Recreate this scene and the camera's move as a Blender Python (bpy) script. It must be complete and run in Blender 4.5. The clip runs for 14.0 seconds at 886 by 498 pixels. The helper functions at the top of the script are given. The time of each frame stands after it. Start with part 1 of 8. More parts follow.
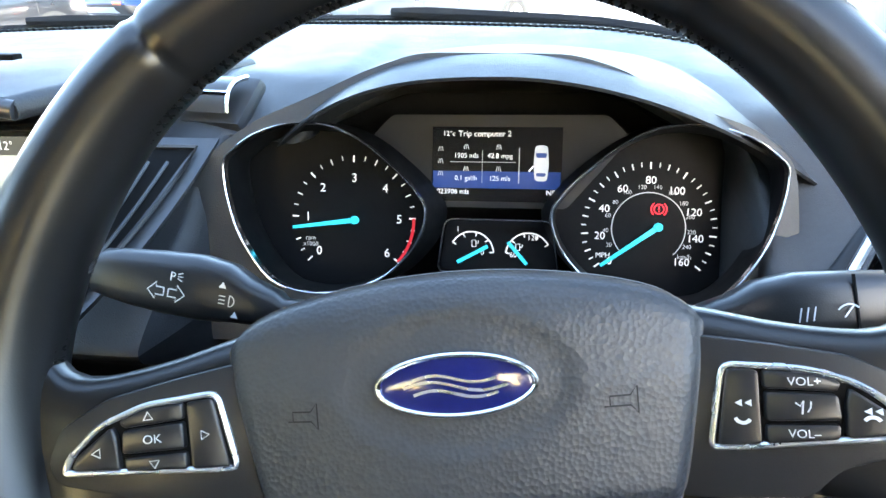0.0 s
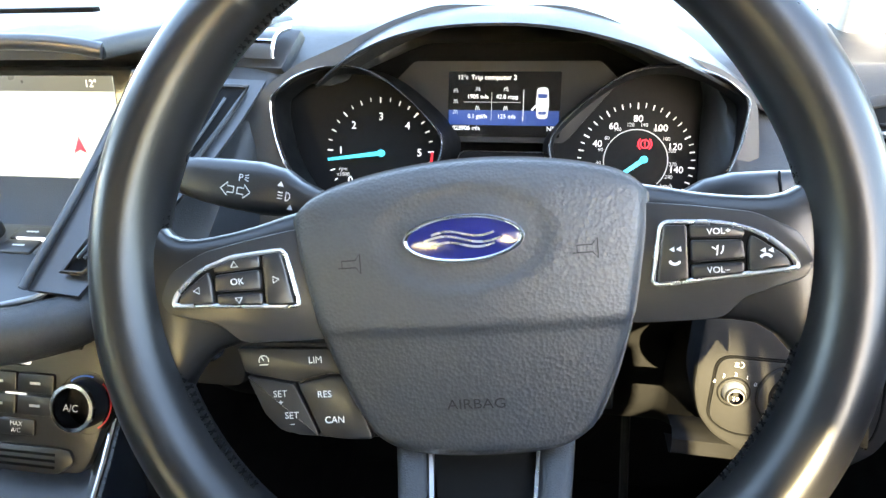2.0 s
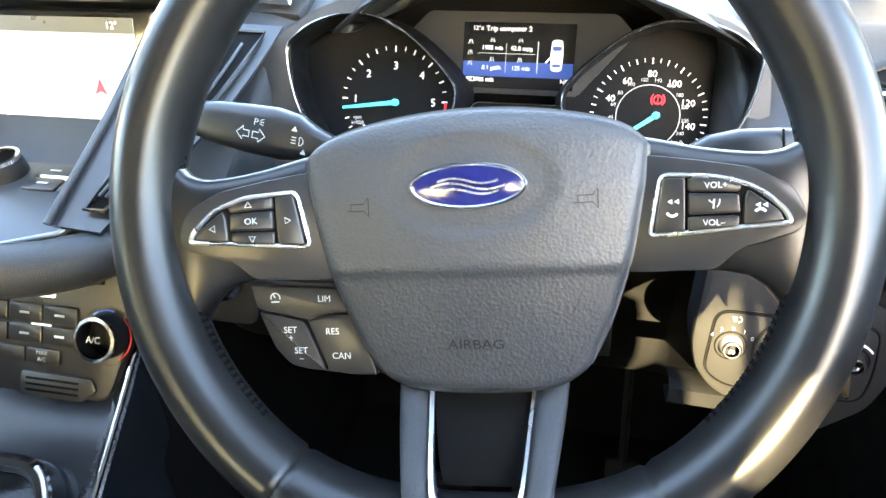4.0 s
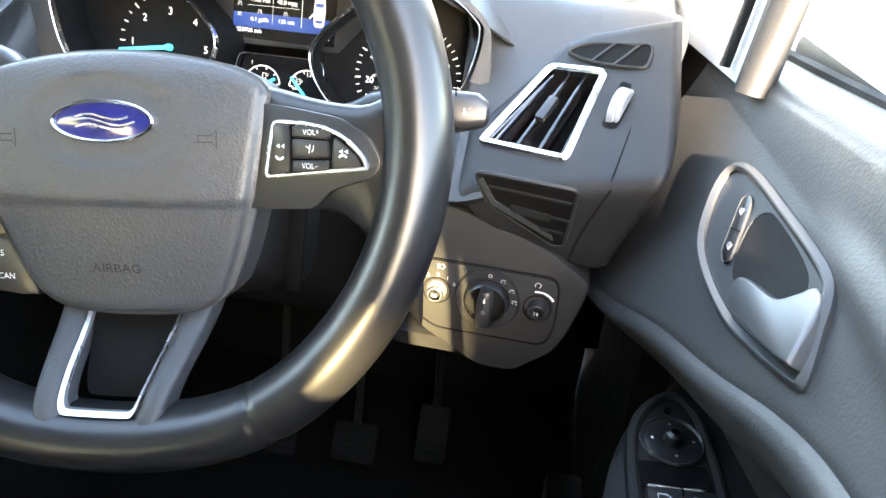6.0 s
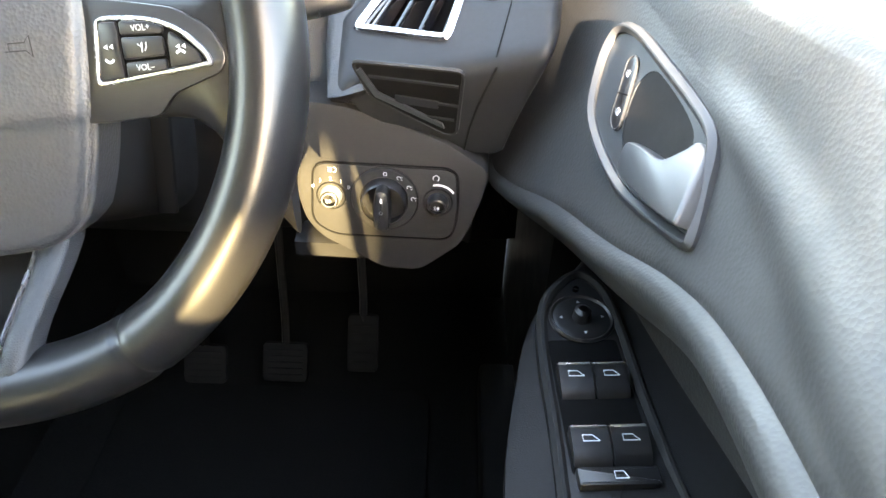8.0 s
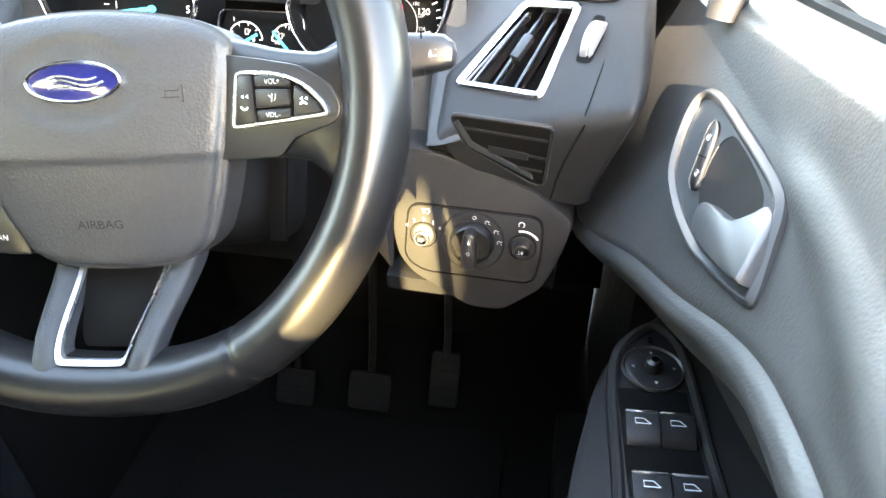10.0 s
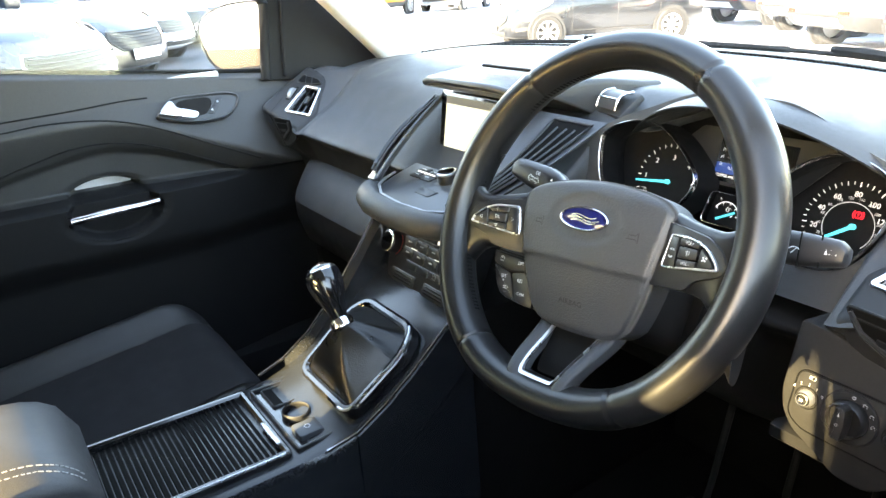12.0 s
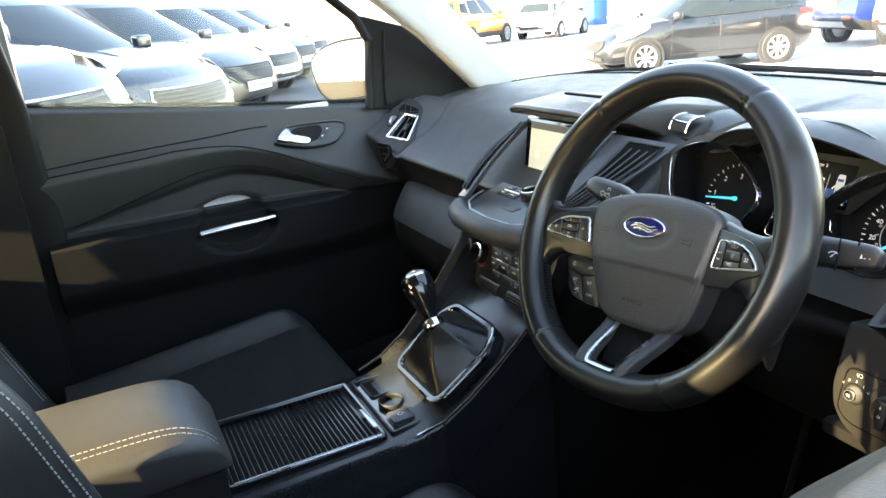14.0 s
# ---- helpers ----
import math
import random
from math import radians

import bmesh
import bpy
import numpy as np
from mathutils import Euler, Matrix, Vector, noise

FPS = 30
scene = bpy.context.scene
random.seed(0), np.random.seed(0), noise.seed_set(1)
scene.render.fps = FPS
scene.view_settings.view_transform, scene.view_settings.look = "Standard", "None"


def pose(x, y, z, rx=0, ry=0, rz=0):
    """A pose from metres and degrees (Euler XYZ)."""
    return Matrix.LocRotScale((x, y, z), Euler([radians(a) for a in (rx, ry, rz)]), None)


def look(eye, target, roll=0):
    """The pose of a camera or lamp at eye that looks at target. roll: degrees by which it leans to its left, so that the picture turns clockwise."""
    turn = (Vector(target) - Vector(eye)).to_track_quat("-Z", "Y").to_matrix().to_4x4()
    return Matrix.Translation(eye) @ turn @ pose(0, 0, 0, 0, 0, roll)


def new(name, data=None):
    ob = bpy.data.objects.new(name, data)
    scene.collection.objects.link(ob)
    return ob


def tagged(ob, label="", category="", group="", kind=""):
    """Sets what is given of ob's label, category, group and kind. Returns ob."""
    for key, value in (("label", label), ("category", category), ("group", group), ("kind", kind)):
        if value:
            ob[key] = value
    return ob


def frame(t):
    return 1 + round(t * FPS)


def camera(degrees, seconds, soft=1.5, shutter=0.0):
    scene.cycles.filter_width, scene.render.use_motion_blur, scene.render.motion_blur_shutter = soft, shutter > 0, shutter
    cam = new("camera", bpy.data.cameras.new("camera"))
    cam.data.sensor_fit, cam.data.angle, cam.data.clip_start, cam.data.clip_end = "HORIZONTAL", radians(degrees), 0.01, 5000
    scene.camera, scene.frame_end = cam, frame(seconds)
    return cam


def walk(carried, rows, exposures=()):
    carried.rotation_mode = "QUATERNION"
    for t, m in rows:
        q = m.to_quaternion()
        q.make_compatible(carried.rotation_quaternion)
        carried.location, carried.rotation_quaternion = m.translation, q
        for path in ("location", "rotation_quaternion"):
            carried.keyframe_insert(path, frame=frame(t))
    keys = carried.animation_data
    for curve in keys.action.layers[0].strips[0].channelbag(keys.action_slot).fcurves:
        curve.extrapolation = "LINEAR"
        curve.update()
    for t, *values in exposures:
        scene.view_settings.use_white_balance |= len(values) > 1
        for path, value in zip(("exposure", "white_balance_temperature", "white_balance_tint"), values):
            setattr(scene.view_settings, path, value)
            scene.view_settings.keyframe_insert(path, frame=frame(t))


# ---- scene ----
cam = camera(65.0, 14.0)
PATH = [
    (0, (0.032, -0.203, 1.159), (-0.267, 1.616, 0.385), -1.8),
    (0.5, (0.048, -0.25, 1.175), (-0.24, 1.569, 0.397), -3.2),
    (1, (0.051, -0.291, 1.166), (-0.271, 1.514, 0.366), -2.4),
    (1.5, (0.051, -0.293, 1.158), (-0.262, 1.504, 0.337), -2.2),
    (2, (0.049, -0.296, 1.153), (-0.296, 1.49, 0.321), -2.0),
    (2.2, (0.049, -0.299, 1.154), (-0.323, 1.489, 0.339), -1.9),
    (4.5, (0.066, -0.315, 1.155), (-0.333, 1.39, 0.187), -0.4),
    (5, (0.118, -0.346, 1.167), (-0.352, 1.362, 0.239), 1.8),
    (5.5, (0.19, -0.344, 1.175), (-0.246, 1.395, 0.287), 4.5),
    (6, (0.23, -0.316, 1.166), (0.008, 1.379, 0.129), 4.3),
    (6.5, (0.244, -0.303, 1.147), (0.177, 1.274, -0.081), 2.6),
    (7, (0.253, -0.294, 1.147), (0.252, 1.264, -0.107), 2.2),
    (7.2, (0.255, -0.294, 1.15), (0.24, 1.265, -0.103), 1.5),
    (9.3, (0.252, -0.302, 1.141), (0.262, 1.304, -0.051), 2.6),
    (9.5, (0.251, -0.303, 1.144), (0.235, 1.313, -0.034), 2.4),
    (10, (0.263, -0.323, 1.165), (-0.015, 1.291, 0.017), 0.2),
    (10.5, (0.325, -0.338, 1.22), (-0.415, 1.27, 0.289), -2.0),
    (11, (0.368, -0.359, 1.225), (-0.764, 1.051, 0.371), -0.9),
    (11.5, (0.39, -0.4, 1.222), (-0.99, 0.808, 0.424), -0.1),
    (12, (0.435, -0.458, 1.241), (-1.1, 0.592, 0.505), -2.7),
    (12.5, (0.482, -0.505, 1.256), (-0.983, 0.715, 0.651), 0.2),
    (12.8, (0.512, -0.531, 1.255), (-0.929, 0.718, 0.654), -0.2),
    (13, (0.533, -0.53, 1.265), (-0.949, 0.656, 0.634), -1.3),
    (13.5, (0.547, -0.511, 1.244), (-1.066, 0.422, 0.519), -3.2),
    (14, (0.538, -0.507, 1.257), (-1.157, 0.332, 0.606), -4.5),
]
walk(cam, [(t, look(eye, target, roll)) for t, eye, target, roll in PATH], [(0, 4.35, 6700, 10), (1, 4.25, 7050, 11), (1.5, 4.75, 7300, 12), (2, 4.95, 7250, 12), (5, 5.5, 7700, 12), (6, 5.4, 8050, 13), (7, 5.7, 8750, 14), (9.3, 5.7, 8750, 14), (10, 5.8, 8550, 13), (10.5, 5.6, 8250, 12), (10.8, 5.1, 8250, 12), (11, 4.7, 8250, 12), (11.3, 4.9, 8250, 12), (11.5, 5.1, 8250, 12), (12, 4.7, 8350, 12), (12.5, 4.1, 8200, 12), (12.8, 2.9, 8100, 12), (13.5, 3.2, 8200, 13), (14, 4.0, 8300, 12)])

# ---------------------------------------------------------------- light
XC = -0.395  # the car's middle line; the steering wheel stands at x = 0
SUN = Vector((0.13, -1.0, 0.34)).normalized()
sun = new("sun", bpy.data.lights.new("sun", "SUN"))
sun.data.energy, sun.data.angle, sun.data.color = 5.0, radians(0.5), (1.0, 0.955, 0.87)
sun.matrix_world = look((0, 0, 30), Vector((0, 0, 30)) - SUN)
world = bpy.data.worlds.new("sky")
scene.world = world
world.use_nodes = True
wn = world.node_tree.nodes
sky = wn.new("ShaderNodeTexSky")
sky.sky_type, sky.sun_disc = "NISHITA", False
sky.sun_elevation = math.asin(SUN.z)
sky.sun_rotation = math.atan2(SUN.x, SUN.y)
sky.air_density, sky.dust_density = 1.0, 0.7
wn["Background"].inputs["Strength"].default_value = 0.15
world.node_tree.links.new(sky.outputs["Color"], wn["Background"].inputs["Color"])

# ---------------------------------------------------------------- materials
def mat(name, color, rough=0.5, metal=0.0, grain=0.0, size=900.0, kind="voronoi", vary=0.12, blot=25.0,
        spec=0.5, emit=None, power=0.0, coat=0.0, wear=0.0):
    """A surface with grain relief at one scale, and colour and gloss that vary at two."""
    m = bpy.data.materials.new(name)
    m.use_nodes = True
    nt = m.node_tree
    b = nt.nodes["Principled BSDF"]
    b.inputs["Metallic"].default_value = metal
    b.inputs["Roughness"].default_value = rough
    b.inputs["Specular IOR Level"].default_value = spec
    b.inputs["Coat Weight"].default_value = coat
    b.inputs["Coat Roughness"].default_value = 0.05
    co = nt.nodes.new("ShaderNodeTexCoord")
    n1 = nt.nodes.new("ShaderNodeTexNoise")
    n1.inputs["Scale"].default_value, n1.inputs["Detail"].default_value = blot, 5.0
    nt.links.new(co.outputs["Object"], n1.inputs["Vector"])
    n2 = nt.nodes.new("ShaderNodeTexNoise")
    n2.inputs["Scale"].default_value, n2.inputs["Detail"].default_value = blot * 14, 3.0
    nt.links.new(co.outputs["Object"], n2.inputs["Vector"])
    mx = nt.nodes.new("ShaderNodeMath")
    mx.operation = "MULTIPLY_ADD"
    mx.inputs[1].default_value = 0.5
    nt.links.new(n1.outputs["Fac"], mx.inputs[0])
    nt.links.new(n2.outputs["Fac"], mx.inputs[2])
    ramp = nt.nodes.new("ShaderNodeMapRange")
    ramp.inputs["From Min"].default_value, ramp.inputs["From Max"].default_value = 0.5, 1.0
    ramp.inputs["To Min"].default_value, ramp.inputs["To Max"].default_value = 1 - vary, 1 + vary
    nt.links.new(mx.outputs[0], ramp.inputs["Value"])
    mul = nt.nodes.new("ShaderNodeVectorMath")
    mul.operation = "SCALE"
    mul.inputs[0].default_value = color[:3]
    nt.links.new(ramp.outputs[0], mul.inputs["Scale"])
    nt.links.new(mul.outputs[0], b.inputs["Base Color"])
    if rough > 0.12:
        r2 = nt.nodes.new("ShaderNodeMapRange")
        r2.inputs["From Min"].default_value, r2.inputs["From Max"].default_value = 0.3, 0.7
        r2.inputs["To Min"].default_value, r2.inputs["To Max"].default_value = rough * (0.88 - wear), min(1, rough * 1.1)
        nt.links.new(n1.outputs["Fac"], r2.inputs["Value"])
        nt.links.new(r2.outputs[0], b.inputs["Roughness"])
    if grain:
        if kind == "voronoi":
            tx = nt.nodes.new("ShaderNodeTexVoronoi")
            tx.inputs["Scale"].default_value = size
            out = tx.outputs["Distance"]
        else:
            tx = nt.nodes.new("ShaderNodeTexNoise")
            tx.inputs["Scale"].default_value, tx.inputs["Detail"].default_value = size, 4.0
            out = tx.outputs["Fac"]
        nt.links.new(co.outputs["Object"], tx.inputs["Vector"])
        bump = nt.nodes.new("ShaderNodeBump")
        bump.inputs["Strength"].default_value = grain
        bump.inputs["Distance"].default_value = 0.4 / size
        nt.links.new(out, bump.inputs["Height"])
        nt.links.new(bump.outputs[0], b.inputs["Normal"])
    if emit:
        b.inputs["Emission Color"].default_value = (*emit, 1)
        b.inputs["Emission Strength"].default_value = power
    return m


def glass(name, tint=(0.96, 0.98, 0.97), rough=0.0, through=0.93):
    """A thin pane: clear, with the gloss of glass at a slant."""
    m = bpy.data.materials.new(name)
    m.use_nodes = True
    nt = m.node_tree
    nt.nodes.remove(nt.nodes["Principled BSDF"])
    t, g = nt.nodes.new("ShaderNodeBsdfTransparent"), nt.nodes.new("ShaderNodeBsdfGlossy")
    t.inputs["Color"].default_value = (*tint, 1)
    g.inputs["Roughness"].default_value = rough
    f, mixer = nt.nodes.new("ShaderNodeLayerWeight"), nt.nodes.new("ShaderNodeMixShader")
    f.inputs["Blend"].default_value = 0.5
    p = nt.nodes.new("ShaderNodeMath")
    p.operation = "POWER"
    p.inputs[1].default_value = 5.0
    q = nt.nodes.new("ShaderNodeMath")
    q.operation = "MULTIPLY_ADD"
    q.inputs[1].default_value, q.inputs[2].default_value = 0.75, 0.035
    nt.links.new(f.outputs["Facing"], p.inputs[0])
    nt.links.new(p.outputs[0], q.inputs[0])
    nt.links.new(q.outputs[0], mixer.inputs[0])
    nt.links.new(t.outputs[0], mixer.inputs[1])
    nt.links.new(g.outputs[0], mixer.inputs[2])
    nt.links.new(mixer.outputs[0], nt.nodes["Material Output"].inputs["Surface"])
    return m


M = {}
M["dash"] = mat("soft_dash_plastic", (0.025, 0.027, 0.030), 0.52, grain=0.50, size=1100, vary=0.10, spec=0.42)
# also puts shade into the glovebox front and the lower door panels
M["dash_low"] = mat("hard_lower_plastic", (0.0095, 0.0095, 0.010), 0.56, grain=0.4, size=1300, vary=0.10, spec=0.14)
M["fascia"] = mat("satin_grey_fascia", (0.030, 0.033, 0.038), 0.33, grain=0.08, size=1500, vary=0.05)
M["fascia_dark"] = mat("satin_dark_moulding", (0.0135, 0.0145, 0.016), 0.46, grain=0.12, size=1400, vary=0.06, spec=0.22)
M["panel"] = mat("satin_black_panel", (0.013, 0.013, 0.014), 0.36, grain=0.1, size=1400, vary=0.06)
M["gloss"] = mat("piano_black", (0.008, 0.008, 0.009), 0.12, coat=0.6, vary=0.05)
M["key"] = mat("satin_black_key", (0.012, 0.012, 0.013), 0.34, vary=0.05)
M["switch_grey"] = mat("grey_switch_plastic", (0.0165, 0.0165, 0.0168), 0.60, grain=0.25, size=1300, vary=0.06, spec=0.12)
# black plastic, also laid as sheets in place of shade in vents and recesses
M["void"] = mat("black_plastic_and_recess_shade", (0.0035, 0.0035, 0.0035), 0.7, vary=0.05, spec=0.07)
M["leather"] = mat("black_leather", (0.0085, 0.0085, 0.0090), 0.31, grain=0.05, size=1100, vary=0.05, wear=0.0, spec=0.45)
M["pad"] = mat("grained_airbag_cover", (0.0295, 0.0315, 0.0350), 0.46, grain=0.30, size=560, vary=0.08)
M["chrome"] = mat("satin_chrome", (0.78, 0.78, 0.80), 0.16, metal=1.0, vary=0.03)
M["silver"] = mat("silver_paint", (0.55, 0.56, 0.58), 0.28, metal=0.85, vary=0.03)
M["blue"] = mat("blue_enamel", (0.010, 0.013, 0.085), 0.15, coat=0.6, vary=0.06)
# print with a faint added glow to brighten it
M["white"] = mat("glowing_white_print", (0.75, 0.75, 0.75), 0.5, vary=0.02, emit=(1, 1, 1), power=0.01)
M["mark"] = mat("grey_print", (0.55, 0.56, 0.58), 0.5, vary=0.03)
# dark colour that stands for the shade in debossed marks
M["deboss"] = mat("pressed_mark_shade", (0.011, 0.011, 0.012), 0.6, vary=0.05, spec=0.25)
M["lit"] = mat("backlit_white", (0.7, 0.7, 0.7), 0.4, vary=0.02, emit=(1, 1, 1), power=0.050)
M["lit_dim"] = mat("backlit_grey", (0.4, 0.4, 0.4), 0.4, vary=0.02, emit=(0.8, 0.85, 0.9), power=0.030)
M["cyan"] = mat("backlit_cyan_needle", (0.03, 0.45, 0.60), 0.4, vary=0.02, emit=(0.02, 0.50, 0.68), power=0.078)
M["red"] = mat("red_warning_lamp", (0.8, 0.02, 0.03), 0.4, vary=0.02, emit=(1.0, 0.02, 0.05), power=0.096)
M["redline"] = mat("red_dial_print", (0.5, 0.02, 0.03), 0.4, vary=0.02, emit=(0.9, 0.03, 0.05), power=0.036)
M["dial"] = mat("dial_black", (0.0045, 0.0045, 0.005), 0.6, vary=0.10, blot=60, spec=0.15)
M["lcd"] = mat("display_black", (0.006, 0.006, 0.007), 0.2, vary=0.02)
M["lcd_blue"] = mat("display_blue_bar", (0.01, 0.03, 0.12), 0.3, vary=0.05, emit=(0.02, 0.07, 0.32), power=0.026)
M["map"] = mat("lit_map_screen", (0.25, 0.25, 0.22), 0.25, vary=0.03, emit=(0.77, 0.90, 0.82), power=0.046)
M["mapline"] = mat("map_road", (0.2, 0.2, 0.2), 0.3, vary=0.02, emit=(0.62, 0.66, 0.58), power=0.048)
M["mapbar"] = mat("map_status_bar", (0.02, 0.02, 0.02), 0.3, vary=0.02, emit=(0.10, 0.10, 0.09), power=0.048)
M["fabric"] = mat("charcoal_seat_fabric", (0.010, 0.010, 0.0112), 0.92, grain=0.5, size=1600, kind="noise", vary=0.18, spec=0.2)
M["vinyl"] = mat("black_seat_leather", (0.0125, 0.0124, 0.0125), 0.50, grain=0.35, size=700, vary=0.12)
# paler copy of the seat leather, with the sun on the armrest in its colour
M["hide"] = mat("sunlit_armrest_leather", (0.040, 0.039, 0.039), 0.50, grain=0.35, size=700, vary=0.10)
M["thread"] = mat("pale_thread", (0.34, 0.335, 0.32), 0.8, vary=0.1)
M["carpet"] = mat("black_carpet", (0.006, 0.006, 0.006), 0.97, grain=0.8, size=700, kind="noise", vary=0.3, spec=0.1)
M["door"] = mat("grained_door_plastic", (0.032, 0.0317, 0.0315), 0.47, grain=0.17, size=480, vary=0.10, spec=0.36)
M["lining"] = mat("pale_pillar_lining", (0.42, 0.42, 0.41), 0.85, grain=0.3, size=1500, kind="noise", vary=0.05)
M["rubber"] = mat("black_rubber", (0.008, 0.008, 0.008), 0.8, vary=0.1, spec=0.2)
M["redring"] = mat("red_ring_print", (0.6, 0.03, 0.03), 0.4, vary=0.02)
M["bluering"] = mat("blue_ring_print", (0.03, 0.15, 0.7), 0.4, vary=0.02)
M["glass"] = glass("clear_glass")
M["shell"] = mat("satin_blue_grey_console", (0.012, 0.0135, 0.016), 0.24, grain=0.04, size=1500, vary=0.05, spec=0.5)
M["gaiter"] = mat("glossy_black_gaiter", (0.006, 0.006, 0.006), 0.30, grain=0.3, size=500, vary=0.1, spec=0.45)
M["lever"] = mat("satin_silver_lever", (0.090, 0.092, 0.095), 0.42, metal=0.6, vary=0.03)
M["privacy"] = glass("tinted_privacy_glass", (0.62, 0.56, 0.365))
M["bezel"] = mat("satin_grey_bezel", (0.027, 0.028, 0.030), 0.46, grain=0.05, size=1500, vary=0.04)
# darker and browner than the bezel round the cup
M["cup_brown"] = mat("dark_brown_cup", (0.0095, 0.0085, 0.0080), 0.7, vary=0.06, spec=0.15)
M["pale"] = mat("pale_satin_plastic", (0.26, 0.27, 0.29), 0.32, metal=0.5, vary=0.04)

# ---------------------------------------------------------------- helpers
def link(name, bm, material, parent=None, label="", smooth=38):
    me = bpy.data.meshes.new(name)
    bmesh.ops.recalc_face_normals(bm, faces=bm.faces)
    bm.to_mesh(me)
    bm.free()
    me.materials.append(M[material] if isinstance(material, str) else material)
    if smooth:
        me.polygons.foreach_set("use_smooth", [True] * len(me.polygons))
        me.set_sharp_from_angle(angle=radians(smooth))
    ob = new(name, me)
    if parent:
        ob.parent = parent
    if label:
        ob["label"] = label
    return ob


def part(name, bm, material, parent, label="", smooth=38):
    return link(name, bm, material, parent, label, smooth)


def thing(name, m, label, category, group="", kind=""):
    ob = new(name)
    ob.empty_display_size = 0.02
    ob.matrix_world = m
    return tagged(ob, label, category, group, kind)


def again(name, ob, m, parent):
    """Another part on the same mesh."""
    o = new(name, ob.data)
    o.parent = parent
    o.matrix_local = m
    return o


def lerp(a, b, t):
    return a + (b - a) * t


def table(x, xs, ys):
    return float(np.interp(x, xs, ys))


def smoothtable(x, xs, ys):
    """A curve through given values with no kinks."""
    if x <= xs[0]:
        return ys[0]
    for i in range(len(xs) - 1):
        if x <= xs[i + 1]:
            m = []
            for k in (i, i + 1):
                a, b = max(k - 1, 0), min(k + 1, len(xs) - 1)
                m.append((ys[b] - ys[a]) / (xs[b] - xs[a]))
            h = xs[i + 1] - xs[i]
            t = (x - xs[i]) / h
            return ((2 * t ** 3 - 3 * t ** 2 + 1) * ys[i] + (t ** 3 - 2 * t ** 2 + t) * h * m[0]
                    + (-2 * t ** 3 + 3 * t ** 2) * ys[i + 1] + (t ** 3 - t ** 2) * h * m[1])
    return ys[-1]


def area(pts):
    return 0.5 * sum(a[0] * b[1] - b[0] * a[1] for a, b in zip(pts, pts[1:] + pts[:1]))


def ccw(pts):
    return list(pts) if area(list(pts)) > 0 else list(reversed(pts))


def inset(pts, d):
    """The outline moved inwards by d."""
    pts = ccw(pts)
    out = []
    n = len(pts)
    for i in range(n):
        p, a, b = Vector(pts[i]), Vector(pts[i - 1]), Vector(pts[(i + 1) % n])
        u, v = (p - a).normalized(), (b - p).normalized()
        n1, n2 = Vector((-u.y, u.x)), Vector((-v.y, v.x))
        k = n1 + n2
        s = k.length_squared
        out.append(tuple(p + k * (2 * d / s if s > 0.4 else d)))
    return out


def rounded(pts, r, n=4):
    """The outline with its corners rounded by r."""
    pts = ccw(pts)
    out = []
    for i in range(len(pts)):
        p, a, b = Vector(pts[i]), Vector(pts[i - 1]), Vector(pts[(i + 1) % len(pts)])
        rr = r[i] if isinstance(r, (list, tuple)) else r
        rr = min(rr, (a - p).length * 0.48, (b - p).length * 0.48)
        s, e = p + (a - p).normalized() * rr, p + (b - p).normalized() * rr
        for k in range(n + 1):
            t = k / n
            out.append(tuple(s * (1 - t) ** 2 + p * 2 * t * (1 - t) + e * t * t))
    return out


def rect(w, h, r=0.0, n=4, x=0.0, y=0.0):
    pts = [(x - w / 2, y - h / 2), (x + w / 2, y - h / 2), (x + w / 2, y + h / 2), (x - w / 2, y + h / 2)]
    return rounded(pts, r, n) if r else pts


def disc(r, n=32, x=0.0, y=0.0, k=1.0):
    return [(x + r * math.cos(2 * math.pi * i / n), y + k * r * math.sin(2 * math.pi * i / n)) for i in range(n)]


def loft(rings, bm=None, close=True, cap=True, loop=False):
    """A skin over rings of equally many points. close: the rings are closed; loop: the last ring joins the first."""
    bm = bm or bmesh.new()
    vs = [[bm.verts.new(p) for p in ring] for ring in rings]
    n = len(rings[0])
    for i in range(len(vs) - (0 if loop else 1)):
        a, b = vs[i], vs[(i + 1) % len(vs)]
        for k in range(n if close else n - 1):
            q = [a[k], a[(k + 1) % n], b[(k + 1) % n], b[k]]
            if len({v.co.to_tuple(7) for v in q}) == 4:
                bm.faces.new(q)
    if cap and close and not loop:
        for ring in (vs[0], vs[-1]):
            try:
                bm.faces.new(ring)
            except ValueError:
                pass
    return bm


def prism(pts, z0, z1, bevel=0.0, bm=None, warp=None):
    """A plate of the outline, from z0 to z1, its top edge eased by bevel."""
    pts = ccw(pts)
    rings = [[(x, y, z0) for x, y in pts]]
    if bevel:
        rings.append([(x, y, z1 - bevel) for x, y in pts])
        rings.append([(x, y, z1 - bevel * 0.3) for x, y in inset(pts, bevel * 0.3)])
        rings.append([(x, y, z1) for x, y in inset(pts, bevel)])
    else:
        rings.append([(x, y, z1) for x, y in pts])
    if warp:
        rings = [[warp(*p) for p in ring] for ring in rings]
    return loft(rings, bm)


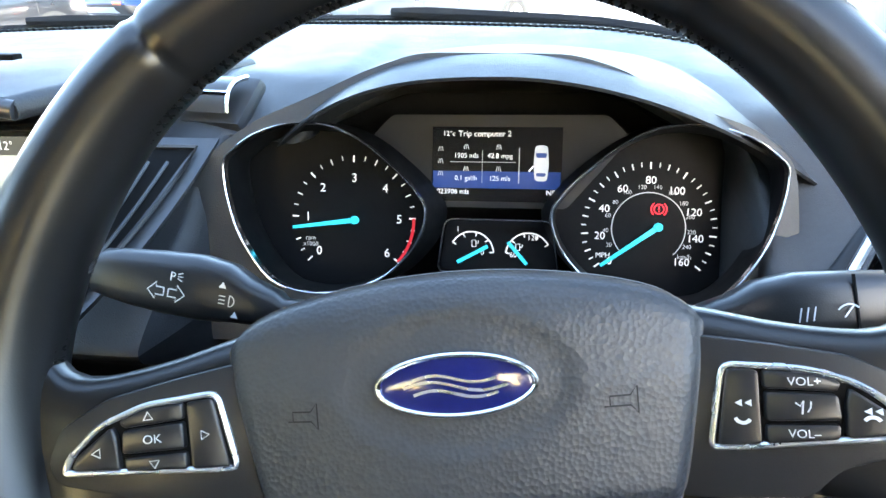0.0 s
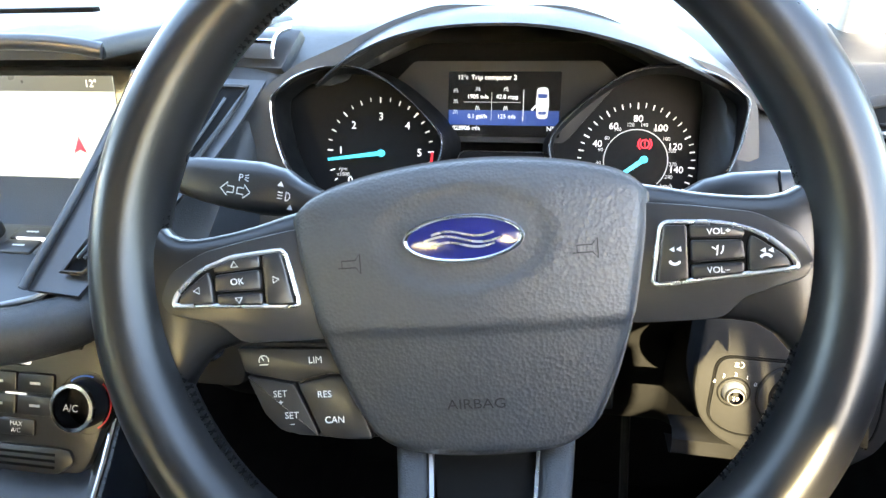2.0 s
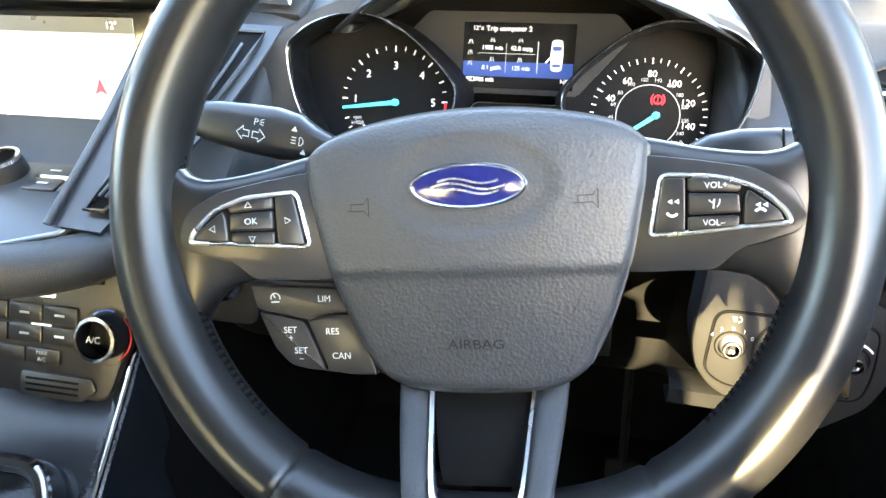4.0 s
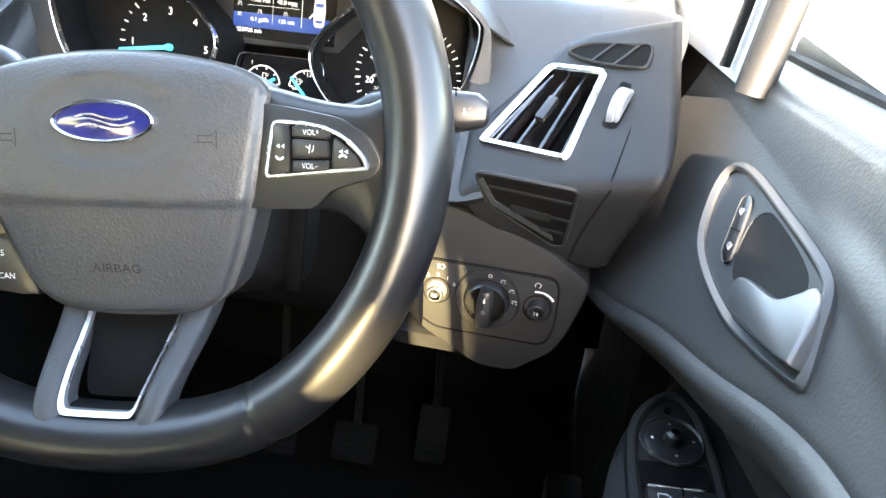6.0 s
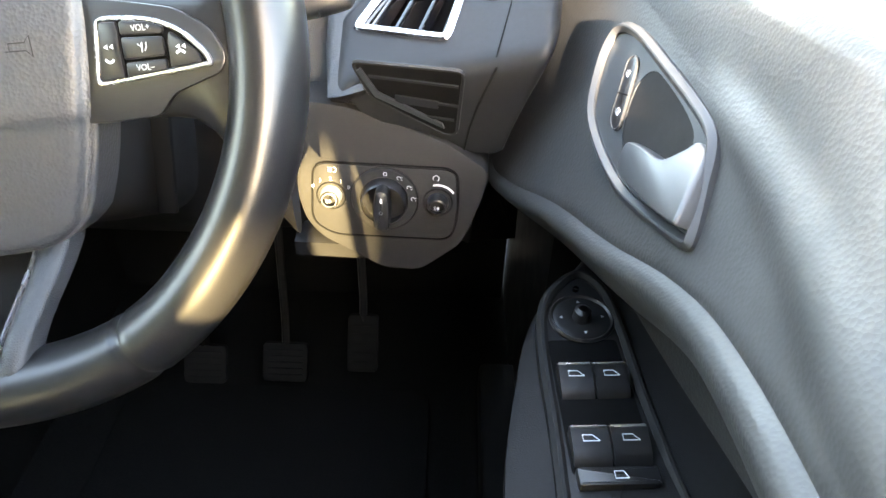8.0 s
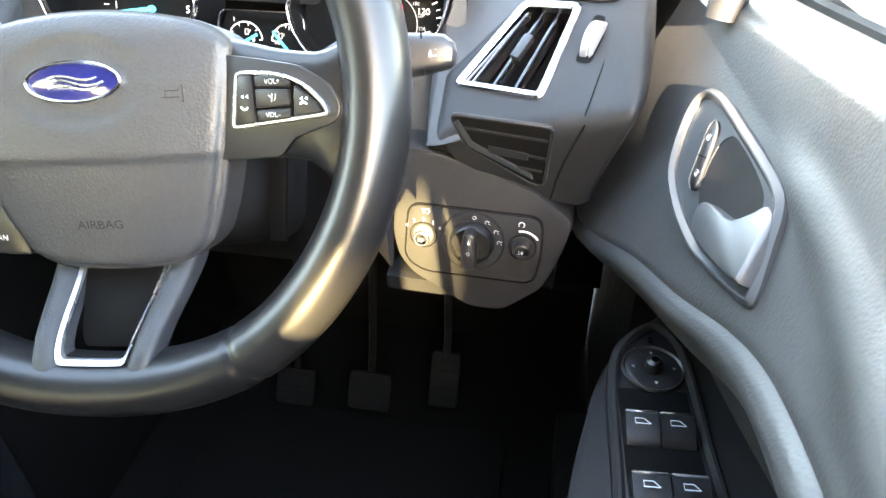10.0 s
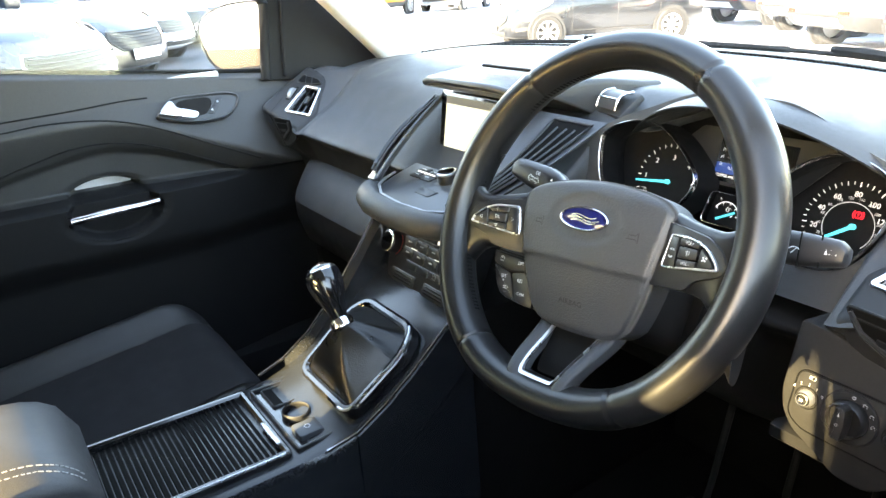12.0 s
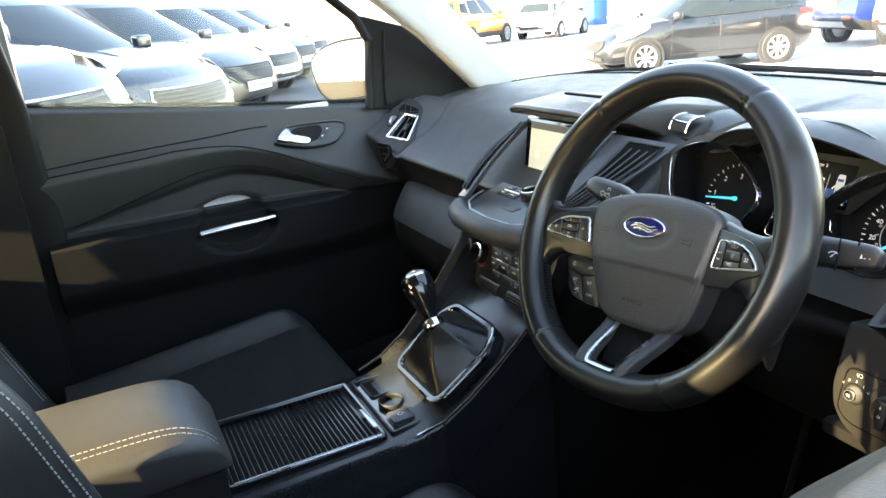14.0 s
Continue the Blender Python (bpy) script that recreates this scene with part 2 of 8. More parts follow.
def hoop(pts, width, z0, z1, bevel=0.0006, bm=None, warp=None):
    """A frame that follows the outline, width wide, from z0 to z1."""
    o, i = ccw(pts), inset(pts, width)
    b = bevel
    o2, i2 = inset(pts, b), inset(pts, width - b)
    rings = [[(x, y, z0) for x, y in o], [(x, y, z1 - b) for x, y in o], [(x, y, z1) for x, y in o2],
             [(x, y, z1) for x, y in i2], [(x, y, z1 - b) for x, y in i], [(x, y, z0) for x, y in i]]
    if warp:
        rings = [[warp(*p) for p in ring] for ring in rings]
    return loft(rings, bm, loop=True)


def tube(path, r, n=10, closed=False, bm=None, k=1.0, cap=True):
    """A round bar along a path; r may be a list."""
    path = [Vector(p) for p in path]
    rings = []
    up = Vector((0.02, 0.03, 1))
    m = len(path)
    for i, p in enumerate(path):
        a, b = path[(i - 1) % m if closed else max(i - 1, 0)], path[(i + 1) % m if closed else min(i + 1, m - 1)]
        d = (b - a).normalized()
        s = d.cross(up)
        if s.length < 1e-4:
            s = d.cross(Vector((1, 0, 0)))
        s.normalize()
        t = s.cross(d)
        rr = r[i] if isinstance(r, (list, tuple)) else r
        rings.append([p + s * rr * math.cos(2 * math.pi * j / n) + t * rr * k * math.sin(2 * math.pi * j / n) for j in range(n)])
    return loft(rings, bm, loop=closed, cap=cap)


def box(sx, sy, sz, at=(0, 0, 0), bevel=0.0, bm=None, m=None, seg=2):
    b = bmesh.new()
    bmesh.ops.create_cube(b, size=1.0)
    for v in b.verts:
        v.co = Vector((v.co.x * sx, v.co.y * sy, v.co.z * sz))
    if bevel:
        bmesh.ops.bevel(b, geom=b.edges[:], offset=bevel, segments=seg, affect="EDGES", profile=0.6)
    mm = (m or Matrix()) if m else Matrix()
    for v in b.verts:
        v.co = mm @ (v.co + Vector(at))
    if bm is None:
        return b
    return merge(bm, b)


def merge(bm, b, m=None):
    """Adds the mesh b to bm."""
    if m:
        b.transform(m)
    idx = [bm.verts.new(v.co) for v in b.verts]
    b.verts.index_update()
    for f in b.faces:
        bm.faces.new([idx[v.index] for v in f.verts])
    b.free()
    return bm


def moved(bm, m):
    bm.transform(m)
    return bm


def turned(profile, n=32, m=None, ring=False):
    """A turned solid: profile rows of (radius, height) about z; ring: open in the middle."""
    bm = loft([[(r * math.cos(2 * math.pi * i / n), r * math.sin(2 * math.pi * i / n), z) for i in range(n)] for r, z in profile], loop=ring)
    return moved(bm, m) if m else bm


def grid(fn, nu, nv, bm=None):
    """An open sheet of fn(u, v), u and v from 0 to 1."""
    return loft([[fn(i / nu, j / nv) for i in range(nu + 1)] for j in range(nv + 1)], bm, close=False, cap=False)


def thick(bm, d):
    """Gives a sheet a thickness d against its normals."""
    bmesh.ops.recalc_face_normals(bm, faces=bm.faces)
    bmesh.ops.solidify(bm, geom=bm.faces[:], thickness=d)
    return bm


def text(body, size, m, parent, material="white", name="lettering", thick_by=0.0, label="", shear=0.0, width=1.0):
    cu = bpy.data.curves.new(name, "FONT")
    cu.body, cu.size, cu.align_x, cu.align_y = body, size, "CENTER", "CENTER"
    cu.resolution_u, cu.shear, cu.extrude = 3, shear, thick_by
    tmp = bpy.data.objects.new(name, cu)
    scene.collection.objects.link(tmp)
    dg = bpy.context.evaluated_depsgraph_get()
    me = bpy.data.meshes.new_from_object(tmp.evaluated_get(dg))
    bpy.data.objects.remove(tmp)
    bpy.data.curves.remove(cu)
    me.materials.clear()
    me.materials.append(M[material])
    me.transform(m @ Matrix.Diagonal((width, 1, 1, 1)))
    ob = new(name, me)
    ob.parent = parent
    if label:
        ob["label"] = label
    return ob


def pierced(outer, holes, z0, z1):
    """A plate of the outline with holes through it."""
    bm = bmesh.new()
    edges = []
    for loop in [outer] + holes:
        vs = [bm.verts.new((x, y, z1)) for x, y in loop]
        edges += [bm.edges.new((vs[i], vs[(i + 1) % len(vs)])) for i in range(len(vs))]
    bmesh.ops.triangle_fill(bm, use_beauty=True, edges=edges)
    r = bmesh.ops.extrude_face_region(bm, geom=bm.faces[:])
    bmesh.ops.translate(bm, verts=[v for v in r["geom"] if isinstance(v, bmesh.types.BMVert)], vec=(0, 0, z0 - z1))
    return bm


def curve_through(pts, n=4):
    """A closed curve through points, with no kinks."""
    out = []
    P = [Vector(p) for p in pts]
    m = len(P)
    for i in range(m):
        a, b, c, d = P[i - 1], P[i], P[(i + 1) % m], P[(i + 2) % m]
        for k in range(n):
            t = k / n
            out.append(tuple(0.5 * ((2 * b) + (c - a) * t + (2 * a - 5 * b + 4 * c - d) * t * t + (3 * b - a - 3 * c + d) * t ** 3)))
    return out


def inside(p, pts):
    """Whether the point lies within the outline."""
    odd = False
    for (x0, y0), (x1, y1) in zip(pts, pts[1:] + pts[:1]):
        if (y0 > p[1]) != (y1 > p[1]) and p[0] < (x1 - x0) * (p[1] - y0) / (y1 - y0) + x0:
            odd = not odd
    return odd


def at(x, y, z=0.0, rz=0.0):
    return pose(x, y, z, 0, 0, rz)


def arc(cx, cy, r, a0, a1, w, z, n=24, bm=None):
    """A flat bow of width w, angles in degrees."""
    bm = bm or bmesh.new()
    rows = []
    for i in range(n + 1):
        a = radians(lerp(a0, a1, i / n))
        rows.append([(cx + (r - w / 2) * math.cos(a), cy + (r - w / 2) * math.sin(a), z), (cx + (r + w / 2) * math.cos(a), cy + (r + w / 2) * math.sin(a), z)])
    return loft(rows, bm, close=False, cap=False)


def flat(pts, z=0.0, bm=None):
    bm = bm or bmesh.new()
    bm.faces.new([bm.verts.new((x, y, z)) for x, y in ccw(pts)])
    return bm


def stroke(pts, w, z=0.0, bm=None):
    """A flat line of width w through points."""
    bm = bm or bmesh.new()
    P = [Vector(p) for p in pts]
    rows = []
    for i, p in enumerate(P):
        d = (P[min(i + 1, len(P) - 1)] - P[max(i - 1, 0)]).normalized()
        k = Vector((-d.y, d.x)) * w / 2
        rows.append([(p.x - k.x, p.y - k.y, z), (p.x + k.x, p.y + k.y, z)])
    return loft(rows, bm, close=False, cap=False)

# ---------------------------------------------------------------- steering wheel
WHEEL = pose(0.003, -0.013, 1.013, 67.6, 0, 1.3) @ pose(0, 0, 0, 0, 0, 6.0)


def slope(x):
    """Depth of the spokes' face across the wheel."""
    return -0.003 - 0.28 * max(0.0, 0.144 - abs(x))


def steering_wheel():
    w = thing("steering_wheel", WHEEL, "black leather three-spoke steering wheel with satin chrome trim", "steering wheel")
    seams = [radians(a) for a in (54.5, 125.5, 235.0, 302.0)]
    rings = []
    n = 420
    for i in range(n):
        a = 2 * math.pi * i / n
        dip = sum(math.exp(-((a - s) / 0.010) ** 2) for s in seams)
        deg = math.degrees(a)
        grip = math.exp(-((deg - 28) / 16) ** 2) + math.exp(-((deg - 152) / 16) ** 2)
        ra, rb = 0.0178 + 0.0010 * grip - 0.0020 * dip, 0.0225 + 0.0008 * grip - 0.0020 * dip
        rr = 0.1716 - 0.0010 * grip
        y = rr * math.sin(a)
        # the rim is slightly flattened at the bottom
        drop = -0.12 - 0.070 * math.tanh((-0.12 - y) / 0.070) - y if y < -0.12 else 0.0
        ring = []
        for k in range(28):
            t = 2 * math.pi * k / 28
            r = rr + ra * math.cos(t)
            ring.append((r * math.cos(a) - 0.0016, r * math.sin(a) + drop + 0.0049, rb * math.sin(t) - 0.0115 - 0.068 * r * math.sin(a)))
        rings.append(ring)
    rim = part("rim", loft(rings, loop=True), "leather", w, "smooth black leather rim with seams", 60)
    # crossed stitches along the inside of the rim
    bm = bmesh.new()
    for i in range(230):
        a = 2 * math.pi * i / 230
        for s in (-1, 1):
            d = 0.011
            if math.sin(a) < -0.70:
                continue
            p = [Vector((0.1538 * math.cos(a + e * d * s) - 0.0016, 0.1538 * math.sin(a + e * d * s) + 0.0049, -0.0125 + e * 0.006 - 0.010 * math.sin(a))) for e in (-0.5, 0.5)]
            tube(p, 0.0006, 5, bm=bm)
    tagged(part("stitching", bm, "void", rim), kind="stuff")
    # side spokes
    for side in (-1, 1):
        xs = [0.058, 0.075, 0.092, 0.108, 0.120, 0.130, 0.138, 0.1445, 0.150, 0.157, 0.164, 0.171]
        top = [0.037, 0.035, 0.031, 0.0265, 0.0240, 0.0225, 0.0218, 0.0226, 0.0250, 0.033, 0.044, 0.056]
        low = [-0.036, -0.035, -0.034, -0.0335, -0.0338, -0.0355, -0.0410, -0.0500, -0.0600, -0.073, -0.084, -0.094]
        rings = []
        for x, t, b in zip(xs, top, low):
            f = slope(x) - 0.002
            th = lerp(0.030, 0.019, (x - 0.058) / 0.113)
            cy, hy = (t + b) / 2, (t - b) / 2
            ring = []
            for k in range(28):
                an = 2 * math.pi * k / 28
                c, s = math.cos(an), math.sin(an)
                e = 0.55
                ring.append((side * x, cy + hy * math.copysign(abs(c) ** e, c), f - th / 2 + th / 2 * math.copysign(abs(s) ** e, s)))
            rings.append(ring)
        part("spoke", loft(rings), "leather", w, "moulded black side spoke", 50)
        # gloss panel and switches
        def warp(x, y, z):
            return (x, y, z + slope(x))
        panel = [(0.0870, -0.0335), (0.1150, -0.0318), (0.1245, -0.0220), (0.1490, -0.0145), (0.1525, -0.0070), (0.1465, 0.0055), (0.1300, 0.0150), (0.1080, 0.0195), (0.0900, 0.0225), (0.0760, 0.0240), (0.0740, -0.0335)]
        panel = [(side * x, y) for x, y in panel]
        part("spoke_panel", prism(rounded(panel, 0.004), -0.004, 0.0004, 0.0008, warp=warp), "panel", w, "satin black switch surround")
        ring = [(0.0845, -0.0170), (0.1465, -0.0112), (0.1440, -0.0045), (0.1330, 0.0065), (0.1170, 0.0126), (0.0905, 0.0145)]
        ring = rounded([(side * x, y) for x, y in ring], [0.005, 0.004, 0.005, 0.012, 0.012, 0.005], 5)
        part("switch_frame", hoop(ring, 0.0022, -0.001, 0.0024, 0.0007, warp=warp), "silver", w, "satin chrome switch frame")
        part("switch_base", prism(inset(ring, 0.0012), -0.001, 0.0006, warp=warp), "void", w)
        keys = {
            "up": [(0.1030, 0.0050), (0.1240, 0.0040), (0.1252, 0.0070), (0.1170, 0.0102), (0.1030, 0.0112)],
            "mid": [(0.1030, -0.0058), (0.1245, -0.0052), (0.1238, 0.0032), (0.1032, 0.0042)],
            "down": [(0.1028, -0.0136), (0.1238, -0.0116), (0.1242, -0.0066), (0.1030, -0.0070)],
            "in": [(0.0880, -0.0146), (0.1014, -0.0136), (0.1018, 0.0112), (0.0925, 0.0118)],
            "out": [(0.1256, -0.0110), (0.1420, -0.0094), (0.1400, -0.0046), (0.1275, 0.0052), (0.1262, 0.0010)],
        }
        for key, pts in keys.items():
            pts = rounded([(side * x, y) for x, y in pts], 0.0016, 3)
            k = part("switch_key", prism(pts, 0.0, 0.0034 if key == "mid" else 0.0028, 0.0007, warp=warp), "key", w)
            cx, cy = sum(p[0] for p in pts) / len(pts), sum(p[1] for p in pts) / len(pts)
            mk = Matrix.Translation((cx, cy, slope(cx) + 0.0038)) @ Matrix.Rotation(-math.atan((slope(cx + 0.004) - slope(cx - 0.004)) / 0.008), 4, "Y")
            if side < 0:
                if key == "mid":
                    text("OK", 0.0046, mk, k, "mark")
                else:
                    tri = {"up": 90, "down": -90, "in": 0, "out": 180}[key]
                    t = [(0.0019 * math.cos(radians(tri + a)), 0.0019 * math.sin(radians(tri + a))) for a in (0, 120, 240)]
                    part("arrow_mark", moved(stroke(t + t[:2], 0.0005), mk), "mark", k, smooth=0)
            else:
                if key == "up":
                    text("VOL+", 0.0040, mk, k, "mark")
                elif key == "down":
                    text("VOL\u2013", 0.0040, mk, k, "mark")
                elif key == "mid":
                    s = [(-0.0022, 0.0016), (-0.0008, 0.0004), (0.0002, 0.0022), (-0.0004, -0.0022)]
                    part("voice_mark", moved(stroke(s, 0.0006, bm=stroke([(0.0012, -0.0016), (0.0022, 0.0), (0.0024, 0.002)], 0.0005)), mk), "mark", k, smooth=0)
                else:
                    s = [(0.0025 * math.cos(radians(a)), 0.0025 * math.sin(radians(a)) - 0.0025) for a in range(200 if key == "in" else 30, 331 if key == "in" else 151, 13)]
                    b = stroke(s, 0.0012)
                    for e in (-0.0022, 0.0008):
                        flat([(e, 0.0018), (e + 0.0022, 0.0030), (e + 0.0022, 0.0006)], bm=b)
                    part("phone_mark", moved(b, mk), "mark", k, smooth=0)
    # airbag cover
    ys = [-0.0965, -0.090, -0.080, -0.060, -0.030, 0.0, 0.022, 0.052]
    ws = [0.0480, 0.0530, 0.0590, 0.0680, 0.0775, 0.0840, 0.0875, 0.0890]
    rows = []
    nv, nu = 64, 56
    for j in range(nv + 1):
        s = j / nv
        row = []
        for i in range(nu + 1):
            u = 2 * i / nu - 1
            yt, yb = 0.0515 - 0.0150 * abs(u) ** 2.0 - 0.009 * abs(u) ** 12, -0.0965 + 0.003 * abs(u) ** 3 + 0.013 * abs(u) ** 12
            y = lerp(yb, yt, s)
            x = u * smoothtable(y, ys, ws)
            z = -0.0085 - 0.0065 * u * u
            z -= 0.10 * max(0, y - 0.01) + 9.0 * max(0, y - 0.028) ** 2
            z -= 0.16 * max(0, -0.030 - y)
            z -= 0.0016 * (1 / (1 + math.exp((y + 0.0305) / 0.0009)))
            edge = min((1 - abs(u)) * 0.078, (1 - s) * 0.12, s * 0.12)
            roll = 0.007
            if edge < roll:
                z -= 0.006 * (1 - math.sqrt(max(0.0, 1 - (1 - edge / roll) ** 2)))
            # shallow dish round the badge
            q = math.hypot(x / 0.041, (y - 0.0125) / 0.0235)
            z -= 0.0017 / (1 + math.exp((q - 1.0) / 0.03))
            row.append((x, y, z))
        rows.append(row)
    # skirt
    def ringof(k, dz):
        r = [rows[0][i] for i in range(nu + 1)] + [rows[j][nu] for j in range(1, nv + 1)] + [rows[nv][i] for i in range(nu - 1, -1, -1)] + [rows[j][0] for j in range(nv - 1, 0, -1)]
        return [(x * k, -0.02 + (y + 0.02) * k, z - dz) for x, y, z in r]
    bm = loft(rows, close=False, cap=False)
    loft([ringof(1.0, 0.0), ringof(1.003, 0.008), ringof(0.985, 0.034)], bm)
    bmesh.ops.remove_doubles(bm, verts=bm.verts, dist=1e-5)
    pad = part("airbag_cover", bm, "pad", w, "grained dark grey airbag cover", 50)
    zc = -0.0102
    face = part("badge", prism(disc(0.0272, 56, 0, 0.0125, 0.385), zc - 0.003, zc + 0.0008, 0.0008), "blue", w, "blue oval badge with a silver flourish")
    part("badge_rim", hoop(disc(0.0290, 56, 0, 0.0125, 0.40), 0.0019, zc - 0.004, zc + 0.0022, 0.0007), "chrome", face, "chrome oval rim")
    # plain flowing flourish
    b = bmesh.new()
    for y0, w0, am in ((0.0148, 0.0150, 0.0014), (0.0122, 0.0185, 0.0018), (0.0096, 0.0150, 0.0014)):
        stroke([(lerp(-w0, w0, k / 24), y0 + am * math.sin(k / 24 * 2 * math.pi)) for k in range(25)], 0.0011, zc + 0.0012, b)
    part("badge_flourish", b, "silver", face, "silver flowing flourish", 0)
    # flat dark strokes on the cover give the shade of debossing
    for side in (-1, 1):
        cx, cy = side * 0.0565, 0.0040
        b = stroke([(cx - 0.006, cy - 0.002), (cx - 0.004, cy - 0.002), (cx - 0.004, cy + 0.0015), (cx + 0.003, cy + 0.0015), (cx + 0.0055, cy + 0.0045), (cx + 0.0055, cy - 0.005), (cx + 0.003, cy - 0.002), (cx - 0.004, cy - 0.002)], 0.0006)
        for v in b.verts:
            v.co.z = -0.0085 - 0.0065 * (v.co.x / 0.079) ** 2 + 0.0009
        part("horn_mark", b, "deboss", pad, "horn symbol, debossed look painted dark", 0)
    za = -0.0085 - 0.16 * 0.038 - 0.0016 + 0.0008
    text("AIRBAG", 0.0072, Matrix.Translation((0, -0.0680, za)) @ Matrix.Rotation(radians(9), 4, "X"), pad, "deboss", label="AIRBAG lettering, debossed look painted dark", width=1.15)
    # lower spoke
    def soft(pts):
        # a half outline mirrored and drawn as a soft curve
        pts = pts + [(-x, y) for x, y in pts[::-1]]
        for _ in range(2):
            q = [pts[0]]
            for (x0, y0), (x1, y1) in zip(pts, pts[1:]):
                q += [(lerp(x0, x1, 0.25), lerp(y0, y1, 0.25)), (lerp(x0, x1, 0.75), lerp(y0, y1, 0.75))]
            pts = q + [pts[-1]]
        return pts

    def lift(y):
        t = min(1.0, max(0.0, (-0.080 - y) / 0.068))
        return -0.036 + 0.052 * t * t * (3 - 2 * t)
    outer = soft([(-0.0485, -0.068), (-0.0455, -0.100), (-0.0375, -0.134), (-0.0345, -0.157), (-0.022, -0.1590)])
    inner = soft([(-0.0312, -0.068), (-0.0285, -0.096), (-0.0240, -0.130), (-0.0215, -0.1425), (-0.0150, -0.1432)])
    inmost = soft([(-0.0292, -0.068), (-0.0266, -0.096), (-0.0221, -0.130), (-0.0196, -0.1402), (-0.0145, -0.1408)])
    rows = []
    for (ox, oy), (ix, iy) in zip(outer, inner):
        row = [(ox, oy, lift(oy) - 0.020), (ox, oy, lift(oy) - 0.005)]
        row += [(lerp(ox, ix, t), lerp(oy, iy, t), lift(lerp(oy, iy, t)) - 0.005 * (abs(2 * t - 0.9) ** 3)) for t in (0.06, 0.2, 0.4, 0.6, 0.8, 1.0)]
        rows.append(row + [(ix, iy, lift(iy) - 0.020)])
    part("lower_spoke", loft(rows), "dash", w, "satin dark grey forked lower spoke", 50)
    rows = []
    for (ox, oy), (ix, iy) in zip(inner, inmost):
        rows.append([(ox, oy, lift(oy) - 0.0022), (ix, iy, lift(iy) - 0.0040), (ix, iy, lift(iy) - 0.0075), (ox, oy, lift(oy) - 0.0075)])
    part("spoke_trim", loft(rows), "silver", w, "satin chrome U-shaped trim", 30)
    n = len(inmost) // 2
    part("spoke_inlay", loft([[(x * 1.01, y, -0.0345 + 0.55 * (lift(y) + 0.026)) for x, y in inmost[:n]], [(x * 1.01, y, -0.0345 + 0.55 * (lift(y) + 0.026)) for x, y in inmost[:-n - 1:-1]]], close=False, cap=False), "void", w, "black inlay of the lower spoke", 30)
    # cruise switches under the cover
    plate = rounded([(-0.128, -0.034), (-0.066, -0.038), (-0.050, -0.088), (-0.082, -0.0875), (-0.108, -0.0835), (-0.1165, -0.072)], 0.005)
    part("cruise_base", prism(plate, -0.044, -0.0325, 0.0015), "panel", w, "black cruise control switch pod")
    keyset = [([(-0.1262, -0.0368), (-0.070, -0.0398), (-0.066, -0.0535), (-0.0780, -0.0525), (-0.0958, -0.0560), (-0.1226, -0.0502)], (("LIM", -0.0835, -0.0450),)),
              ([(-0.1222, -0.0514), (-0.0962, -0.0570), (-0.0845, -0.0848), (-0.0950, -0.0840), (-0.1058, -0.0808), (-0.1138, -0.0719)], (("SET", -0.1040, -0.0620), ("+", -0.1040, -0.0665), ("SET", -0.0985, -0.0735), ("\u2013", -0.0985, -0.0778))),
              ([(-0.0942, -0.0572), (-0.0765, -0.0536), (-0.066, -0.0545), (-0.056, -0.0872), (-0.0700, -0.0870), (-0.0832, -0.0850)], (("RES", -0.0800, -0.0630), ("CAN", -0.0755, -0.0765)))]
    for pts, words in keyset:
        k = part("cruise_key", prism(rounded(pts, 0.0020, 3), -0.034, -0.0270, 0.0010), "panel", w)
        for word, x, y in words:
            text(word, 0.0050, at(x, y, -0.0266), k, "mark")
        if words[0][0] == "LIM":
            b = arc(-0.1115, -0.0440, 0.0026, -20, 200, 0.0006, -0.0266)
            stroke([(-0.1115, -0.0440), (-0.1128, -0.0420)], 0.0006, -0.0266, b)
            stroke([(-0.1140, -0.0462), (-0.1092, -0.0462)], 0.0006, -0.0266, b)
            part("cruise_mark", b, "mark", k, smooth=0)
    # boss behind the cover
    part("hub_boss", turned([(0.026, -0.030), (0.036, -0.036), (0.040, -0.050), (0.040, -0.075), (0.038, -0.085)]), "panel", w)
    return w


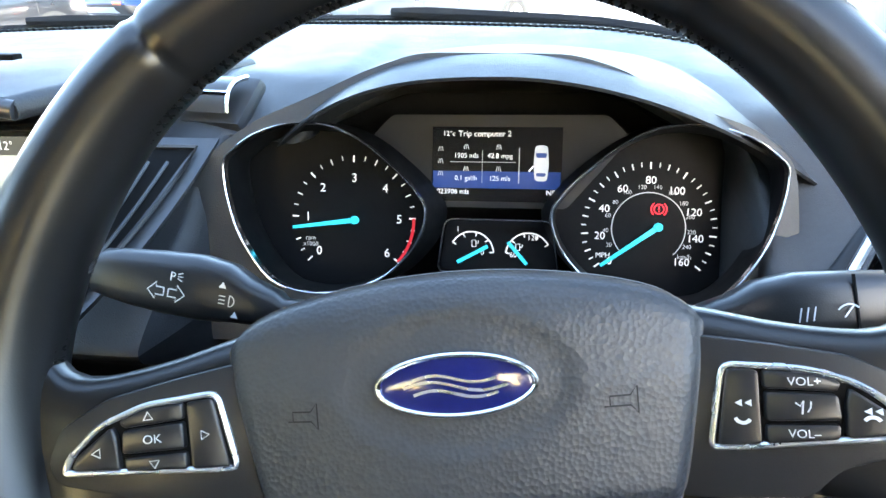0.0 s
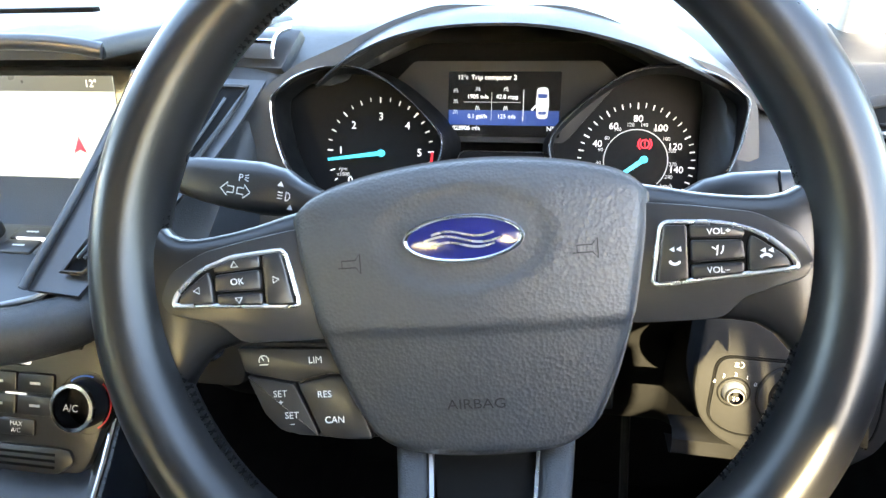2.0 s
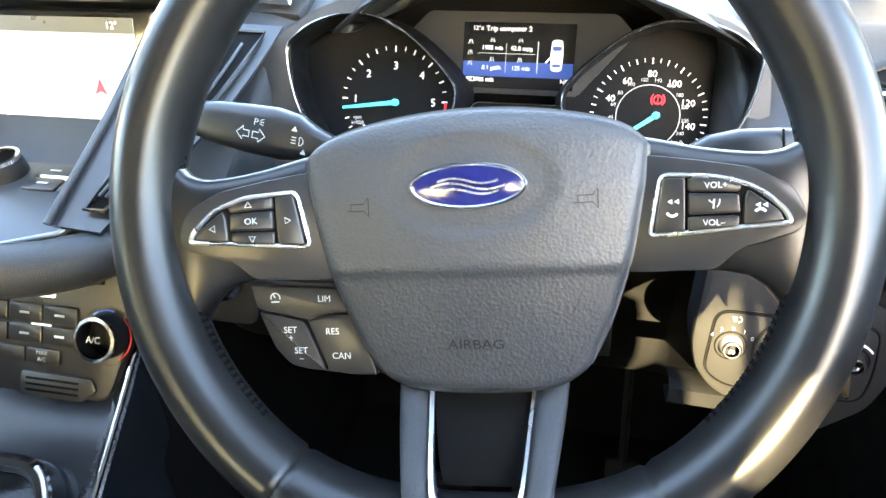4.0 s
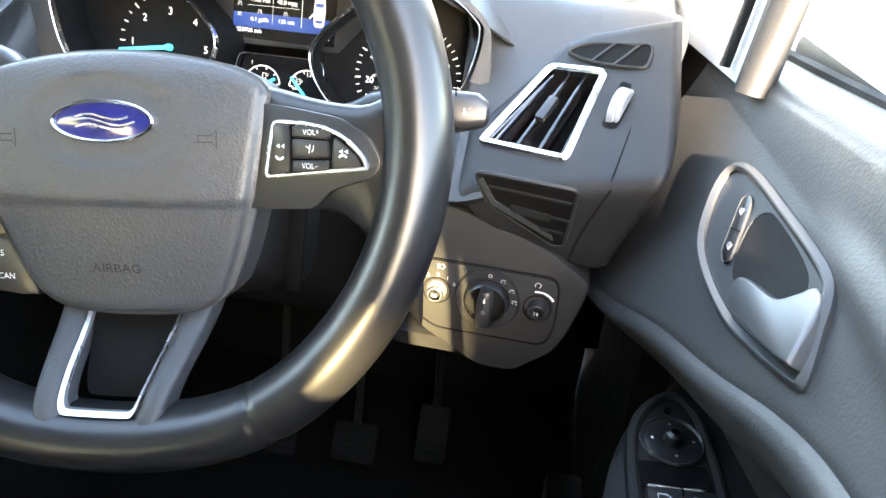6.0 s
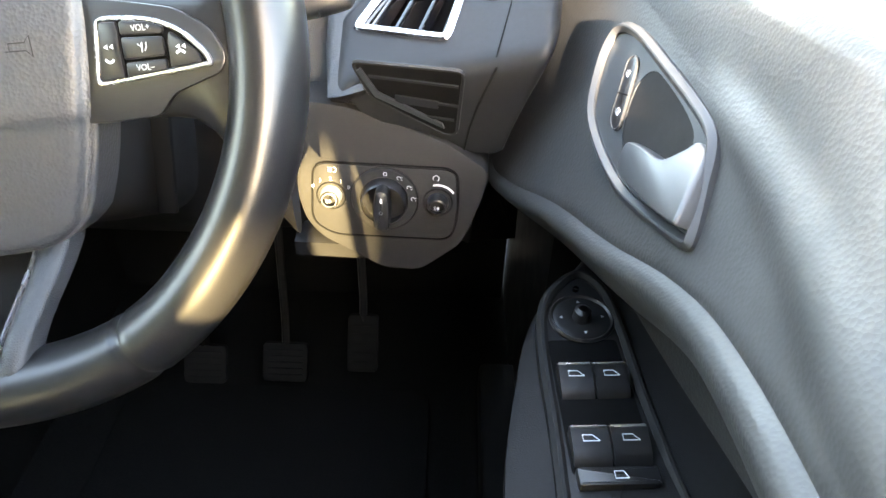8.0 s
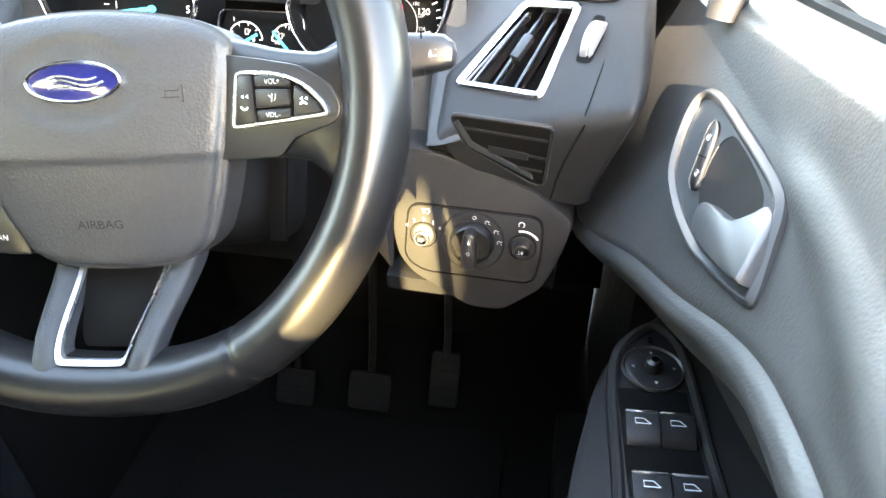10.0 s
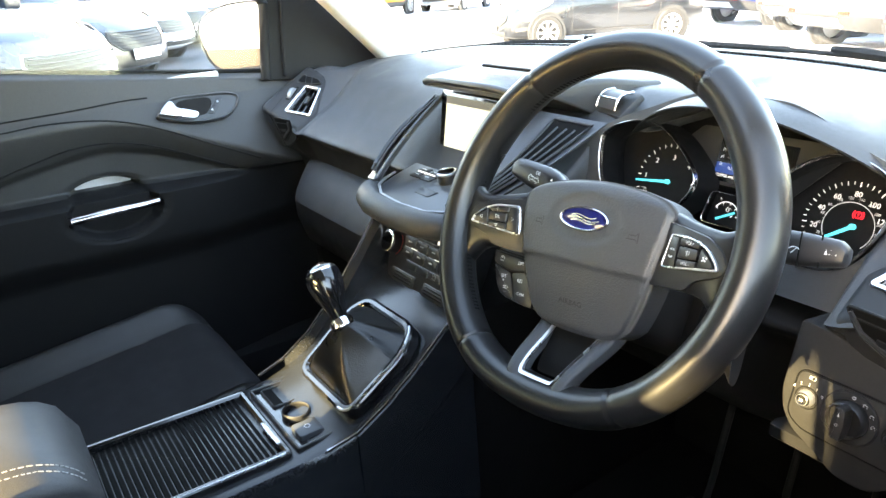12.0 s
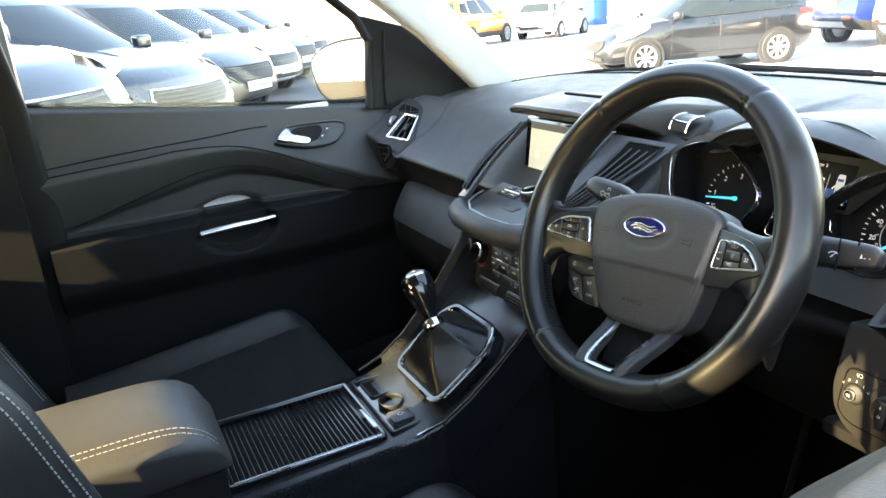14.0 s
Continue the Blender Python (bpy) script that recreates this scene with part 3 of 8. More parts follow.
def stalk(name, side, label):
    """A column stalk: side -1 indicators, 1 wipers."""
    m = WHEEL @ pose(0, 0, 0, 0, 0, -6.0)
    s = thing(name, m, label, "stalk")
    xs = [0.030, 0.070, 0.096, 0.100, 0.112, 0.122, 0.138, 0.158, 0.178, 0.188, 0.1945, 0.1965]
    top = [0.030, 0.031, 0.0325, 0.0365, 0.0420, 0.0490, 0.0535, 0.0550, 0.0558, 0.0556, 0.0510, 0.0440]
    low = [0.014, 0.014, 0.0150, 0.0175, 0.0190, 0.0200, 0.0205, 0.0235, 0.0280, 0.0310, 0.0335, 0.0370]
    if side > 0:
        xs = [x * 1.01 for x in xs]
        top = [lerp(0.038, t, 0.92) for t in top]
        low = [lerp(0.038, t, 0.92) for t in low]
    rings = []
    for i, (x, t0, b0) in enumerate(zip(xs, top, low)):
        y, h = (t0 + b0) / 2, (t0 - b0) / 2
        z = -0.104 + 0.008 * (x - 0.030) / 0.166
        deep = (0.0085, 0.0085, 0.009, 0.0105, 0.0115, 0.0120, 0.0120, 0.0115, 0.0105, 0.0095, 0.0080, 0.0040)[i]
        ring = []
        for k in range(28):
            a = 2 * math.pi * k / 28
            c, q = math.cos(a), math.sin(a)
            ring.append((side * x, y + h * math.copysign(abs(c) ** 0.6, c), z + deep * math.copysign(abs(q) ** 0.75, q)))
        rings.append(ring)
    part("stalk_body", loft(rings), "panel", s, "satin black moulded lever", 50)
    face = Matrix.Translation((side * 0.151, 0.0360, -0.0848)) @ Matrix.Rotation(side * radians(4), 4, "Y") @ Matrix.Rotation(side * radians(8.5), 4, "Z")
    if side < 0:
        b = bmesh.new()
        for d in (-1, 1):
            a = [(d * 0.0012, 0.0012), (d * 0.0055, 0.0012), (d * 0.0055, 0.0035), (d * 0.0100, -0.0008), (d * 0.0055, -0.0048), (d * 0.0055, -0.0026), (d * 0.0012, -0.0026), (d * 0.0012, 0.0012)]
            stroke(a, 0.0007, 0.0006, b)
        part("indicator_mark", moved(b, face), "mark", s, smooth=0)
        text("P", 0.0062, face @ at(0.0025, 0.0072, 0.0006), s, "mark", "parking_mark")
        part("parking_rays", moved(stroke([(0.0052, 0.0068), (0.0078, 0.0058)], 0.0005, 0.0006, stroke([(0.0052, 0.0078), (0.0080, 0.0078)], 0.0005, 0.0006, stroke([(0.0052, 0.0088), (0.0078, 0.0098)], 0.0005, 0.0006))), face), "mark", s, smooth=0)
        b = arc(0, 0, 0.0026, -90, 90, 0.0005, 0.0006)
        for i in (-1, 0, 1):
            stroke([(-0.0055, i * 0.0018), (-0.0022, i * 0.0018)], 0.0005, 0.0006, b)
        stroke([(0, -0.0026), (0, 0.0026)], 0.0005, 0.0006, b)
        part("beam_mark", moved(b, face @ at(0.0335, 0.001, 0.0002)), "mark", s, smooth=0)
        for dx, dy in ((0.029, 0.0075), (0.037, -0.0055)):
            part("arrow_mark", moved(flat([(-0.002, -0.001), (0.002, -0.001), (0.0, 0.002)]), face @ at(dx, dy, 0.0004)), "mark", s, smooth=0)
    else:
        b = bmesh.new()
        for i in range(3):
            stroke([(-0.013 + i * 0.003, -0.003), (-0.0115 + i * 0.003, 0.003)], 0.0006, 0.0006, b)
        arc(0.008, -0.003, 0.0055, 40, 140, 0.0008, 0.0006, bm=b)
        stroke([(0.006, -0.003), (0.0105, 0.002)], 0.0007, 0.0006, b)
        part("wiper_mark", moved(b, face), "mark", s, smooth=0)
        part("stalk_groove", moved(box(0.0010, 0.030, 0.0012, (0.012, 0.0, -0.0004)), face), "void", s)
        part("stalk_groove", moved(box(0.0010, 0.028, 0.0012, (0.028, 0.002, -0.0016)), face), "void", s)
        b = bmesh.new()
        for i in range(3):
            flat([(0.0316 + i * 0.0034, -0.001), (0.0340 + i * 0.0034, -0.001), (0.0328 + i * 0.0034, 0.0034)], 0.0006, b)
        part("wash_mark", moved(b, face), "mark", s, smooth=0)
    return s


steering_wheel()
stalk("indicator_stalk", -1, "black indicator stalk with white arrow marks behind the wheel")
stalk("wiper_stalk", 1, "black wiper stalk with white marks behind the wheel")
COL = thing("steering_column", WHEEL @ pose(0, 0, 0, 0, 0, -6.0), "black plastic steering column shroud", "steering column")
rings = []
for z, sx, sy, cy in ((-0.058, 0.052, 0.040, -0.034), (-0.075, 0.062, 0.046, -0.040), (-0.13, 0.066, 0.050, -0.052), (-0.22, 0.062, 0.052, -0.066)):
    rings.append([(x * sx, cy + y * sy, z) for x, y in rect(2, 2, 0.7, 6)])
part("shroud", loft(rings), "dash_low", COL, "", 40)
part("adjust_lever", box(0.012, 0.075, 0.006, (0.075, -0.055, -0.12), 0.002), "void", COL, "column adjustment lever")

# ---------------------------------------------------------------- instrument cluster
CLUSTER = pose(-0.002, 0.28, 0.975, 72, 0, 0)
RING_L = [(-0.191, 0.0398), (-0.184, 0.0496), (-0.1694, 0.0601), (-0.149, 0.0671), (-0.131, 0.0688), (-0.113, 0.0665), (-0.0936, 0.058), (-0.074, 0.0432), (-0.0565, 0.0266), (-0.047, 0.0111),
          (-0.0505, -0.0072), (-0.0616, -0.0238), (-0.078, -0.0378), (-0.104, -0.0470), (-0.131, -0.0488), (-0.157, -0.0400), (-0.178, -0.0125), (-0.188, 0.0150)]


EYE = Vector((0.050, 0.011, 0.582))  # the driver's eye in the cluster's own frame


def gauge(c, side):
    """One of the two large dials."""
    ring = curve_through([(side * abs(x) if side > 0 else x, y) for x, y in RING_L], 4)
    if side > 0:
        ring = [(x - 0.012, y) for x, y in ring]
    ring = ccw(ring)
    hub = (side * 0.1115, 0.0004)
    def toe(x, y, z):
        # the inner edge lies deeper than the outer one, seen alike from the driver's eye
        dz = lerp(-0.020, 0.0, min(1, max(0, (-0.047 - x) / 0.144))) if side < 0 else lerp(-0.013, 0.008, min(1, max(0, (x - 0.036) / 0.143)))
        k = (EYE.z - z - dz) / (EYE.z - z)
        return (EYE.x + (x - EYE.x) * k, EYE.y + (y - EYE.y) * k, z + dz)
    g = part("gauge_bezel", hoop(ring, 0.0016, 0.054, 0.0615, 0.0006, warp=toe), "chrome", c, "satin chrome teardrop bezel")
    back = [(hub[0] + (x - hub[0]) * 1.08, hub[1] + (y - hub[1]) * 1.06) for x, y in ring]
    part("gauge_shroud", loft([[toe(x, y, 0.057) for x, y in inset(ring, 0.001)], [(x, y, 0.026) for x, y in inset(ring, 0.003)], [(x, y, 0.0004) for x, y in back]] + ([[(EYE.x + (x - EYE.x) * 1.04, EYE.y + (y - EYE.y) * 1.04, -0.021) for x, y in back]] if side > 0 else []), cap=False), "dial", c, "black funnel inside the bezel", 40)
    part("dial_face", flat(back, 0.0008), "dial", c, "matt black dial")
    z = 0.0018
    b = bmesh.new()
    if side < 0:
        a0, a1, count, every = 222, -42, 25, 4
        marks = {"0": (-0.1424, -0.0256), "1": (-0.152, 0.0022), "2": (-0.1394, 0.0259), "3": (-0.113, 0.0341), "4": (-0.0874, 0.026), "5": (-0.0757, 0.0014), "6": (-0.0854, -0.026)}
        r1 = 0.0485
    else:
        a0, a1, count, every = 218, -38, 33, 4
        marks = {"0": (0.0770, -0.0268), "20": (0.0690, -0.0075), "40": (0.0718, 0.0135), "60": (0.0850, 0.0290), "80": (0.1058, 0.0358), "100": (0.1250, 0.0280), "120": (0.1380, 0.0120), "140": (0.1400, -0.0080), "160": (0.1305, -0.0262)}
        r1 = 0.0475
    mid_x, mid_y = (-0.1137, 0.0008) if side < 0 else (0.1052, -0.0008)
    for i in range(count):
        a = radians(lerp(a0, a1, i / (count - 1)))
        major = i % every == 0 if side < 0 else i % 4 == 0
        mid = i % 2 == 0
        ln, wd = (0.0050, 0.0011) if major else ((0.0042, 0.0009) if mid else (0.0034, 0.0007))
        p = lambda r: (mid_x + r * math.cos(a), mid_y + r * math.sin(a))
        stroke([p(r1 - ln), p(r1)], wd, z, b)
    tagged(part("dial_scale", b, "lit", c, "white scale marks", 0), kind="stuff")
    for word, (x, y) in marks.items():
        text(word, 0.0092 if side < 0 else 0.0078, at(lerp(mid_x, x, 0.94), lerp(mid_y, y, 0.94), z), c, "lit", "numeral")
    if side < 0:
        text("rpm\nx1000", 0.0048, at(-0.1475, -0.0165, z), c, "lit_dim", "unit_lettering")
        part("redline", arc(mid_x, mid_y, 0.0470, 2, -42, 0.0022, z + 0.0004), "redline", c, "red limit arc", 0)
    else:
        part("inner_scale", arc(mid_x, mid_y, 0.0258, 222, -46, 0.0007, z, 48), "lit_dim", c, "thin inner scale ring", 0)
        for i, word in enumerate(("20", "40", "60", "80", "100", "120", "140", "160", "180", "200", "220", "240")):
            a = radians(lerp(205, -25, i / 11))
            text(word, 0.0042, at(mid_x + 0.0300 * math.cos(a), mid_y + 0.0300 * math.sin(a), z), c, "lit_dim", "numeral")
        text("MPH", 0.0052, at(0.0738, -0.0212, z), c, "lit", "unit_lettering")
        text("km/h", 0.0050, at(0.1310, -0.0208, z), c, "lit_dim", "unit_lettering")
        b = bmesh.new()
        hx, hy = hub[0] + 0.0005, hub[1] + 0.0128
        arc(hx, hy, 0.0034, 0, 360, 0.0009, z + 0.0006, 24, b)
        arc(hx, hy, 0.0054, 130, 230, 0.0009, z + 0.0006, 12, b)
        arc(hx, hy, 0.0054, -50, 50, 0.0009, z + 0.0006, 12, b)
        stroke([(hx, hy - 0.0004), (hx, hy + 0.0020)], 0.0009, z + 0.0006, b)
        stroke([(hx, hy - 0.0020), (hx, hy - 0.0012)], 0.0009, z + 0.0006, b)
        part("brake_lamp", b, "red", c, "lit red brake warning lamp", 0)
    a = radians(187.5 if side < 0 else 216)
    d, q = Vector((math.cos(a), math.sin(a))), Vector((-math.sin(a), math.cos(a)))
    h = Vector(hub)
    tip = h + d * 0.049
    pts = [h + q * 0.0019 - d * 0.002, h - q * 0.0019 - d * 0.002, tip - q * 0.0011, tip + q * 0.0011]
    nd = part("needle", prism([tuple(p) for p in pts], 0.006, 0.0075, 0.0003), "cyan", c, "cyan pointer")
    part("needle_cap", turned([(0.0030, 0.004), (0.0030, 0.0085), (0.0022, 0.0095)], 20, at(hub[0], hub[1], 0)), "cyan", nd)
    part("dial_boss", arc(hub[0], hub[1], 0.0090, 0, 360, 0.018, 0.0012, 32), "void", c, smooth=0)


def instrument_cluster():
    c = thing("instrument_cluster", CLUSTER, "black instrument cluster with cyan needles and lit trip display", "instrument cluster")
    part("back_plate", prism(rounded([(-0.205, -0.092), (0.192, -0.092), (0.192, 0.036), (0.130, 0.072), (0.070, 0.100), (-0.080, 0.100), (-0.142, 0.074), (-0.205, 0.040)], 0.01), -0.034, -0.028), "void", c)
    gauge(c, -1)
    before = list(c.children)
    gauge(c, 1)
    sink = Matrix.Translation(EYE) @ Matrix.Scale((EYE.z + 0.020) / EYE.z, 4) @ Matrix.Translation(-EYE)
    for ob in c.children:
        if ob not in before and not ob.name.startswith(("gauge_bezel", "gauge_shroud")):
            ob.matrix_basis = sink @ ob.matrix_basis
    part("display_surround", prism(rounded([(-0.100, 0.064), (-0.060, 0.012), (0.046, 0.012), (0.090, 0.064), (0.074, 0.080), (-0.084, 0.080)], 0.004), -0.0004, 0.0004), "panel", c, "black display surround")
    x0, x1, y0, y1 = -0.0535, 0.0420, 0.0165, 0.0712
    dsp = part("trip_display", prism(rect(x1 - x0, y1 - y0, 0.001, x=(x0 + x1) / 2, y=(y0 + y1) / 2), 0.0, 0.0016), "lcd", c, "black trip computer display")
    part("display_bar", flat(rect(0.094, 0.0125, x=-0.0058, y=0.0325), 0.0020), "lcd_blue", dsp, "blue selection bar")
    z = 0.0024
    for word, x, y, sz in (("12\u00b0c", -0.0410, 0.0660, 0.0050), ("Trip computer 2", -0.0145, 0.0660, 0.0058), ("1905 mls", -0.0280, 0.0500, 0.0050), ("42.8 mpg", -0.0030, 0.0500, 0.0050),
                           ("0.1 gal/h", -0.0280, 0.0335, 0.0050), ("125 mls", -0.0030, 0.0335, 0.0050), ("023906 mls", -0.0375, 0.0235, 0.0052), ("NE", 0.0345, 0.0235, 0.0054)):
        text(word, sz, at(x, y, z), dsp, "lit", "display_lettering")
    b = stroke([(-0.0400, 0.0455), (0.0085, 0.0455)], 0.0003, z)
    stroke([(-0.0160, 0.0540), (-0.0160, 0.0300)], 0.0003, z, b)
    stroke([(0.0110, 0.0560), (0.0110, 0.0300)], 0.0006, z, b)
    for x, y in ((-0.0280, 0.0565), (-0.0040, 0.0565), (-0.0280, 0.0405), (-0.0040, 0.0405), (-0.0470, 0.0550), (-0.0470, 0.0460), (-0.0470, 0.0370)):
        stroke([(x - 0.0018, y - 0.0018), (x - 0.0008, y + 0.0018)], 0.0005, z, b)
        stroke([(x + 0.0018, y - 0.0018), (x + 0.0008, y + 0.0018)], 0.0005, z, b)
        stroke([(x, y - 0.0016), (x, y + 0.0014)], 0.0004, z, b)
    part("display_icons", b, "lit_dim", dsp, "small grey display icons", 0)
    car = part("car_icon", flat(rounded([(0.0225, 0.0320), (0.0315, 0.0320), (0.0325, 0.0450), (0.0315, 0.0580), (0.0225, 0.0580), (0.0215, 0.0450)], 0.003), z), "lit_dim", dsp, "grey car symbol with an open door", 0)
    b = flat(rounded([(0.0235, 0.0490), (0.0305, 0.0490), (0.0312, 0.0525), (0.0228, 0.0525)], 0.001), z + 0.0004)
    flat(rounded([(0.0238, 0.0355), (0.0302, 0.0355), (0.0306, 0.0380), (0.0234, 0.0380)], 0.001), z + 0.0004, b)
    part("car_icon_glass", b, "lcd_blue", car, "", 0)
    part("door_icon", stroke([(0.0215, 0.0430), (0.0182, 0.0390)], 0.0012, z), "lit", car, "", 0)
    # small fuel and temperature dials
    win = rounded([(-0.0475, -0.036), (0.0425, -0.036), (0.0370, 0.0045), (-0.0420, 0.0045)], 0.008)
    part("small_bezel", hoop(win, 0.0015, 0.010, 0.0145, 0.0005), "chrome", c, "chrome frame of the small dials")
    part("small_face", flat(inset(win, 0.001), 0.0012), "dial", c, "", 0)
    for cx, lo, hi, ang, words in ((-0.0225, 150, 5, 205, (("1", -0.033, -0.0045), ("0", -0.0145, -0.0215))), (0.0195, 175, 30, 140, (("60", 0.0085, -0.0225), ("120", 0.0225, -0.0095)))):
        b = arc(cx, -0.0225, 0.0165, hi, lo, 0.0010, 0.0022)
        for k in range(5):
            a = radians(lerp(hi, lo, k / 4))
            stroke([(cx + 0.0135 * math.cos(a), -0.0225 + 0.0135 * math.sin(a)), (cx + 0.0165 * math.cos(a), -0.0225 + 0.0165 * math.sin(a))], 0.0009, 0.0022, b)
        part("small_scale", b, "lit", c, "", 0)
        for word, x, y in words:
            text(word, 0.0055, at(x, y, 0.0022), c, "lit", "numeral")
        hx = -0.0105 if cx < 0 else 0.0045
        tx, ty = (-0.033, -0.029) if cx < 0 else (0.0185, -0.029)
        hy = -0.0165 if cx < 0 else -0.013
        part("small_needle", stroke([(hx, hy), (tx, ty)], 0.0026, 0.0034), "cyan", c, "cyan pointer", 0)
        fx, fy = (-0.0205, -0.0145) if cx < 0 else (0.0120, -0.0165)
        b = stroke([(fx - 0.0018, fy - 0.0025), (fx + 0.0012, fy - 0.0025), (fx + 0.0012, fy + 0.0022), (fx - 0.0018, fy + 0.0022), (fx - 0.0018, fy - 0.0025)], 0.0006, 0.0026)
        stroke([(fx + 0.0012, fy), (fx + 0.0030, fy), (fx + 0.0030, fy + 0.002)], 0.0005, 0.0026, b)
        part("pump_mark", b, "lit", c, "", 0)


instrument_cluster()

# ---------------------------------------------------------------- dashboard
def ws_y(x):
    """Where the windscreen meets the dash top."""
    return 0.835 - 0.62 * (x - XC) ** 2


def step(a, b, t):
    t = min(1.0, max(0.0, (t - a) / (b - a)))
    return t * t * (3 - 2 * t)


def dash_profile(x):
    w = ws_y(x)
    u = abs(x - XC)
    out = step(0.60, 0.735, u)
    r = step(0.505, 0.57, u)
    zt = 1.080 - 0.028 * step(0.45, 0.735, u)
    p = [(w, zt - 0.004), (w - 0.05, zt + 0.001), (lerp(w, 0.40, 0.5), zt + 0.004), (0.40, zt - 0.006 + 0.004 * r), (0.33, zt - 0.022 + 0.010 * r), (0.27, 1.036 - 0.012 * out + 0.012 * r), (0.215, 0.998 - 0.004 * out),
         (0.165, 0.966), (0.140, 0.950), (0.130, 0.941), (0.133, 0.932), (0.155, 0.915), (0.172, 0.880), (0.190, 0.830), (0.215, 0.770), (0.28, 0.70), (0.40, 0.62)]
    low = step(-0.215, -0.190, x) * (1 - step(0.150, 0.172, x))
    up = step(-0.152, -0.128, x) * (1 - step(0.128, 0.152, x))
    gap = step(0.02, 0.09, x)
    deep = p[:3] + [(0.42, 1.070), (0.36, 1.062), (0.350, 1.050), (0.350, 1.030), (0.350, 1.0), (0.350, 0.96), (0.350, 0.93), (0.33, 0.905), (0.25, 0.895), (0.21, 0.870), (lerp(0.200, 0.255, gap), 0.836), (lerp(0.215, 0.300, gap), 0.785), (lerp(0.28, 0.33, gap), 0.70), (0.40, 0.62)]
    return [(lerp(a[0], b[0], k), lerp(a[1], b[1], k)) for a, b, k in zip(p, deep, [up] * 6 + [low] * 11)]


VENT = [Vector((0.185, 0.173, 0.962)), Vector((0.254, 0.143, 0.968)), Vector((0.278, 0.214, 1.014)), Vector((0.232, 0.230, 1.012))]


def vent_frame(side):
    """Frame of an outer vent: origin in its middle, z out of the dash."""
    c = sum(VENT, Vector()) / 4
    ex = (VENT[1] - VENT[0]).normalized()
    n = (VENT[1] - VENT[0]).cross(VENT[3] - VENT[0]).normalized()
    ey = n.cross(ex)
    F = Matrix.Translation(c) @ Matrix((ex, ey, n)).transposed().to_4x4()
    if side < 0:
        F = Matrix.Translation((2 * XC, 0, 0)) @ Matrix.Diagonal((-1, 1, 1, 1)) @ F
    return F, [((p - c).dot(ex), (p - c).dot(ey)) for p in VENT]


def vent_lift(p):
    """The dash swells to a flat face round each outer vent."""
    x, y, z = p
    if abs(x - XC) > 0.60 and y < 0.36:
        # the ends draw in towards the floor
        lim = lerp(0.674, 0.732, step(0.86, 1.04, z))
        q = 0.60 + (abs(x - XC) - 0.60) * (lim - 0.60) / 0.135
        x = XC + math.copysign(q, x - XC)
    u = x if x > XC else 2 * XC - x
    flat_z = 0.989 + 0.345 * (u - 0.2373) + 0.593 * (y - 0.190)
    w = step(0.150, 0.180, u) * (1 - 0.55 * step(0.285, 0.34, u)) * (1 - step(0.235, 0.33, y)) * step(0.928, 0.945, z)
    z2 = lerp(z, flat_z, w)
    # chin below the vent
    b = step(0.175, 0.215, u) * (1 - step(0.30, 0.338, u)) * step(0.86, 0.90, z) * (1 - step(0.935, 0.95, z))
    y2 = lerp(y, 0.131 + 0.30 * max(0, 0.95 - z), b)
    # saddle between hood and canopy
    z2 += 0.017 * math.exp(-((x + 0.222) / 0.045) ** 2 - ((y - 0.315) / 0.06) ** 2) * step(1.0, 1.02, z)
    return Vector((x, y2, z2))


def vent_hole(bm, side):
    F, pts = vent_frame(side)
    inv = F.inverted()
    ring = inset(pts, 0.002)
    near = [f for f in bm.faces if (inv @ f.calc_center_median()).length < 0.10 and abs((inv @ f.calc_center_median()).z) < 0.03]
    for i in range(4):
        a, b = Vector(ring[i]), Vector(ring[(i + 1) % 4])
        n = Vector((b.y - a.y, a.x - b.x, 0))
        near = [f for f in bm.faces if (inv @ f.calc_center_median()).length < 0.10 and abs((inv @ f.calc_center_median()).z) < 0.03]
        geom = list({e for f in near for e in f.edges}) + near
        bmesh.ops.bisect_plane(bm, geom=geom, plane_co=F @ a.to_3d(), plane_no=F.to_3x3() @ n)
    def within(p):
        s = [(ring[(i + 1) % 4][0] - ring[i][0]) * (p.y - ring[i][1]) - (ring[(i + 1) % 4][1] - ring[i][1]) * (p.x - ring[i][0]) for i in range(4)]
        return all(v > 0 for v in s) or all(v < 0 for v in s)
    gone = [f for f in bm.faces if abs((inv @ f.calc_center_median()).z) < 0.03 and within(inv @ f.calc_center_median())]
    bmesh.ops.delete(bm, geom=gone, context="FACES")


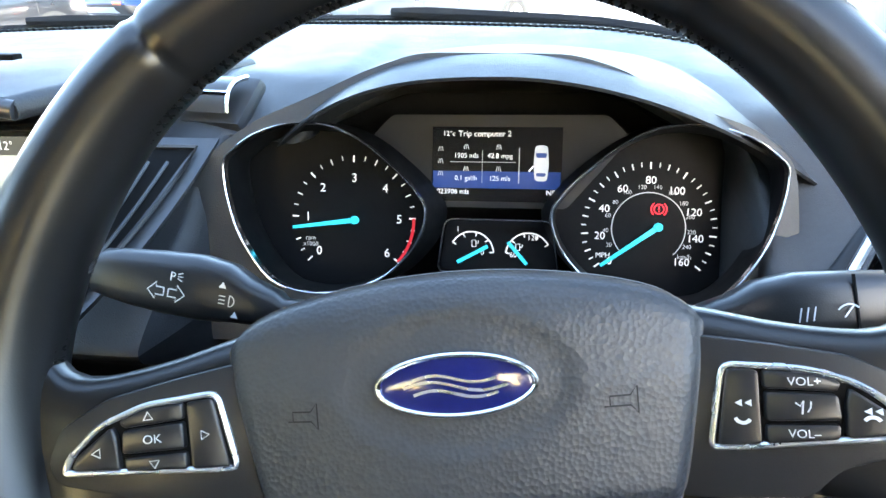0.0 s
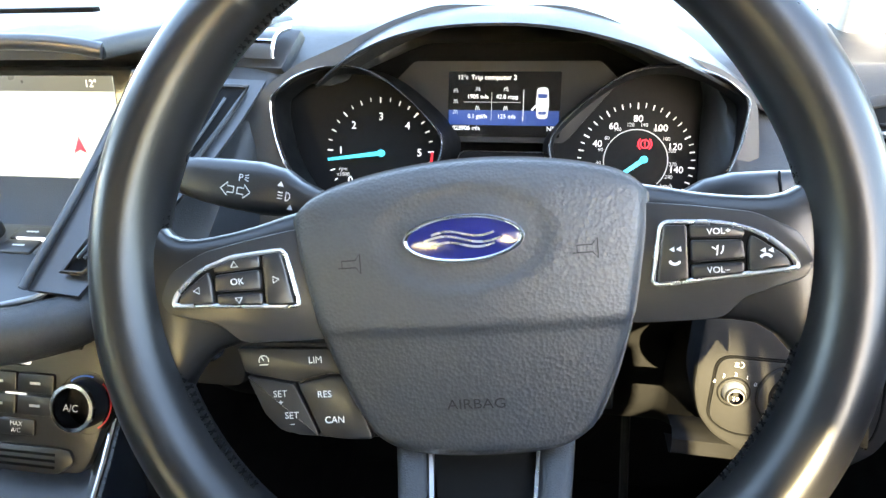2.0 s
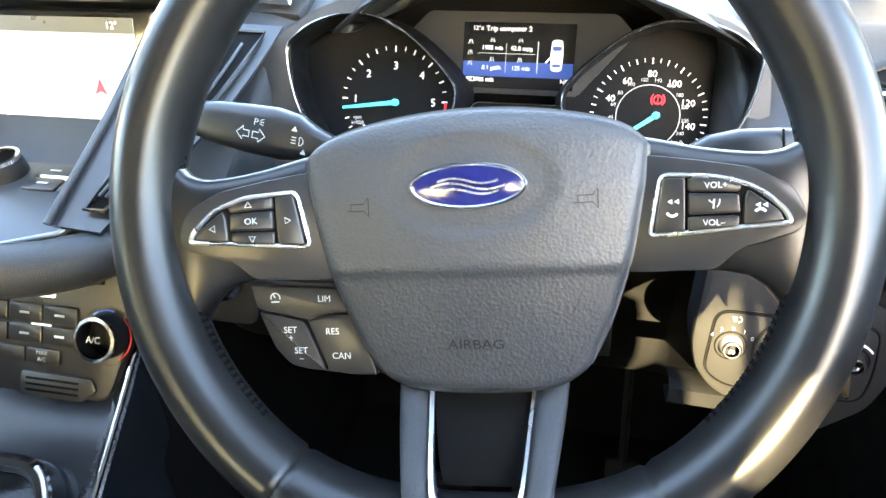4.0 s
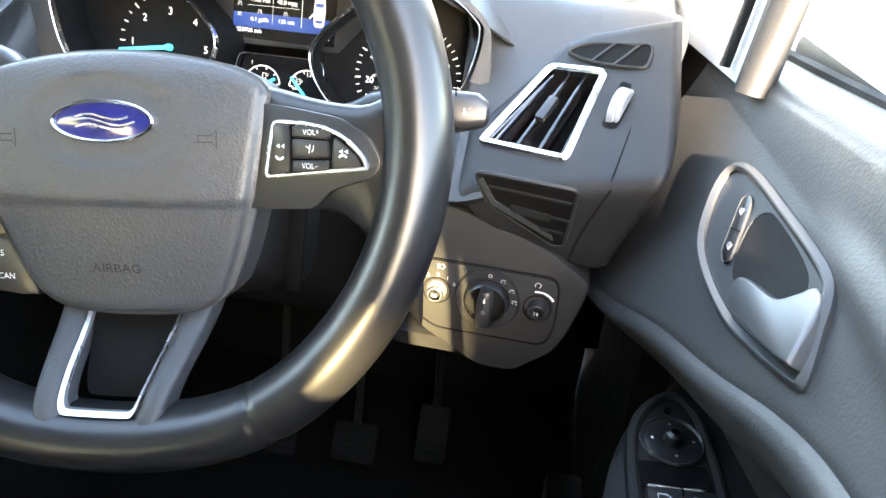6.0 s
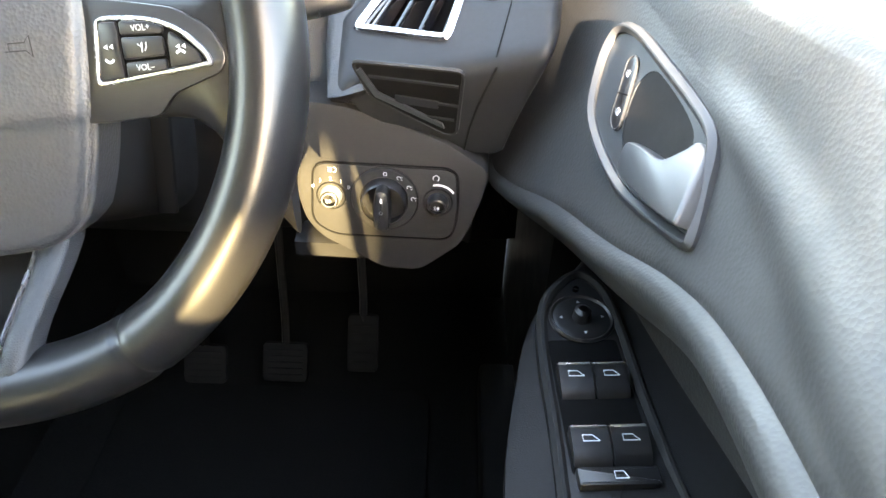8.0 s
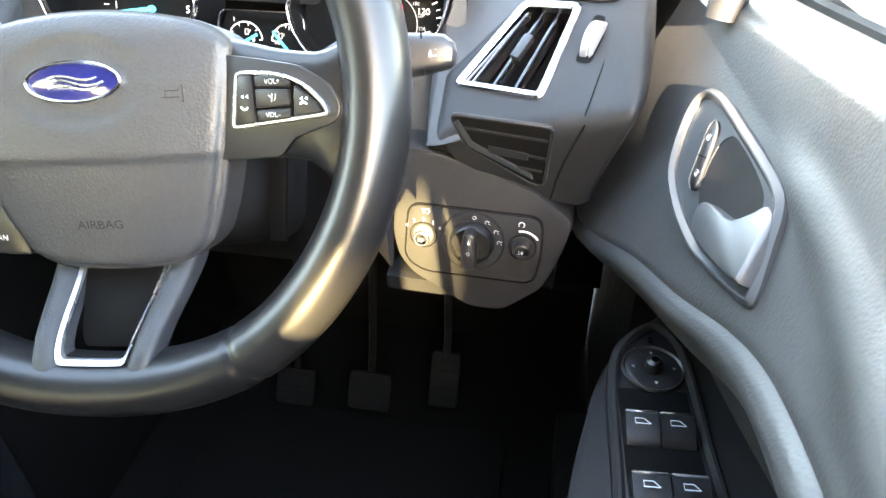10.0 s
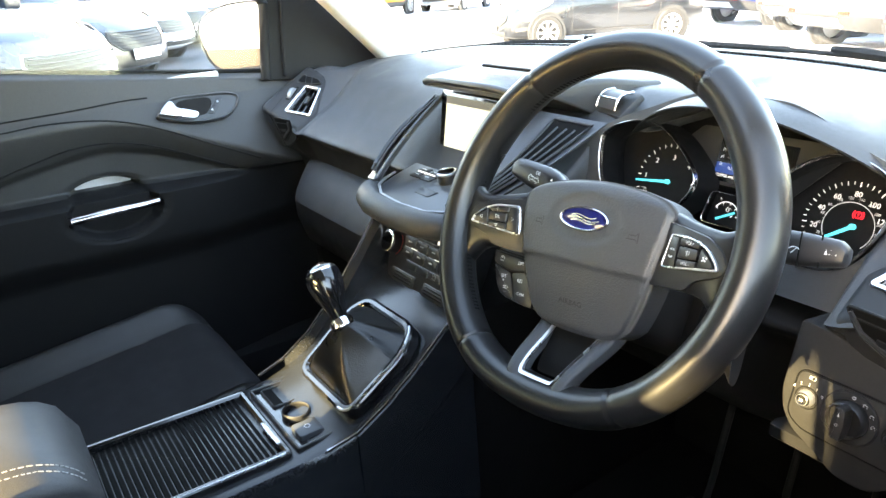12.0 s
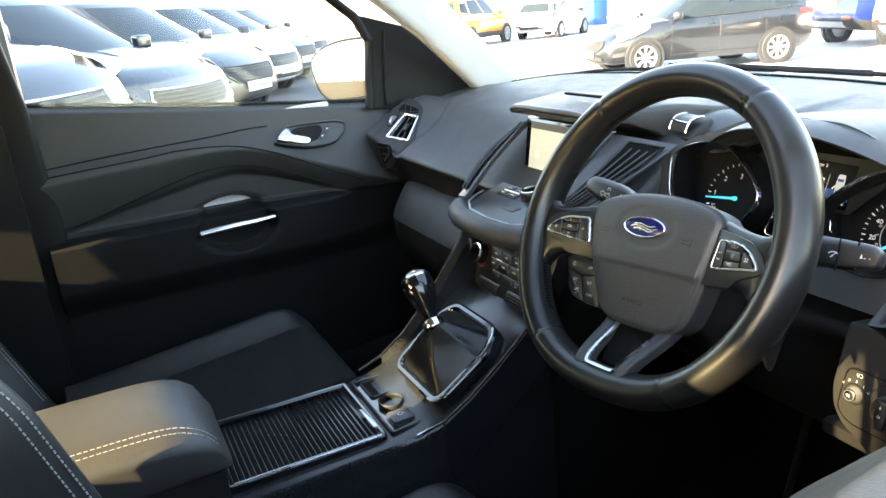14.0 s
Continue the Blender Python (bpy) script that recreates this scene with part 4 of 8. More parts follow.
def dashboard():
    d = thing("dashboard", pose(0, 0, 0), "dark grey soft-touch car dashboard with air vents", "dashboard")
    xs = sorted({round(v, 4) for v in list(np.linspace(XC - 0.735, XC + 0.735, 60)) + list(np.linspace(-0.225, -0.120, 20)) + list(np.linspace(0.120, 0.145, 5)) + list(np.linspace(0.145, 0.330, 28)) + list(np.linspace(-1.12, -0.96, 22)) + [XC - 0.732, XC - 0.728, XC + 0.728, XC + 0.732]})
    rows = []
    for x in xs:
        e = step(0.727, 0.735, abs(x - XC)) * 0.006
        prof = [(x, y + e * 0.7, z - e) for y, z in dash_profile(x)]
        rows.append(prof)
    def fine(row, n=4):
        out = []
        P = [Vector(p) for p in row]
        for i in range(len(P) - 1):
            a, b, c, e = P[max(i - 1, 0)], P[i], P[i + 1], P[min(i + 2, len(P) - 1)]
            for k in range(n):
                t = k / n
                out.append(0.5 * ((2 * b) + (c - a) * t + (2 * a - 5 * b + 4 * c - e) * t * t + (3 * b - a - 3 * c + e) * t ** 3))
        return out + [P[-1]]
    rows = [[vent_lift(p) for p in fine(r)] for r in rows]
    bm = loft([r[:38] for r in rows], close=False, cap=False)
    for s in (1, -1):
        vent_hole(bm, s)
    part("dash_body", bm, "dash", d, "soft grained dash top and face", 60)
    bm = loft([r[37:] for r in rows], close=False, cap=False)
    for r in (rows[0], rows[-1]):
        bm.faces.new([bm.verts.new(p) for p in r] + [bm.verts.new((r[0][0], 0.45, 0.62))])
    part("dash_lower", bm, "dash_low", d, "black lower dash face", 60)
    # glovebox: a sloped lid that juts out under the passenger's dash
    prof = [(0.215, 0.874), (0.180, 0.870), (0.160, 0.858), (0.138, 0.834), (0.120, 0.808), (0.112, 0.786), (0.114, 0.745), (0.135, 0.690), (0.190, 0.660)]
    rows = []
    for k in range(23):
        x = lerp(-1.035, -0.585, k / 22)
        q = abs(2 * k / 22 - 1) ** 8
        rows.append([(x, lerp(y, 0.200, 0.55 * q), z - 0.012 * q) for y, z in prof])
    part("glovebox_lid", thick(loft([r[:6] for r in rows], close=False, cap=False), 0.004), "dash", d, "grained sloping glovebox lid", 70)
    # the front is darker than the lid because its shade is in the colour
    part("glovebox_front", thick(loft([r[5:] for r in rows], close=False, cap=False), 0.004), "dash_low", d, "lower front of the glovebox, darkened for shade", 70)
    # plate round the dials
    C = CLUSTER
    outer = rounded([(-0.225, -0.085), (0.190, -0.085), (0.188, 0.010), (0.184, 0.046), (0.160, 0.066), (0.120, 0.080), (0.075, 0.104), (0.045, 0.113), (-0.055, 0.115), (-0.090, 0.104), (-0.130, 0.086), (-0.170, 0.070), (-0.200, 0.050), (-0.226, 0.015)], 0.012)
    left = curve_through(RING_L, 4)
    L = [p for p in left if p[0] < -0.128]
    up = sorted(L, key=lambda p: -((math.atan2(p[1] - 0.01, p[0] + 0.128) + 2 * math.pi) % (2 * math.pi)))
    R = [(-x - 0.012, y) for x, y in reversed(up)]
    hole = [(-0.128, -0.049)] + up + [(-0.100, 0.086), (-0.055, 0.104), (-0.006, 0.108), (0.043, 0.104), (0.088, 0.086)] + R + [(0.116, -0.049)]
    bm = bmesh.new()
    edges = []
    for loop in (outer, hole):
        vs = [bm.verts.new((x, y, 0.0)) for x, y in loop]
        edges += [bm.edges.new((vs[i], vs[(i + 1) % len(vs)])) for i in range(len(vs))]
    bmesh.ops.triangle_fill(bm, use_beauty=True, edges=edges)
    r = bmesh.ops.extrude_face_region(bm, geom=bm.faces[:])
    bmesh.ops.translate(bm, verts=[v for v in r["geom"] if isinstance(v, bmesh.types.BMVert)], vec=(0, 0, -0.03))
    part("dial_surround", moved(bm, C @ at(0, 0, 0.055)), "dash", d, "satin grey plate round the dials", 30)
    # hood over the dials
    rows = []
    for j in range(15):
        v = j / 14
        row = []
        for i in range(49):
            u = 2 * i / 48 - 1
            half = 0.160 if u < 0 else 0.204
            x0 = half * u
            arch = 1 - abs(u) ** (2.6 if u < 0 else 1.9)
            low = 1.040 if u < 0 else 1.016
            z0 = low + (1.093 - low) * arch
            y0 = 0.214 + 0.042 * abs(u) ** 2
            x1, y1 = (0.185 if u < 0 else 0.235) * u, 0.56
            z1 = 1.050 + 0.026 * (1 - abs(u) ** 2.6) - 0.006 * max(0, u)
            e = math.sin(min(1, v * 5) * math.pi / 2)
            z = lerp(z0, z1, step(0.1, 1, v)) + (0.008 * e if v < 0.25 else 0.008 * (1 - step(0.25, 1, v))) * (0.4 + 0.6 * arch)
            row.append((lerp(x0, x1, v), lerp(y0, y1, v ** 1.1), z))
        rows.append(row)
    inner = []
    for j in range(5):
        v = j / 4
        inner.append([(p[0] * (1 - 0.05 * v) - 0.0003, p[1] + 0.115 * v, p[2] - 0.002 - 0.004 * v) for p in rows[0]])
    bm = loft(rows, close=False, cap=False)
    hood = part("binnacle_hood", bm, "dash", d, "grained arched hood over the dials", 60)
    part("hood_lining", loft([rows[0]] + inner, close=False, cap=False), "dash_low", hood, "black underside of the hood", 60)
    # chrome-lipped light sensor on the dash top
    m = pose(-0.216, 0.290, 1.064, 38, 0, -14)
    s = part("sunlight_sensor", moved(thick(grid(lambda u, v: ((u - 0.5) * 0.044, 0.036 * (v - 0.5), 0.004 + 0.013 * math.sin(math.pi * (0.12 + 0.80 * v))), 8, 12), 0.002), m), "bezel", d, "chrome-edged curved sensor on the dash top", 50)
    part("sensor_base", moved(box(0.056, 0.046, 0.012, (0, 0.002, -0.005), 0.005), m), "dash", d)
    ridge = lambda x: [(x, 0.036 * (v - 0.5), 0.0045 + 0.013 * math.sin(math.pi * (0.12 + 0.80 * v))) for v in np.linspace(0, 1, 9)]
    for x in (-0.022, 0.022):
        part("sensor_edge", moved(tube(ridge(x), 0.0016, 6), m), "chrome", s, "bright chrome edge")
    part("sensor_edge", moved(tube([(-0.022, -0.006, 0.0172), (0.022, -0.006, 0.0172)], 0.0016, 6), m), "chrome", s, "bright chrome edge")
    for i in range(7):
        part("sensor_rib", moved(box(0.040, 0.0009, 0.0016, (0, -0.016 + i * 0.0015, 0.0085 + 0.0011 * i)), m), "panel", s)
    # slot along the windscreen
    slot = None
    for i in range(150):
        x = lerp(-1.00, 0.19, i / 149)
        m = at(x, ws_y(x) - 0.115, 1.0850 - 0.028 * step(0.45, 0.735, abs(x - XC)), math.degrees(math.atan(-1.24 * (x - XC))))
        if slot is None:
            slot = part("defrost_slot", box(0.0042, 0.014, 0.003), "void", d, "", 0)
            slot.matrix_local = m
        else:
            again("defrost_slot", slot, m, d)
    side_vents(d)
    centre_pod(d)
    return d


def vent_fascia(d, side):
    """The smooth moulding that carries an outer vent and folds under it."""
    xs = sorted({round(float(v), 5) for v in list(np.linspace(0.168, 0.190, 12)) + list(np.linspace(0.190, 0.300, 46)) + list(np.linspace(0.300, 0.338, 10))})
    rows = []
    for x in xs:
        z_of = lambda y: 0.989 + 0.345 * (x - 0.2373) + 0.593 * (y - 0.190)
        # where the vent face meets the chin
        ye = (0.131 - 0.06 * (x - 0.186) - 0.30 * (0.989 + 0.345 * (x - 0.2373) - 0.593 * 0.190 - 0.956)) / (1 + 0.30 * 0.593)
        ze = z_of(ye)
        yt = max(ye + 0.004, table(x, [0.168, 0.174, 0.179, 0.200, 0.220, 0.236, 0.246, 0.262, 0.300, 0.338], [0.166, 0.180, 0.188, 0.206, 0.226, 0.243, 0.250, 0.254, 0.250, 0.244]))
        zb = min(ze - 0.002, table(x, [0.168, 0.1725, 0.1773, 0.1836, 0.1934, 0.216, 0.2562, 0.2749, 0.3071, 0.338], [0.960, 0.952, 0.945, 0.936, 0.920, 0.905, 0.887, 0.882, 0.882, 0.890]))
        lift = 0.0030 * step(0.168, 0.178, x)
        draw = 0.030 * (1 - step(0.160, 0.186, x)) ** 1.5 + 0.030 * step(0.322, 0.342, x) ** 2
        a, b, c = Vector((0, yt, z_of(yt))), Vector((0, ye, ze)), Vector((0, 0.131 - 0.06 * (x - 0.186) - 0.30 * (zb - 0.956), zb))
        r = 0.011
        s, t = b + (a - b).normalized() * min(r, (a - b).length * 0.6), b + (c - b).normalized() * min(r, (c - b).length * 0.6)
        line = [a.lerp(s, k / 22) for k in range(22)] + [s * (1 - k / 6) ** 2 + b * 2 * (k / 6) * (1 - k / 6) + t * (k / 6) ** 2 for k in range(6)] + [t.lerp(c, k / 10) for k in range(11)]
        up = Vector((0, -0.51, 0.86))
        fwd = Vector((0, -0.958, -0.287))
        row = []
        for k, p in enumerate(line):
            n = up.lerp(fwd, step(20, 29, k)).normalized()
            e = lift - (0.005 if k == 0 else 0.0) - (0.016 if k == len(line) - 1 else 0.0)
            p = p + n * e + Vector((0, 0.9, -0.25)) * draw
            xx = x if x < 0.28 else 0.28 + (x - 0.28) * lerp(0.25, 0.82, step(0.87, 1.01, p.z))
            row.append((xx if side > 0 else 2 * XC - xx, p.y, p.z))
        rows.append(row)
    bm = loft(rows, close=False, cap=False)
    vent_hole(bm, side)
    part("vent_fascia", bm, "fascia_dark", d, "smooth dark grey vent moulding", 60)


def outer_vent(d, side):
    """Air vent at an outer end of the dash; side 1 by the driver's door."""
    def X(x):
        return x if side > 0 else 2 * XC - x
    vent_fascia(d, side)
    F, pts = vent_frame(side)
    F = F @ at(0, 0, 0.003)
    ring = rounded(pts, 0.008)
    part("fascia_seam", moved(stroke([(0.052, 0.090), (0.058, 0.078), (0.0611, 0.0451), (0.0634, 0.0013), (0.0661, -0.0353), (0.067, -0.0500)], 0.0011, 0.0008), F), "void", d, "", 0)
    part("vent_frame", moved(hoop(ring, 0.0064, -0.004, 0.0034, 0.0016), F), "chrome", d, "satin chrome vent frame")
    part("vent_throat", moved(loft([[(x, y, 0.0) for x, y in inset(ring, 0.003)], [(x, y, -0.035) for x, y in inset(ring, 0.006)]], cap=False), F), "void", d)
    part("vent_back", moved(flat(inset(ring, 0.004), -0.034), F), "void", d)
    inner = inset(ring, 0.0046)
    for k in range(4):
        # slats run up the opening
        f = (k + 0.5) / 4
        a = Vector(pts[0]).lerp(Vector(pts[1]), f)
        b = Vector(pts[3]).lerp(Vector(pts[2]), f)
        a, b = a.lerp(b, 0.06), a.lerp(b, 0.94)
        dr = (b - a)
        q = Vector((-dr.y, dr.x)).normalized() * 0.0012
        part("vent_slat", moved(prism([tuple(a + q), tuple(a - q), tuple(b - q), tuple(b + q)], -0.018, -0.004, 0.0004), F), "gloss", d)
    mid = Vector(pts[0]).lerp(Vector(pts[2]), 0.5)
    part("vent_tab", moved(box(0.008, 0.022, 0.006, (mid.x + 0.003, mid.y, -0.002), 0.0015), F @ Matrix.Rotation(radians(-10), 4, "Z")), "panel", d, "vent adjuster tab")
    well = rounded([(0.0425, -0.0075), (0.0545, -0.0075), (0.0560, 0.0330), (0.0415, 0.0360)], 0.004)
    # flat black patch in place of the shaded slot round the thumbwheel
    part("wheel_well", moved(flat(well, 0.0006), F), "void", d, "", 0)
    wheel = F @ at(0.0490, 0.0135, -0.0085) @ Matrix.Rotation(radians(-3), 4, "Z") @ Matrix.Rotation(radians(90), 4, "Y")
    tw = part("vent_wheel", turned([(0.0165, -0.0048), (0.0185, -0.0040), (0.0185, 0.0006), (0.0172, 0.0014), (0.0172, 0.0024), (0.0185, 0.0030), (0.0165, 0.0048)], 36, wheel), "pale", d, "silver vent thumbwheel")
    # demist grille above
    g = curve_through([(-0.0085, 0.0541), (-0.0050, 0.0608), (0.0085, 0.0672), (0.0355, 0.0706), (0.0520, 0.0720), (0.0562, 0.0585), (0.0530, 0.0482), (0.0273, 0.0466), (0.0055, 0.0488)], 4)
    part("demist_frame", moved(hoop(ccw(g), 0.0020, -0.004, 0.0036, 0.0008), F), "fascia_dark", d)
    # black sheet over the moulding in place of the shaded grille opening
    part("demist_back", moved(flat(inset(g, 0.001), 0.0020), F), "void", d)
    for x in (0.012, 0.030):
        part("demist_fin", moved(prism([(x, 0.0478), (x + 0.0022, 0.0478), (x + 0.0142, 0.0690), (x + 0.0120, 0.0690)], 0.0018, 0.0034), F), "fascia_dark", d)
    def W(x, z, o=0.0):
        return Vector((X(x), 0.1270 - 0.060 * (x - 0.186) - 0.30 * (z - 0.956) - o, z))

    def bar(pts, o0, o1):
        b = bmesh.new()
        lo, hi = [[b.verts.new(W(x, z, o)) for x, z in pts] for o in (o0, o1)]
        b.faces.new(hi)
        n = len(pts)
        for i in range(n):
            b.faces.new([lo[i], lo[(i + 1) % n], hi[(i + 1) % n], hi[i]])
        bmesh.ops.recalc_face_normals(b, faces=b.faces)
        return b
    part("fascia_seam", tube([W(x, z, -0.0006) for x, z in ((0.2835, 0.9640), (0.2790, 0.9500), (0.2730, 0.9300), (0.2690, 0.9120), (0.2660, 0.8900))], 0.0008, 5), "void", d)
    rim = rounded([(0.1905, 0.9630), (0.2020, 0.9345), (0.2520, 0.9050), (0.2600, 0.9060), (0.2630, 0.9600)], 0.006, 4)
    # black plate on the chin in place of a shaded vent recess
    part("lower_vent_back", bar(rim, -0.003, 0.0008), "void", d, "black plate standing for the shaded lower vent recess")
    part("lower_vent_rim", tube([W(x, z, -0.0002) for x, z in rim], 0.0016, 6, closed=True), "fascia_dark", d, "", 50)
    strip = [(0.1965, 0.9590), (0.2065, 0.9405), (0.2500, 0.9160), (0.2515, 0.9120), (0.2045, 0.9370), (0.1938, 0.9570)]
    part("lower_vent_strip", bar(strip, 0.0, 0.0040), "fascia", d, "grey strip under the vent")
    for x0, z0, x1, z1, h in ((0.2010, 0.9535, 0.2600, 0.9490, 0.0016), (0.2180, 0.9385, 0.2470, 0.9350, 0.0060), (0.2470, 0.9340, 0.2605, 0.9325, 0.0014), (0.2340, 0.9225, 0.2580, 0.9200, 0.0014)):
        part("lower_vent_fin", bar([(x0, z0), (x1, z1), (x1, z1 - h), (x0, z0 - h)], 0.0004, 0.0030), "fascia_dark", d)


def side_vents(d):
    outer_vent(d, 1)
    outer_vent(d, -1)


def centre_pod(d):
    """Screen pod with its canopy, side vents and audio shelf."""
    for side in (-1, 1):
        def X(u):
            return XC + side * u
        # cheek between screen and dash
        a = [(0.110, 0.205, 1.058), (0.094, 0.056, 0.946)]
        b = [(0.192, 0.256, 1.044), (0.130, 0.058, 0.942)]
        def S(u, v, lift=0.0):
            p = Vector(a[0]).lerp(Vector(a[1]), v).lerp(Vector(b[0]).lerp(Vector(b[1]), v), u)
            bow = 0.022 * math.sin(math.pi * min(1, v * 1.05)) * (0.35 + 0.65 * u)
            return Vector((X(p.x + bow * 0.7), p.y - lift - bow * 0.5, p.z + lift * 0.6))
        bm = grid(lambda u, v: S(u, v), 10, 18)
        part("pod_cheek", thick(bm, 0.004), "fascia", d, "satin grey cheek beside the screen", 50)
        # black sheet just off the cheek in place of a shaded vent opening
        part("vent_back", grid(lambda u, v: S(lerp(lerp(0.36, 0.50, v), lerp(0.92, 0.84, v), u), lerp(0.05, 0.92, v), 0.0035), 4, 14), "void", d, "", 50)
        ends = [S(lerp(0.36, 0.50, t), lerp(0.05, 0.92, t), 0.0045) for t in np.linspace(0, 1, 12)] + [S(lerp(0.84, 0.92, t), lerp(0.92, 0.05, t), 0.0045) for t in np.linspace(0, 1, 12)]
        part("vent_rim", tube(ends, 0.0020, 6, closed=True), "panel", d, "", 50)
        part("pod_edge", tube([S(0.0, t, 0.003) for t in np.linspace(0.0, 1.0, 14)], 0.0030, 8), "fascia", d, "satin edge strip", 50)
        for f in (0.30, 0.56, 0.80):
            part("vent_blade", tube([S(lerp(lerp(0.36, 0.50, t), lerp(0.92, 0.84, t), f), t, 0.0068) for t in np.linspace(0.12, 0.86, 10)], 0.0012, 6), "fascia", d, "", 50)
    # screen
    scr = part("screen_bezel", moved(prism(rounded([(-0.106, -0.062), (0.106, -0.062), (0.110, 0.056), (-0.110, 0.056)], 0.006), -0.012, 0.002, 0.002), pose(XC, 0.192, 1.010, 82, 0, 0)), "gloss", d, "gloss black screen surround")
    SM = pose(XC, 0.192, 1.010, 82, 0, 0)
    part("map_screen", moved(flat(rect(0.186, 0.104, x=0, y=-0.003), 0.003), SM), "map", scr, "lit pale map display", 0)
    part("screen_bar", moved(flat(rect(0.186, 0.012, x=0, y=0.043), 0.0036), SM), "mapbar", scr, "dark status bar", 0)
    text("12\u00b0", 0.008, SM @ at(0.074, 0.043, 0.0042), scr, "lit", "display_lettering")
    for pts in ([(-0.09, 0.02), (-0.04, 0.005), (0.0, 0.01), (0.05, -0.02), (0.09, -0.018)], [(-0.05, -0.045), (-0.02, -0.01), (0.0, 0.01), (0.01, 0.035)], [(0.03, -0.05), (0.05, -0.02), (0.08, 0.03)]):
        part("map_road", moved(stroke(pts, 0.0016, 0.0036), SM), "mapline", scr, "grey road on the map", 0)
    part("map_arrow", moved(flat([(0.050, -0.012), (0.056, -0.009), (0.062, -0.012), (0.056, 0.002)], 0.0042), SM), "red", scr, "red position arrow", 0)
    b = bmesh.new()
    for x in (-0.06, 0.0, 0.06):
        flat(rect(0.024, 0.0035, x=x, y=-0.047), 0.0042, b)
    part("screen_captions", moved(b, SM), "mapline", scr, "small grey captions", 0)
    # canopy
    rows = []
    for v in np.linspace(0, 1, 9):
        y = lerp(0.150, 0.40, v)
        w = lerp(0.112, 0.165, v ** 0.8)
        zt = 1.098 + 0.006 * math.sin(v * math.pi * 0.6) - 0.014 * step(0.5, 1, v)
        th = lerp(0.014, 0.062, step(0.1, 0.7, v))
        ring = []
        for x, z in rect(2 * w, th, 0.007, 4, 0, zt - th / 2):
            e = abs(x / w)
            ring.append((XC + x, y + 0.018 * e * e * (1 - v), z - 0.010 * e ** 4))
        rows.append(ring)
    can = part("screen_canopy", loft(rows), "dash", d, "grained canopy over the screen", 50)
    part("canopy_slot", box(0.115, 0.010, 0.004, (XC, 0.245, 1.1035), 0.001), "void", can, "slot in the canopy")
    part("canopy_lip", tube([(XC + x, 0.150 + 0.018 * (x / 0.112) ** 2, 1.0915 - 0.010 * (abs(x) / 0.112) ** 4) for x in np.linspace(-0.110, 0.110, 15)], 0.0062, 8), "fascia", can, "", 50)
    # audio shelf
    shelf = [(-0.128, 0.188), (0.128, 0.188), (0.108, 0.090), (0.096, 0.060), (0.060, 0.043), (0, 0.038), (-0.060, 0.043), (-0.096, 0.060), (-0.108, 0.090)]
    sh = rounded(shelf, 0.012)
    def tilt(x, y, z):
        return (XC + x, y, z + 0.930 + 0.20 * (y - 0.05))
    shelf_ob = part("audio_shelf", prism(sh, -0.030, 0.004, 0.003, warp=tilt), "fascia", d, "satin grey audio control shelf", 40)
    lip = [(XC + x, y - 0.004, 0.922) for x, y in [(-0.128, 0.085), (-0.116, 0.058), (-0.096, 0.042), (-0.060, 0.029), (0, 0.024), (0.060, 0.029), (0.096, 0.042), (0.116, 0.058), (0.128, 0.085)]]
    part("pod_lip", tube(lip, 0.019, 12, k=1.0), "dash", d, "rounded lip under the screen pod", 60)
    part("shelf_rim", tube([tilt(x * 1.01, y, 0.006) for x, y in [(-0.112, 0.100), (-0.106, 0.078), (-0.094, 0.059), (-0.060, 0.042), (0, 0.037), (0.060, 0.042), (0.094, 0.059), (0.106, 0.078), (0.112, 0.100)]], 0.0022, 8), "pale", d, "satin rim of the audio shelf", 50)
    kn = Matrix.Translation((XC, 0.126, 0.9490)) @ Matrix.Rotation(radians(11), 4, "X")
    knob = part("volume_knob", turned([(0.0165, 0.0), (0.0165, 0.004), (0.0150, 0.014), (0.0142, 0.016), (0.0, 0.016)], 32, kn), "panel", d, "round volume knob")
    part("knob_ring", turned([(0.0152, 0.0135), (0.0152, 0.0165), (0.0125, 0.0168), (0.0122, 0.0150)], 32, kn, True), "chrome", knob)
    for side in (-1, 1):
        for i in range(2):
            for j in range(2):
                pts = rounded([(side * (0.026 + i * 0.032), 0.124 - j * 0.017), (side * (0.056 + i * 0.030 - 0.006 * j * i), 0.124 - j * 0.017), (side * (0.056 + i * 0.026), 0.139 - j * 0.017), (side * (0.026 + i * 0.032), 0.139 - j * 0.017)], 0.002, 2)
                k = part("audio_key", prism(pts, 0.003, 0.0062, 0.0008, warp=tilt), "panel", d)
                c = Vector(pts[0]).lerp(Vector(pts[len(pts) // 2]), 0.5)
                part("key_mark", prism(rect(0.010, 0.0016, x=c.x, y=c.y), 0.0064, 0.0066, warp=tilt), "mark", k)
        part("key_strip", prism(rect(0.046, 0.0014, x=side * 0.056, y=0.1235), 0.003, 0.0068, warp=tilt), "lit", d, "thin bright strip between keys")
    k = part("disc_eject_key", prism(rounded([(-0.018, 0.074), (0.018, 0.074), (0.022, 0.092), (-0.022, 0.092)], 0.003), 0.003, 0.0055, 0.001, warp=tilt), "panel", d)
    # ribs below the pod
    for i in range(4):
        part("pod_rib", tube([(XC + x, 0.060 + 0.28 * x * x + 0.004 * i, 0.906 - 0.0055 * i) for x in np.linspace(-0.106, 0.106, 11)], 0.0022, 6), "panel", d)


dashboard()

# ---------------------------------------------------------------- climate panel
STACK = pose(-0.388, 0.074, 0.838, 66, 0, 0)


